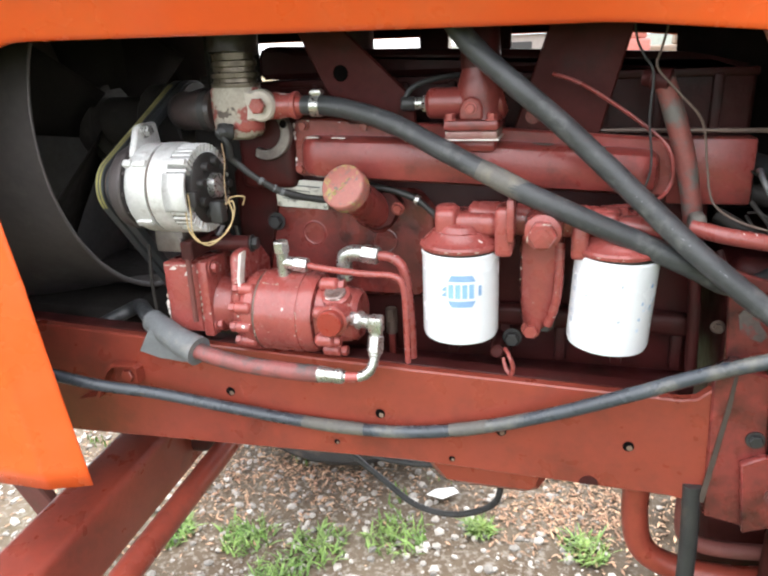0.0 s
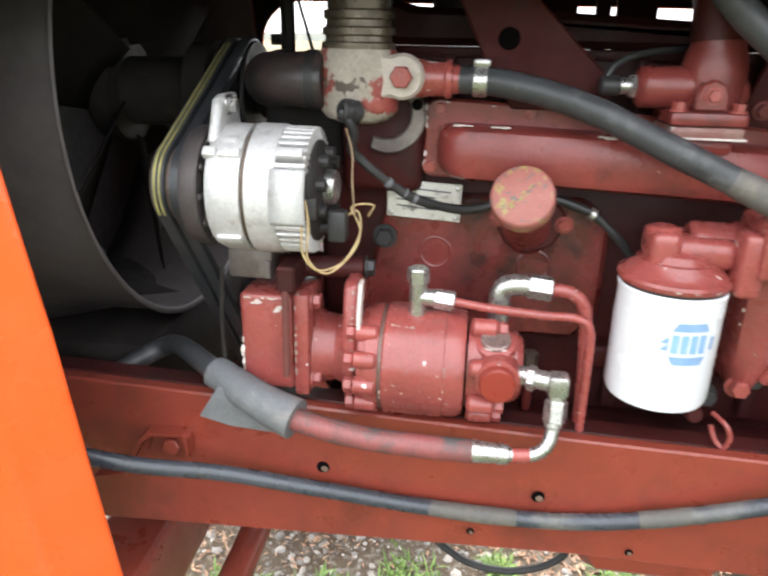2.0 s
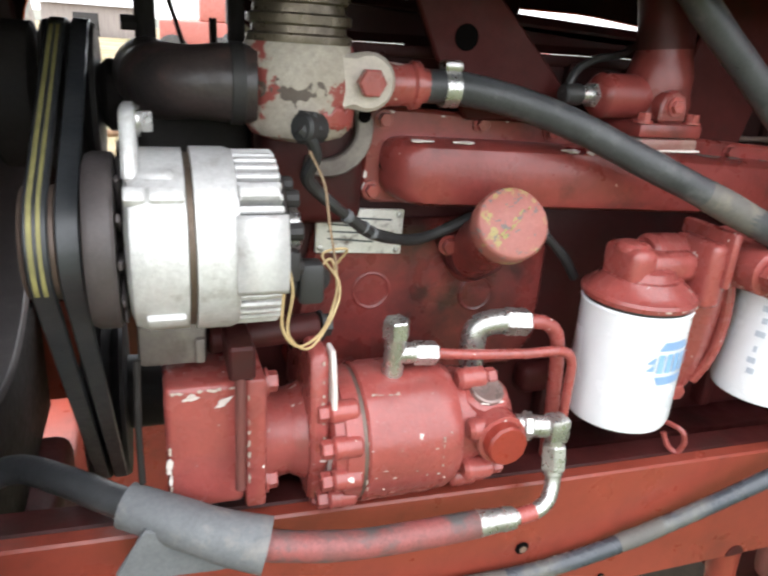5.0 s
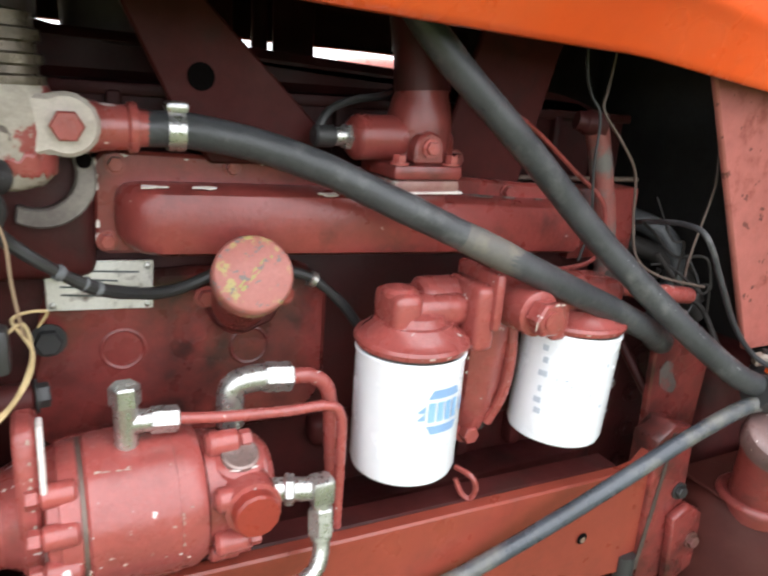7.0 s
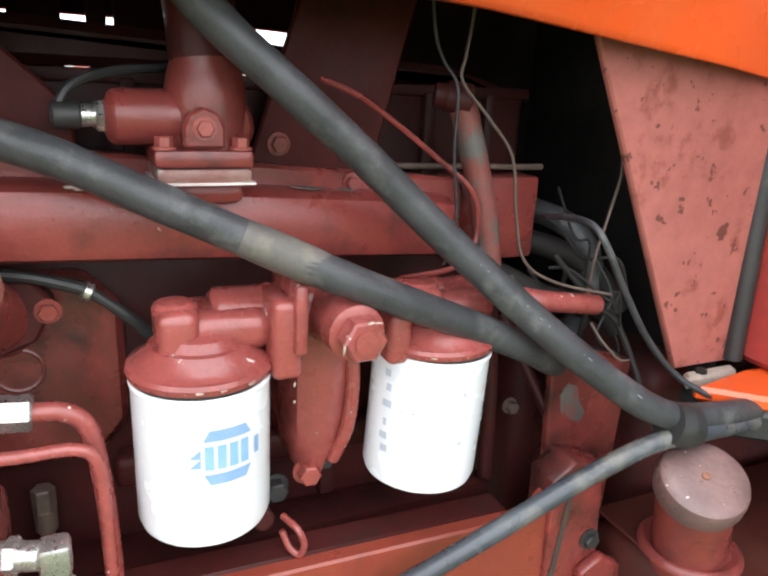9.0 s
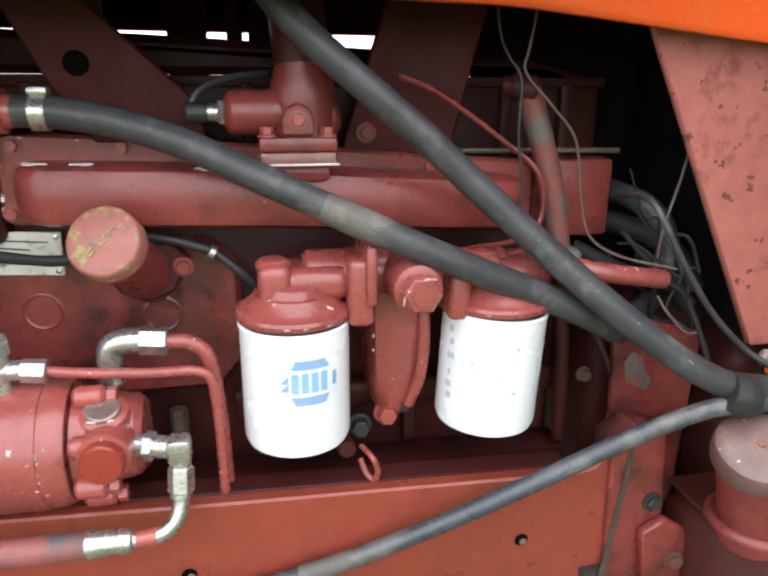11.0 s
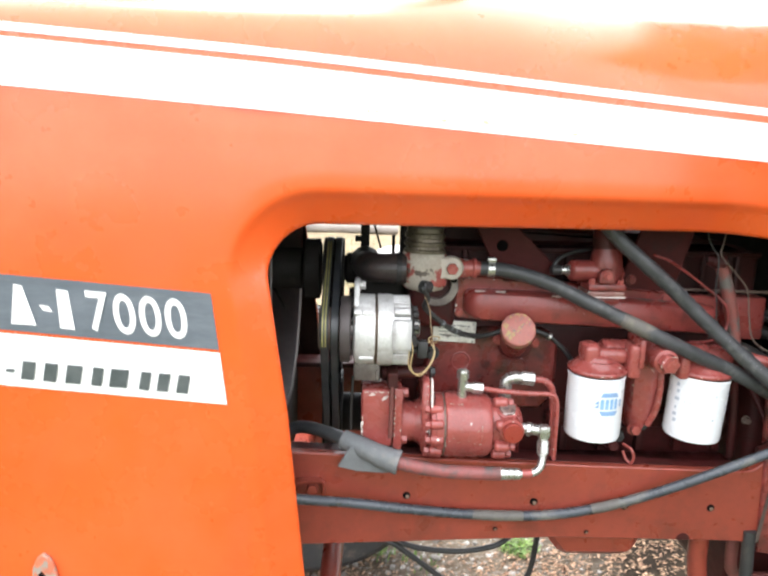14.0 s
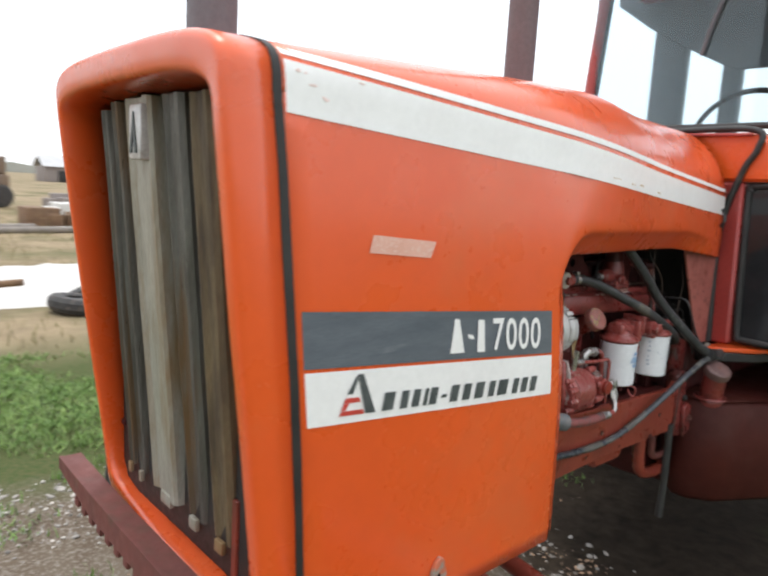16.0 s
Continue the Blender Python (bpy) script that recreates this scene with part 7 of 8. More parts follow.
for pts, m in (([(0.557, 0.075, 1.3), (0.556, 0.075, 1.26), (0.55, 0.072, 1.229), (0.548, 0.07, 1.21), (0.575, 0.065, 1.18), (0.6, 0.065, 1.15), (0.61, 0.065, 1.1), (0.62, 0.06, 1.06), (0.65, 0.05, 1.04), (0.7, 0.03, 1.03)], TAN_WIRE),
               ([(0.515, 0.075, 1.3), (0.523, 0.075, 1.246), (0.533, 0.075, 1.224), (0.544, 0.07, 1.204), (0.544, 0.068, 1.155), (0.55, 0.066, 1.1), (0.54, 0.064, 1.06)], RUBBER),
               ([(0.433, 0.085, 1.207), (0.471, 0.085, 1.192), (0.536, 0.085, 1.149), (0.569, 0.072, 1.118), (0.573, 0.07, 1.077), (0.55, 0.06, 1.059), (0.497, 0.06, 1.052)], ENGINE_RED),
               ([(0.712, 0.06, 1.2), (0.708, 0.05, 1.15), (0.707, 0.05, 1.126), (0.693, 0.05, 1.064), (0.69, 0.05, 1.02)], TAN_WIRE),
               ([(0.69, 0.04, 1.0), (0.697, 0.03, 0.985), (0.712, 0.02, 0.968), (0.725, 0.02, 0.966)], TAN_WIRE),
               ([(0.7, 0.06, 1.06), (0.72, 0.05, 1.02), (0.71, 0.05, 0.98), (0.74, 0.03, 0.955)], RUBBER)):
    bm = bm_new()
    tube(bm, pts, 0.0014 if m is not ENGINE_RED else 0.0024, 8)
    part("strand", bm, m, wires)
bm = bm_new()
tube(bm, [(0.69, 0.15, 1.075), (0.672, 0.1, 1.09), (0.66, 0.04, 1.1), (0.658, 0.008, 1.092), (0.685, 0.0, 1.044), (0.723, 0.0, 0.994), (0.762, -0.004, 0.956), (0.79, -0.02, 0.938), (0.81, -0.03, 0.928)], 0.0031, 12)
part("cable", bm, HOSE, wires, "thin dusty black cable")
loom = thing("wiring_bundle", (0.72, 0.1, 0.95), "black bundled wiring behind the engine", "wiring")
rw = random.Random(8)
for pts, r in (([(0.63, 0.16, 1.06), (0.69, 0.13, 1.055), (0.74, 0.1, 1.03), (0.76, 0.08, 0.99)], 0.012),
               ([(0.64, 0.13, 1.03), (0.68, 0.1, 1.01), (0.715, 0.07, 1.005), (0.74, 0.06, 0.98)], 0.01)):
    bm = bm_new()
    tube(bm, pts, r, 14)
    part("conduit", bm, DULL_BLACK, loom)
for k in range(7):
    bm = bm_new()
    p = Vector((rw.uniform(0.66, 0.7), rw.uniform(0.05, 0.12), rw.uniform(1.02, 1.12)))
    pts = [p]
    for q in range(4):
        p = p + Vector((rw.uniform(0.0, 0.035), rw.uniform(-0.03, 0.01), rw.uniform(-0.05, 0.01)))
        pts.append(p)
    tube(bm, pts, rw.uniform(0.0013, 0.0035), 8)
    part("strand", bm, DULL_BLACK, loom)
cowl = thing("cowl_panel", (0.75, 0.04, 0.94), "faded red sheet-metal cowl side panel with rust specks", "panel")
bm = bm_new()
slab(bm, [(0.612, 1.3), (0.868, 1.3), (0.868, 0.946), (0.79, 0.946)], 0.022, 0.03)
part("sheet", bm, FADED_RED, cowl)
bm = bm_new()
slab(bm, [(0.034, 1.36), (0.42, 1.36), (0.42, 0.88), (0.034, 0.88)], 0.858, 0.868, "x")
part("bulkhead", bm, BLACK, cowl, "black firewall sheet")
# Unseen sheet added on the far side to keep daylight out of the bay.
far_blocker = thing("cowl_panel", (0.75, 0.41, 0.94), "plain black sheet added beyond the engine to block light", "panel")
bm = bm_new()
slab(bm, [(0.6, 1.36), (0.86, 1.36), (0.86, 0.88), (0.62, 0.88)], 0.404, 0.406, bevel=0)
part("sheet", bm, DULL_BLACK, far_blocker)
res = thing("fuel_tank", (1.0, -0.07, 0.42), "red steel fuel tank with a large brown grimy cap", "fuel tank")
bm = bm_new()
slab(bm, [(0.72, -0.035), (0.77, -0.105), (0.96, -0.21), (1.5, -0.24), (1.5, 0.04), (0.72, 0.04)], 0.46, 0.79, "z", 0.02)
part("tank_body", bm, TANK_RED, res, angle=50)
bm = bm_new()
lathe(bm, (0.77, -0.05, 0.7935), (0, 0, 1), [(-0.002, 0.048), (0.002, 0.0475), (0.005, 0.045), (0.006, 0.042), (0.0045, 0.039), (0.004, 0.036), (0.0042, 0.03)], 40)
lathe(bm, (0.77, -0.05, 0.785), (-0.34, -0.2, 0.9), [(0, 0.038), (0.012, 0.0365), (0.016, 0.0335), (0.1, 0.0325)], 40)
part("filler_neck", bm, ENGINE_RED, res)
bm = bm_new()
lathe(bm, (0.735, -0.0705, 0.876), (-0.25, -0.4, 0.88), [(0, 0.034), (0.002, 0.0375), (0.008, 0.0385), (0.02, 0.038), (0.0245, 0.0365), (0.0268, 0.033), (0.0278, 0.026), (0.0282, 0.001)], 40)
cap = part("cap", bm, CAN_BROWN, res, "brown round cap")
bm = bm_new()
lathe(bm, (0.728, -0.0818, 0.9007), (-0.25, -0.4, 0.88), [(0, 0.0042), (0.0016, 0.0036), (0.002, 0.001)], 9)
part("cap_vent", bm, surface("rusty_vent", (0.24, 0.1, 0.06), (0.13, 0.065, 0.045), 0.7, scale=90), cap)
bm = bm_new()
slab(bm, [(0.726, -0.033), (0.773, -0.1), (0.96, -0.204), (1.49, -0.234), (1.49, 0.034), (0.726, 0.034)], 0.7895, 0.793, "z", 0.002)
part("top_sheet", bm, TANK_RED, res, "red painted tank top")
ot = thing("sheet_shelf", (0.83, -0.04, 0.93), "bright orange metal step plate beside the hoses", "step")
bm = bm_new()
slab(bm, [(0.778, -0.012), (0.9, -0.12), (1.3, -0.3), (1.3, 0.0), (0.86, 0.002)], 0.93, 0.945, "z", 0.004)
part("top_sheet", bm, ORANGE, ot)
bm = bm_new()
slab(bm, [(0.785, -0.025), (0.9, -0.112), (1.3, -0.29), (1.3, 0.1), (0.8, 0.02)], 0.9, 0.9295, "z", 0.004)
part("edge_strip", bm, RUBBER, ot, "black rubber edge strip")
bm = bm_new()
slab(bm, [(0.79, 0.004), (0.86, 0.004), (0.868, 0.019), (0.8, 0.019)], 0.93, 0.944, "z", 0.003)
bracket = part("bracket", bm, surface("worn_bare_bracket", (0.42, 0.37, 0.32), (0.3, 0.25, 0.2), 0.6, scale=30, dirt=(0.12, 0.08, 0.06), dirt_lo=0.55, dirt_hi=0.7), ot, "worn bare metal bracket")
bm = bm_new()
lathe(bm, (0.815, 0.011, 0.944), (0, 0, 1), [(0, 0.006), (0.004, 0.0058), (0.0045, 0.001)], 6)
part("bolt_head", bm, DULL_BLACK, bracket)
tr = thing("transmission_case", (1.0, 0.27, 0.4), "red cast transmission case behind the engine", "transmission")
bm = bm_new()
box(bm, (0.66, 0.1, 0.5), (0.8, 0.44, 0.98), 0.02, 3)
part("bell_housing", bm, OILY_SHADED_RED, tr)
bm = bm_new()
box(bm, (0.8, 0.05, 0.45), (2.2, 0.49, 0.93), 0.03, 3)
part("case", bm, OILY_SHADED_RED, tr)
for k in range(5):
    bolt(tr, (0.7, 0.1, 0.72 + 0.05 * k), (0, -1, 0), 0.01, 0.008, OILY_SHADED_RED)
lp = thing("bent_pipe", (0.62, 0.1, 0.55), "red bent pipe and black hose below the rail end", "pipe")
bm = bm_new()
tube(bm, [(0.57, 0.06, 0.71), (0.57, 0.06, 0.62), (0.585, 0.06, 0.565), (0.63, 0.06, 0.54), (0.7, 0.06, 0.535), (0.8, 0.08, 0.535)], 0.018, 18)
part("outer_pipe", bm, RAIL_RED, lp)
bm = bm_new()
tube(bm, [(0.63, 0.05, 0.71), (0.63, 0.05, 0.63), (0.64, 0.05, 0.6), (0.68, 0.05, 0.59), (0.78, 0.06, 0.59)], 0.011, 14)
part("inner_pipe", bm, RUST_RED, lp)
bm = bm_new()
tube(bm, [(0.625, 0.0, 0.72), (0.63, 0.0, 0.62), (0.63, 0.0, 0.5), (0.625, 0.0, 0.42)], 0.011, 14)
part("black_hose", bm, RUBBER, lp, "black rubber drain hose")

# ---- cab ----
cab = thing("tractor_cab", (1.5, 0.27, 0.93), "red and orange tractor cab with tinted glass", "tractor cab")
bm = bm_new()
slab(bm, [(-0.04, 0.947), (-0.025, 1.46), (0.64, 1.46), (0.64, 0.947)], 0.875, 0.93, "x", 0.008)
part("front_cowl", bm, TRIM, cab)
bm = bm_new()
slab(bm, [(-0.10, 1.462), (-0.10, 1.565), (-0.06, 1.612), (0.56, 1.612), (0.64, 1.565), (0.64, 1.462)], 0.875, 0.95, "x", 0.01)
part("cowl_top", bm, ORANGE, cab)
bm = bm_new()
tube(bm, [(0.866, 0.018, 0.95), (0.866, 0.025, 1.3), (0.866, -0.02, 1.49), (0.866, -0.055, 1.56), (0.868, -0.04, 1.618), (0.868, 0.2, 1.621), (0.868, 0.6, 1.621)], 0.01, 12)
part("edge_trim", bm, RUBBER, cab, "black rubber edge trim")
bm = bm_new()
tube(bm, [(0.86, -0.036, 1.603), (0.86, 0.2, 1.606), (0.86, 0.6, 1.606)], 0.0055, 10)
part("trim_bead", bm, TRIM, cab, "dull red bead along the trim")
for y, m in ((0.60, TRIM), (-0.36, TRIM)):
    bm = bm_new()
    tube(bm, [(0.93, y, 1.61), (0.97, y, 1.9), (1.02, y, 2.3)], 0.02, 12)
    part("corner_post", bm, m, cab)
bm = bm_new()
slab(bm, [(-0.36, 1.63), (0.60, 1.63), (0.60, 2.4), (-0.36, 2.4)], 0.955, 0.961, "x", 0)
ws = part("windscreen", bm, GLASS, cab, "tinted windscreen")
ws.visible_shadow = False
bm = bm_new()
tube(bm, [(0.95, -0.35, 1.64), (0.95, 0.585, 1.64)], 0.011, 10)
tube(bm, [(0.95, 0.58, 1.64), (0.99, 0.58, 1.95), (1.04, 0.58, 2.35)], 0.01, 10)
part("window_gasket", bm, RUBBER, cab, "black window gasket")
bm = bm_new()
box(bm, (0.93, -0.4, 2.35), (2.3, 0.94, 2.5), 0.04, 3)
part("roof", bm, TRIM, cab)
for y, w in ((0.7, 0.165), (0.438, 0.083), (-0.36, 0.1)):
    bm = bm_new()
    box(bm, (1.9, y, 0.93), (1.96, y + w, 2.4), 0.01)
    part("pillar", bm, STACK_GREY, cab)
bm = bm_new()
slab(bm, [(1.06, 2.36), (1.03, 2.34), (0.876, 2.228), (0.706, 2.127), (0.508, 2.022), (0.442, 1.997), (0.325, 1.998), (0.1, 2.04), (-0.4, 2.1), (-0.4, 2.42), (1.06, 2.42)], 1.87, 1.899, "x", 0.004)
part("headliner", bm, STACK_GREY, cab, "grey sagging headliner")
# Floor drawn wider than the cab so that it shades the ground.
bm = bm_new()
box(bm, (0.96, -0.5, 0.946), (2.3, 1.0, 1.15), 0.02)
part("floor_box", bm, BLACK, cab)
bm = bm_new()
box(bm, (1.05, 0.0, 1.2), (1.3, 0.5, 1.58), 0.04, 3)
part("dashboard", bm, BLACK, cab)
bm = bm_new()
C = [(1.42 + 0.06 * math.sin(a), 0.2 + 0.2 * math.cos(a), 1.655 + 0.18 * math.sin(a)) for a in [math.tau * k / 24 for k in range(25)]]
tube(bm, C, 0.011, 10, 3)
rod(bm, (1.3, 0.2, 1.45), (1.42, 0.2, 1.655), 0.018, 12)
rod(bm, (1.42, 0.02, 1.655), (1.42, 0.38, 1.655), 0.009, 10)
part("steering_wheel", bm, BLACK, cab, "black steering wheel")
win = [(-0.55, 0.965), (-0.55, 1.45), (-0.075, 1.45), (-0.045, 1.435), (-0.034, 1.405), (-0.052, 1.0), (-0.062, 0.975), (-0.085, 0.965)]
bm = bm_new()
slab(bm, win, 0.902, 0.908, "x", 0)
part("lower_window", bm, surface("dark_smoked_glass", (0.02, 0.022, 0.024), (0.03, 0.03, 0.032), 0.08, scale=4, bump=0, rough_var=0.03), cab, "dark glossy lower front window")
bm = bm_new()
tube(bm, [(0.9, y, z) for y, z in win] + [(0.9, -0.3, 0.965), (0.9, -0.55, 0.965)], 0.011, 10, 4)
part("lower_gasket", bm, RUBBER, cab, "black window gasket")
bm = bm_new()
slab(bm, [(-0.56, 1.462), (-0.56, 1.56), (-0.102, 1.56), (-0.102, 1.462)], 0.885, 0.94, "x", 0.008)
part("window_header", bm, ORANGE, cab)
bm = bm_new()
tube(bm, [(0.948, 0.09, 2.2), (0.948, 0.14, 2.042), (0.947, 0.167, 1.961), (0.947, 0.188, 1.873)], 0.0075, 8)
part("wiper", bm, STACK_GREY, cab, "grey wiper arm")

# ---- stacks on the hood ----
for x, y, r, z0, h, m, nm, lb in ((-0.725, 0.36, 0.047, 1.56, 1.2, STACK_GREY, "air_intake_stack", "dark grey upright air intake stack on the hood"),
                                  (0.115, 0.285, 0.0385, 1.245, 1.45, STACK_BROWN, "exhaust_stack", "brown-grey upright exhaust stack on the hood")):
    s = thing(nm, (x, y, z0), lb, "stack")
    bm = bm_new()
    lathe(bm, (x, y, z0), (0, 0, 1), [(0, r), (h, r), (h, r - 0.004), (h - 0.05, r - 0.004)], 36, False)
    part("pipe", bm, m, s)
    bm = bm_new()
    lathe(bm, (x, y, crown(x) - 0.02), (0, 0, 1), [(0, r + 0.001), (0.001, r + 0.012), (0.024, r + 0.01), (0.026, r + 0.001)], 36)
    part("collar", bm, ORANGE, s)

# ---- front axle ----
axle = thing("front_axle", (-0.28, 0.27, 0.45), "red steel front axle beam under the frame", "axle")
bm = bm_new()
m = Matrix.Translation((-0.275, 0.27, 0.60)) @ pose(0, 0, 0, 7, 0, -2)
box(bm, (-0.06, -1.3, -0.12), (0.04, 0.24, 0.0), 0.012, 3, m)
part("beam", bm, RAIL_RED, axle)
bm = bm_new()
box(bm, (-0.34, 0.22, 0.5), (-0.2, 0.42, 0.70), 0.02, 3)
part("pivot_bracket", bm, OILY_SHADED_RED, axle)
bm = bm_new()
box(bm, (-0.335, 0.45, 0.48), (-0.215, 1.05, 0.6), 0.012, 3)
part("far_beam", bm, RAIL_RED, axle)
link = thing("steering_arm", (-0.6, 0.15, 0.3), "rusty red flat steel steering arm below the hood", "steering arm")
bm = bm_new()
slab(bm, [(-0.735, 0.57), (-0.66, 0.572), (-0.59, 0.477), (-0.45, 0.27), (-0.51, 0.25), (-0.66, 0.475)], 0.14, 0.165, bevel=0.004)
part("arm", bm, RUST_RED, link)
bm = bm_new()
lathe(bm, (-0.485, 0.12, 0.265), (0, 1, 0), [(0, 0.03), (0.004, 0.034), (0.064, 0.034), (0.068, 0.03)], 24)
part("pivot_eye", bm, RUST_RED, link)
rodt = thing("tie_rod", (-0.14, 0.2, 0.5), "red round steering tie rod beside the axle", "tie rod")
bm = bm_new()
rod(bm, (-0.13, 0.28, 0.57), (-0.165, -0.9, 0.44), 0.021, 20)
part("rod", bm, RAIL_RED, rodt)
bm = bm_new()
box(bm, (-0.2, 0.24, 0.55), (-0.12, 0.32, 0.6), 0.01)
part("rod_end", bm, RUST_RED, rodt)
bm = bm_new()
prof = [(-0.13, 0.28), (-0.14, 0.33), (-0.13, 0.4), (-0.1, 0.43), (-0.08, 0.435), (-0.075, 0.42), (-0.05, 0.42), (-0.045, 0.44), (-0.01, 0.44), (0.0, 0.425), (0.01, 0.44), (0.045, 0.44), (0.05, 0.42), (0.075, 0.42), (0.08, 0.435), (0.1, 0.43), (0.13, 0.4), (0.14, 0.33), (0.13, 0.28)]
lathe(bm, (-0.24, 1.02, 0.44), (0, 1, 0), prof, 64, False)
tyre = part("wheel", bm, TYRE, axle, "black ribbed front tyre")
bm = bm_new()
lathe(bm, (-0.24, 0.92, 0.44), (0, 1, 0), [(0, 0.29), (0.01, 0.27), (0.05, 0.24), (0.09, 0.1), (0.07, 0.08), (0.02, 0.07), (0.0, 0.03)], 40)
part("rim", bm, RAIL_RED, tyre, "red steel rim")

# ---- rear wheels and far tank: unseen, added to shade ground under the cab ----
rear = thing("rear_axle_housing", (2.35, 0.21, 0.55), "dark red rear axle housing under the cab", "axle")
for y0, d in ((-0.85, 1), (1.28, -1)):
    bm = bm_new()
    lathe(bm, (2.35, y0 + 0.21 * d, 0.82), (0, d, 0), [(-0.2, 0.42), (-0.21, 0.6), (-0.19, 0.76), (-0.12, 0.81), (0, 0.82), (0.12, 0.81), (0.19, 0.76), (0.21, 0.6), (0.2, 0.42)], 48, False)
    tyre_ = part("wheel", bm, TYRE, rear, "large black rear tyre, added unseen for shade")
    bm = bm_new()
    lathe(bm, (2.35, y0 + 0.1 * d, 0.82), (0, d, 0), [(0, 0.43), (0.06, 0.4), (0.1, 0.15), (0.12, 0.05)], 40)
    part("rim", bm, RAIL_RED, tyre_, "red steel rim")
shade_tank = thing("fuel_tank", (1.1, 0.55, 0.42), "red steel fuel tank added unseen beyond the transmission for shade", "fuel tank")
bm = bm_new()
slab(bm, [(0.8, 0.5), (1.6, 0.5), (1.6, 0.72), (0.95, 0.7)], 0.3, 0.85, "z", 0.02)
part("tank_body", bm, OILY_SHADED_RED, shade_tank)
bm = bm_new()
box(bm, (2.15, -0.6, 0.66), (2.5, 1.05, 0.95), 0.03, 3)
part("housing", bm, OILY_SHADED_RED, rear)

# thin bracket rods above the radiator hose
br = thing("thin_bracket", (-0.06, 0.2, 1.165), "thin black bracket rods above the water pump", "bracket")
for a, c, r in (((-0.081, 0.2, 1.16), (-0.081, 0.2, 1.32), 0.0085), ((-0.05, 0.2, 1.19), (-0.068, 0.2, 1.25), 0.002), ((-0.026, 0.2, 1.16), (-0.0265, 0.2, 1.217), 0.0033), ((-0.007, 0.2, 1.16), (-0.007, 0.2, 1.32), 0.0075), ((-0.081, 0.2, 1.209), (-0.1, 0.2, 1.209), 0.006)):
    bm = bm_new()
    rod(bm, a, c, r, 8)
    part("rod", bm, DULL_BLACK, br)

# ---- distance ----
LEAF = surface("autumn_leaves", (0.24, 0.27, 0.09), (0.42, 0.36, 0.12), 0.6, scale=3, bump=0, island=0.5)
BARK = surface("grey_bark", (0.28, 0.25, 0.22), (0.2, 0.175, 0.155), 0.85, scale=6, bump=0.4, bump_scale=20)


def tree(x, y, h, spread, seed, leaves=1600):
    r = random.Random(seed)
    t = thing("tree", (x, y, 0), "tall tree with thin yellow-green autumn leaves", "tree", "distant trees")
    bm = bm_new()
    tips = []
    tube(bm, [(x, y, 0), (x + 0.1, y, h * 0.25), (x - 0.1, y + 0.1, h * 0.5), (x + 0.15, y, h * 0.78)], lambda q: 0.035 * h * (1 - 0.8 * q), 10, 5)
    for k in range(16):
        a, z = r.uniform(0, math.tau), h * r.uniform(0.28, 0.75)
        d = spread * r.uniform(0.5, 1.0) * (1.15 - z / h * 0.6)
        p = [Vector((x, y, z)), Vector((x + 0.45 * d * math.cos(a), y + 0.45 * d * math.sin(a), z + 0.12 * h * r.uniform(0.4, 1.2))), Vector((x + d * math.cos(a), y + d * math.sin(a), z + 0.2 * h * r.uniform(0.5, 1.3)))]
        tube(bm, p, lambda q: 0.011 * h * (1 - 0.85 * q), 7, 5)
        tips += [p[1] + (p[2] - p[1]) * r.uniform(0.2, 1.0) for _ in range(6)]
        for _ in range(4):
            c = p[1].lerp(p[2], r.random())
            e = c + Vector((r.uniform(-1, 1), r.uniform(-1, 1), r.uniform(-0.2, 1))) * spread * 0.3
            tube(bm, [c, (c + e) / 2 + Vector((0, 0, 0.05)), e], lambda q: 0.003 * h * (1 - 0.8 * q), 5, 3)
            tips.append(e)
    part("trunk", bm, BARK, t)
    V, F = [], []
    for k in range(leaves):
        c = r.choice(tips) + Vector((r.gauss(0, 1), r.gauss(0, 1), r.gauss(0, 0.7))) * spread * 0.09
        s = r.uniform(0.06, 0.16) * h / 9
        scatter_verts(V, F, [Vector((-s, 0, 0)), Vector((0, -s * 0.6, 0)), Vector((s, 0, 0)), Vector((0, s * 0.6, 0))], [(0, 1, 2, 3)], pose(*c, r.uniform(0, 180), r.uniform(0, 180), r.uniform(0, 360)))
    me = bpy.data.meshes.new("crown")
    me.from_pydata([tuple(v) for v in V], [], F)
    me.materials.append(LEAF)
    ob = new("crown", me)
    ob.parent, ob.matrix_parent_inverse = t, Matrix.Translation((-x, -y, 0))
    return t


tree(-1.75, 10.5, 4.9, 2.0, 1, 3000)

SHED = surface("weathered_boards", (0.3, 0.26, 0.24), (0.22, 0.19, 0.18), 0.85, scale=2, bump=0.3, bump_scale=10, stretch=(4, 4, 0.3))
ROOF = surface("grey_roof_sheet", (0.5, 0.5, 0.5), (0.4, 0.4, 0.41), 0.6, scale=2, bump=0.2)


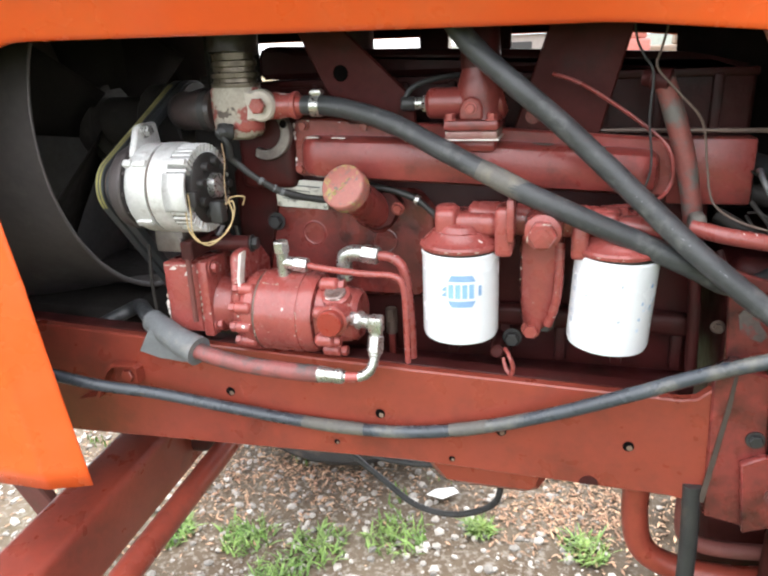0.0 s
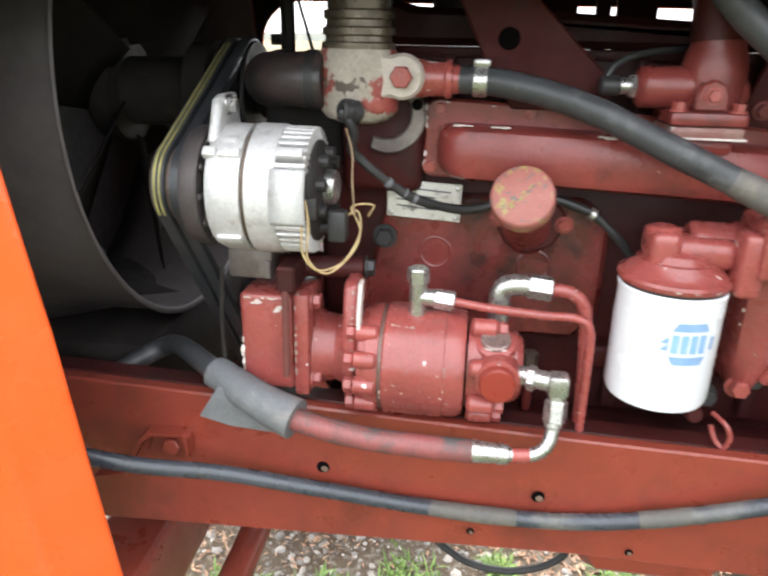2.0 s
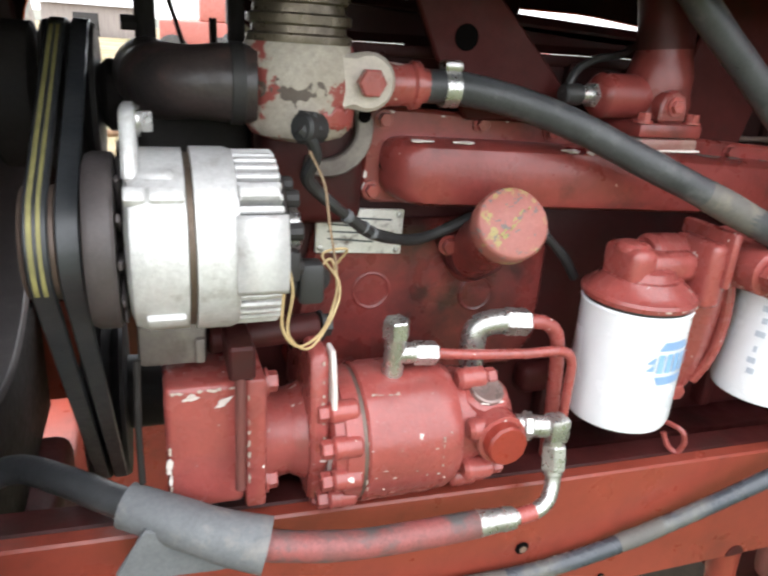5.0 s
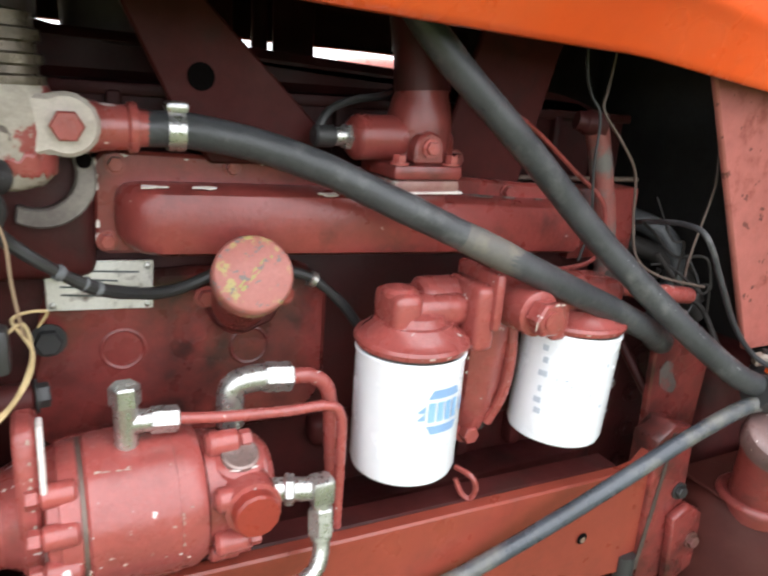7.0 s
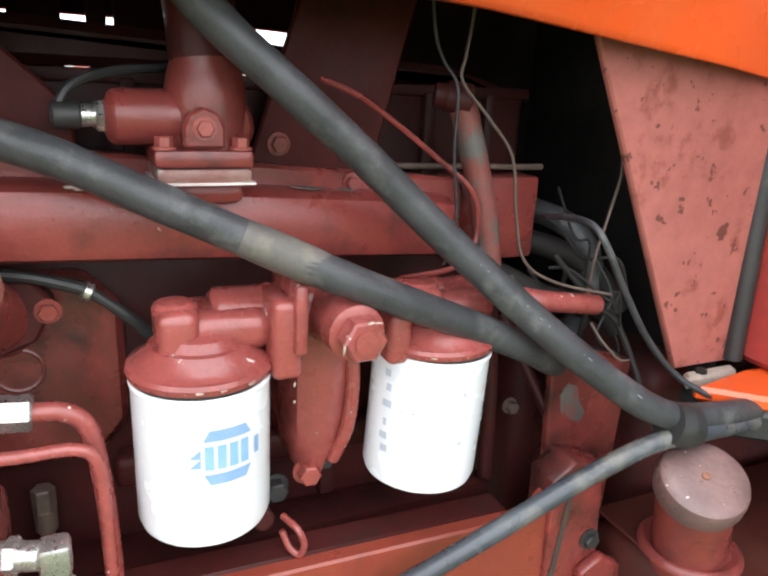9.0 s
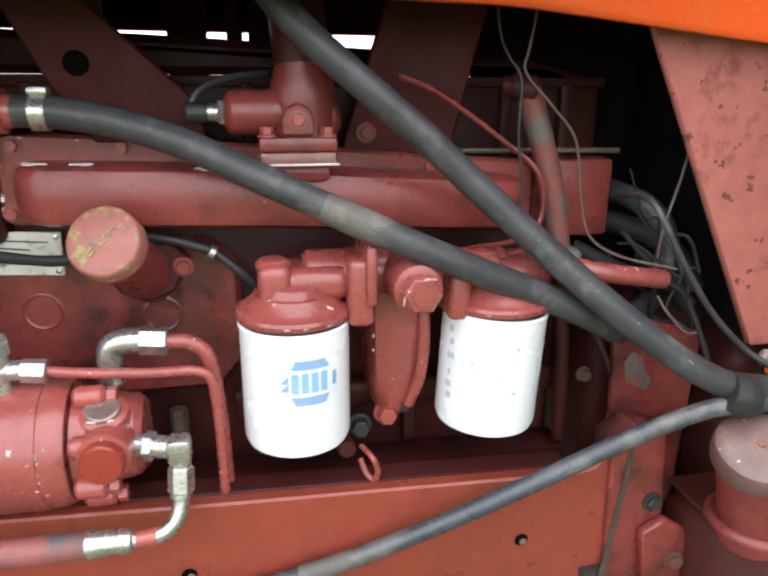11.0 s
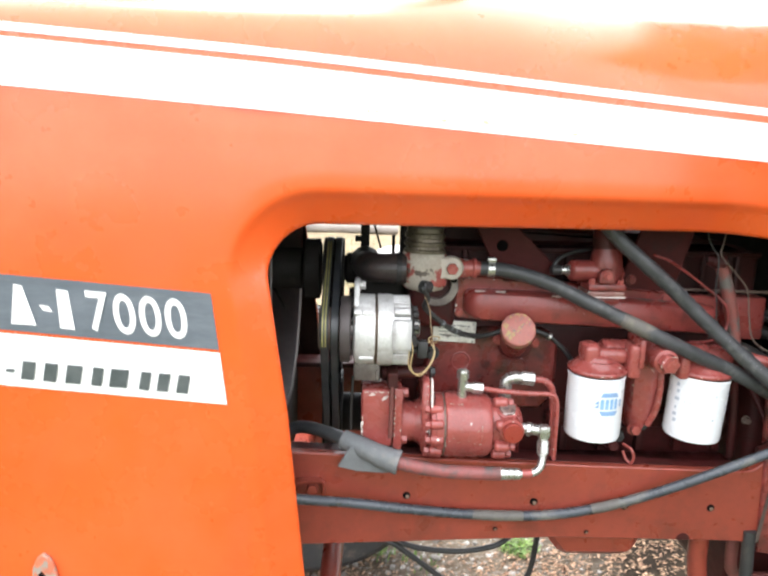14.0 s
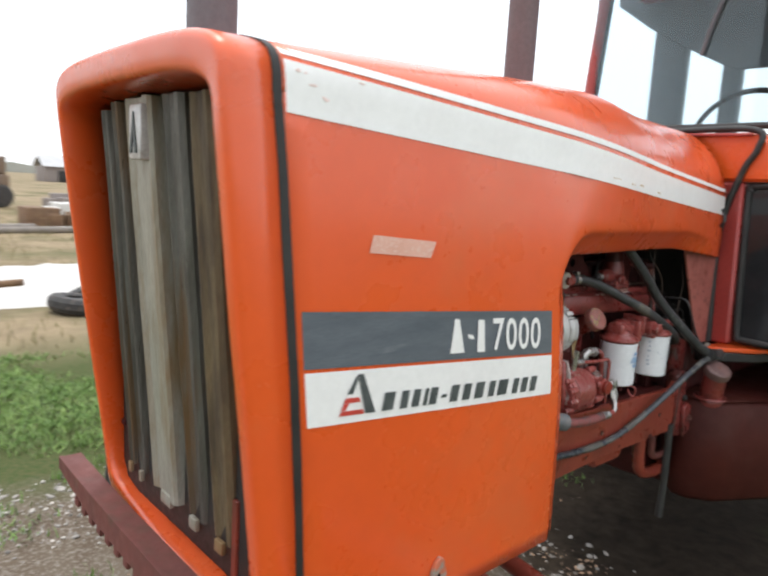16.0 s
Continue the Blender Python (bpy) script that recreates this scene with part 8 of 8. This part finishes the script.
def shed(x, y, w, d, h, name="farm_shed"):
    s = thing(name, (x, y, 0), "low grey weathered farm shed beyond the field", "shed", "far sheds")
    bm = bm_new()
    box(bm, (x, y, 0), (x + w, y + d, h), 0.02)
    part("wall", bm, SHED, s)
    bm = bm_new()
    slab(bm, [(y - 0.4, h), (y + d / 2, h + d * 0.3), (y + d + 0.4, h), (y + d / 2, h + d * 0.3 + 0.12)], x - 0.3, x + w + 0.3, "x", 0)
    part("roof", bm, ROOF, s)
    bm = bm_new()
    box(bm, (x + w * 0.3, y - 0.06, 0), (x + w * 0.55, y - 0.005, h * 0.75), 0.01)
    part("door", bm, BLACK, s)


shed(-7.6, 60, 7.4, 6, 2.3)
shed(21, 85, 5, 4, 1.8)

RUSTY = surface("rusty_implement", (0.2, 0.11, 0.06), (0.13, 0.08, 0.05), 0.8, scale=6, dirt=(0.3, 0.2, 0.1), bump=0.3)
TARP = surface("pale_tarp", (0.6, 0.58, 0.55), (0.5, 0.48, 0.45), 0.7, scale=3, bump=0.2, bump_scale=15)
YELLOW = surface("dark_machine", (0.14, 0.11, 0.09), (0.2, 0.13, 0.08), 0.6, scale=3, dirt=(0.2, 0.12, 0.05), bump=0.1)
disc = thing("disc_harrow", (-1.1, 4.6, 0), "rusty brown disc harrow lying in the grass", "implement")
bm = bm_new()
for x, y in ((-0.92, 4.3), (-1.18, 4.45), (-1.42, 4.6)):
    lathe(bm, (x, y, 0.24), (0.75, -0.6, 0.15), [(0, 0.02), (0.012, 0.17), (0.018, 0.175), (0.035, 0.02)], 24)
    part("disc", bm, RUSTY, disc)
    bm = bm_new()
rod(bm, (-1.9, 4.95, 0.3), (-0.85, 4.22, 0.22), 0.03, 10)
part("shaft", bm, RUSTY, disc)
bm = bm_new()
rod(bm, (-2.4, 6.0, 0.2), (0.3, 6.25, 0.28), 0.035, 10)
box(bm, (-1.35, 4.5, 0.3), (-1.28, 6.1, 0.36), 0.01)
rod(bm, (-1.25, 4.5, 0.3), (-1.3, 4.55, 0.62), 0.03, 10)
part("frame", bm, RUSTY, disc)
rl = random.Random(12)
for k in range(5):
    x, y = rl.uniform(-1.5, 5), rl.uniform(11, 18)
    lg = thing("log", (x, y, 0.1), "dark weathered log lying in dry grass", "log", "logs in the field")
    bm = bm_new()
    rod(bm, (x - 1, y, 0.06), (x + 1.2, y + rl.uniform(-0.6, 0.6), 0.08), 0.075, 14, 0.02)
    part("trunk", bm, BARK, lg)
tarp = thing("tarpaulin_pile", (1.0, 7.9, 0), "pale grey tarpaulin over a low pile", "pile")
bm = bm_new()
g = []
for i in range(13):
    row = []
    for j in range(9):
        u, v = i / 12, j / 8
        q = math.sin(math.pi * u) ** 0.6 * math.sin(math.pi * v) ** 0.6
        row.append(bm.verts.new((-0.3 + 2.0 * u + 0.6 * v, 6.3 + 3.2 * v, 0.16 * q + 0.05 * noise.noise(Vector((u * 6, v * 6, 1))) * q - 0.01)))
    g.append(row)
for a, c in zip(g, g[1:]):
    for j in range(8):
        bm.faces.new((a[j], a[j + 1], c[j + 1], c[j]))
part("sheet", bm, TARP, tarp)
for x, y, mat_, nm, lb, s in ((3.4, 25, YELLOW, "parked_machine", "dark weathered farm machine parked in the field", 1.0), (1.4, 22, FADED_RED, "parked_machine", "faded red farm machine parked in the field", 1.2), (2.2, 4.2, FADED_RED, "red_implement", "faded red implement standing beyond the tractor", 0.8)):
    pm = thing(nm, (x, y, 0), lb, "machine")
    bm = bm_new()
    box(bm, (x - 0.9 * s, y, 0.55 * s), (x + 0.9 * s, y + 0.9 * s, 1.15 * s), 0.08, 3)
    part("body", bm, mat_, pm)
    bm = bm_new()
    box(bm, (x + 0.1 * s, y + 0.05, 1.15 * s), (x + 0.8 * s, y + 0.85 * s, 1.75 * s), 0.06, 3)
    part("cabin", bm, mat_, pm)
    for dx in (-0.6, 0.6):
        bm = bm_new()
        lathe(bm, (x + dx * s, y - 0.12 * s, 0.4 * s), (0, 1, 0), [(0, 0.2 * s), (0.02, 0.36 * s), (0.06, 0.4 * s), (0.2 * s, 0.4 * s), (0.24 * s, 0.3 * s)], 24)
        part("wheel", bm, TYRE, pm)
hills = thing("far_tree_line", (20, 300, 0), "low line of far trees on the horizon, tinted pale for haze", "backdrop", kind="structure")
# Distance haze is mixed into this pale grey-green.
FARGREEN = surface("haze_tinted_trees", (0.3, 0.33, 0.3), (0.38, 0.38, 0.34), 0.9, scale=0.05, bump=0)
bm = bm_new()
prev = None
for k in range(121):
    x = -300 + 6 * k
    h = 3 + 2.2 * noise.noise(Vector((x * 0.02, 0, 3))) + 1.2 * noise.noise(Vector((x * 0.12, 0, 7)))
    cur = (bm.verts.new((x, 250, -1)), bm.verts.new((x, 250, h)), bm.verts.new((x, 262, h * 0.8)), bm.verts.new((x, 262, -1)))
    if prev:
        for a in range(3):
            bm.faces.new((prev[a], prev[a + 1], cur[a + 1], cur[a]))
    prev = cur
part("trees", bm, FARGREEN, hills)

for x, y, z, tilt in ((0.75, 5.95, 0.06, 8), (0.95, 6.15, 0.1, -20)):
    old = thing("old_tyre", (x, y, 0), "old black tyre lying flat in the dry grass", "tyre", "scrap tyres")
    bm = bm_new()
    lathe(bm, (x, y, z - 0.06), (math.sin(radians(tilt)), 0, math.cos(radians(tilt))), [(0.02, 0.17), (0.0, 0.22), (0.01, 0.29), (0.05, 0.32), (0.11, 0.32), (0.15, 0.29), (0.16, 0.22), (0.14, 0.17), (0.02, 0.17)], 32, False)
    part("carcass", bm, TYRE, old)
scrap = thing("paper_scrap", (0.13, 0.84, 0.02), "small white paper scrap lying on the gravel", "litter")
bm = bm_new()
slab(bm, [(0.1, 0.82), (0.15, 0.81), (0.19, 0.85), (0.17, 0.87), (0.12, 0.85)], 0.022, 0.024, "z", 0)
part("paper", bm, DECAL_WHITE, scrap)
for k, (x, y, w, h, mat_) in enumerate(((2.6, 16, 1.6, 0.5, RUSTY), (5.2, 24, 2.6, 0.9, SHED), (4.2, 20, 1.2, 0.55, TARP), (8.0, 30, 3.0, 1.1, RUSTY))):
    jk = thing("scrap_pile", (x, y, 0), "weathered scrap pile in the dry field" , "scrap", "field scrap")
    rj = random.Random(k)
    for q in range(7):
        bm = bm_new()
        a = rj.uniform(0, w * 0.8)
        box(bm, (x + a, y + rj.uniform(0, 0.6), 0), (x + a + w * rj.uniform(0.1, 0.4), y + 0.6 + rj.uniform(0.1, 0.6), h * rj.uniform(0.3, 1.0)), 0.03)
        part("scrap", bm, mat_, jk)
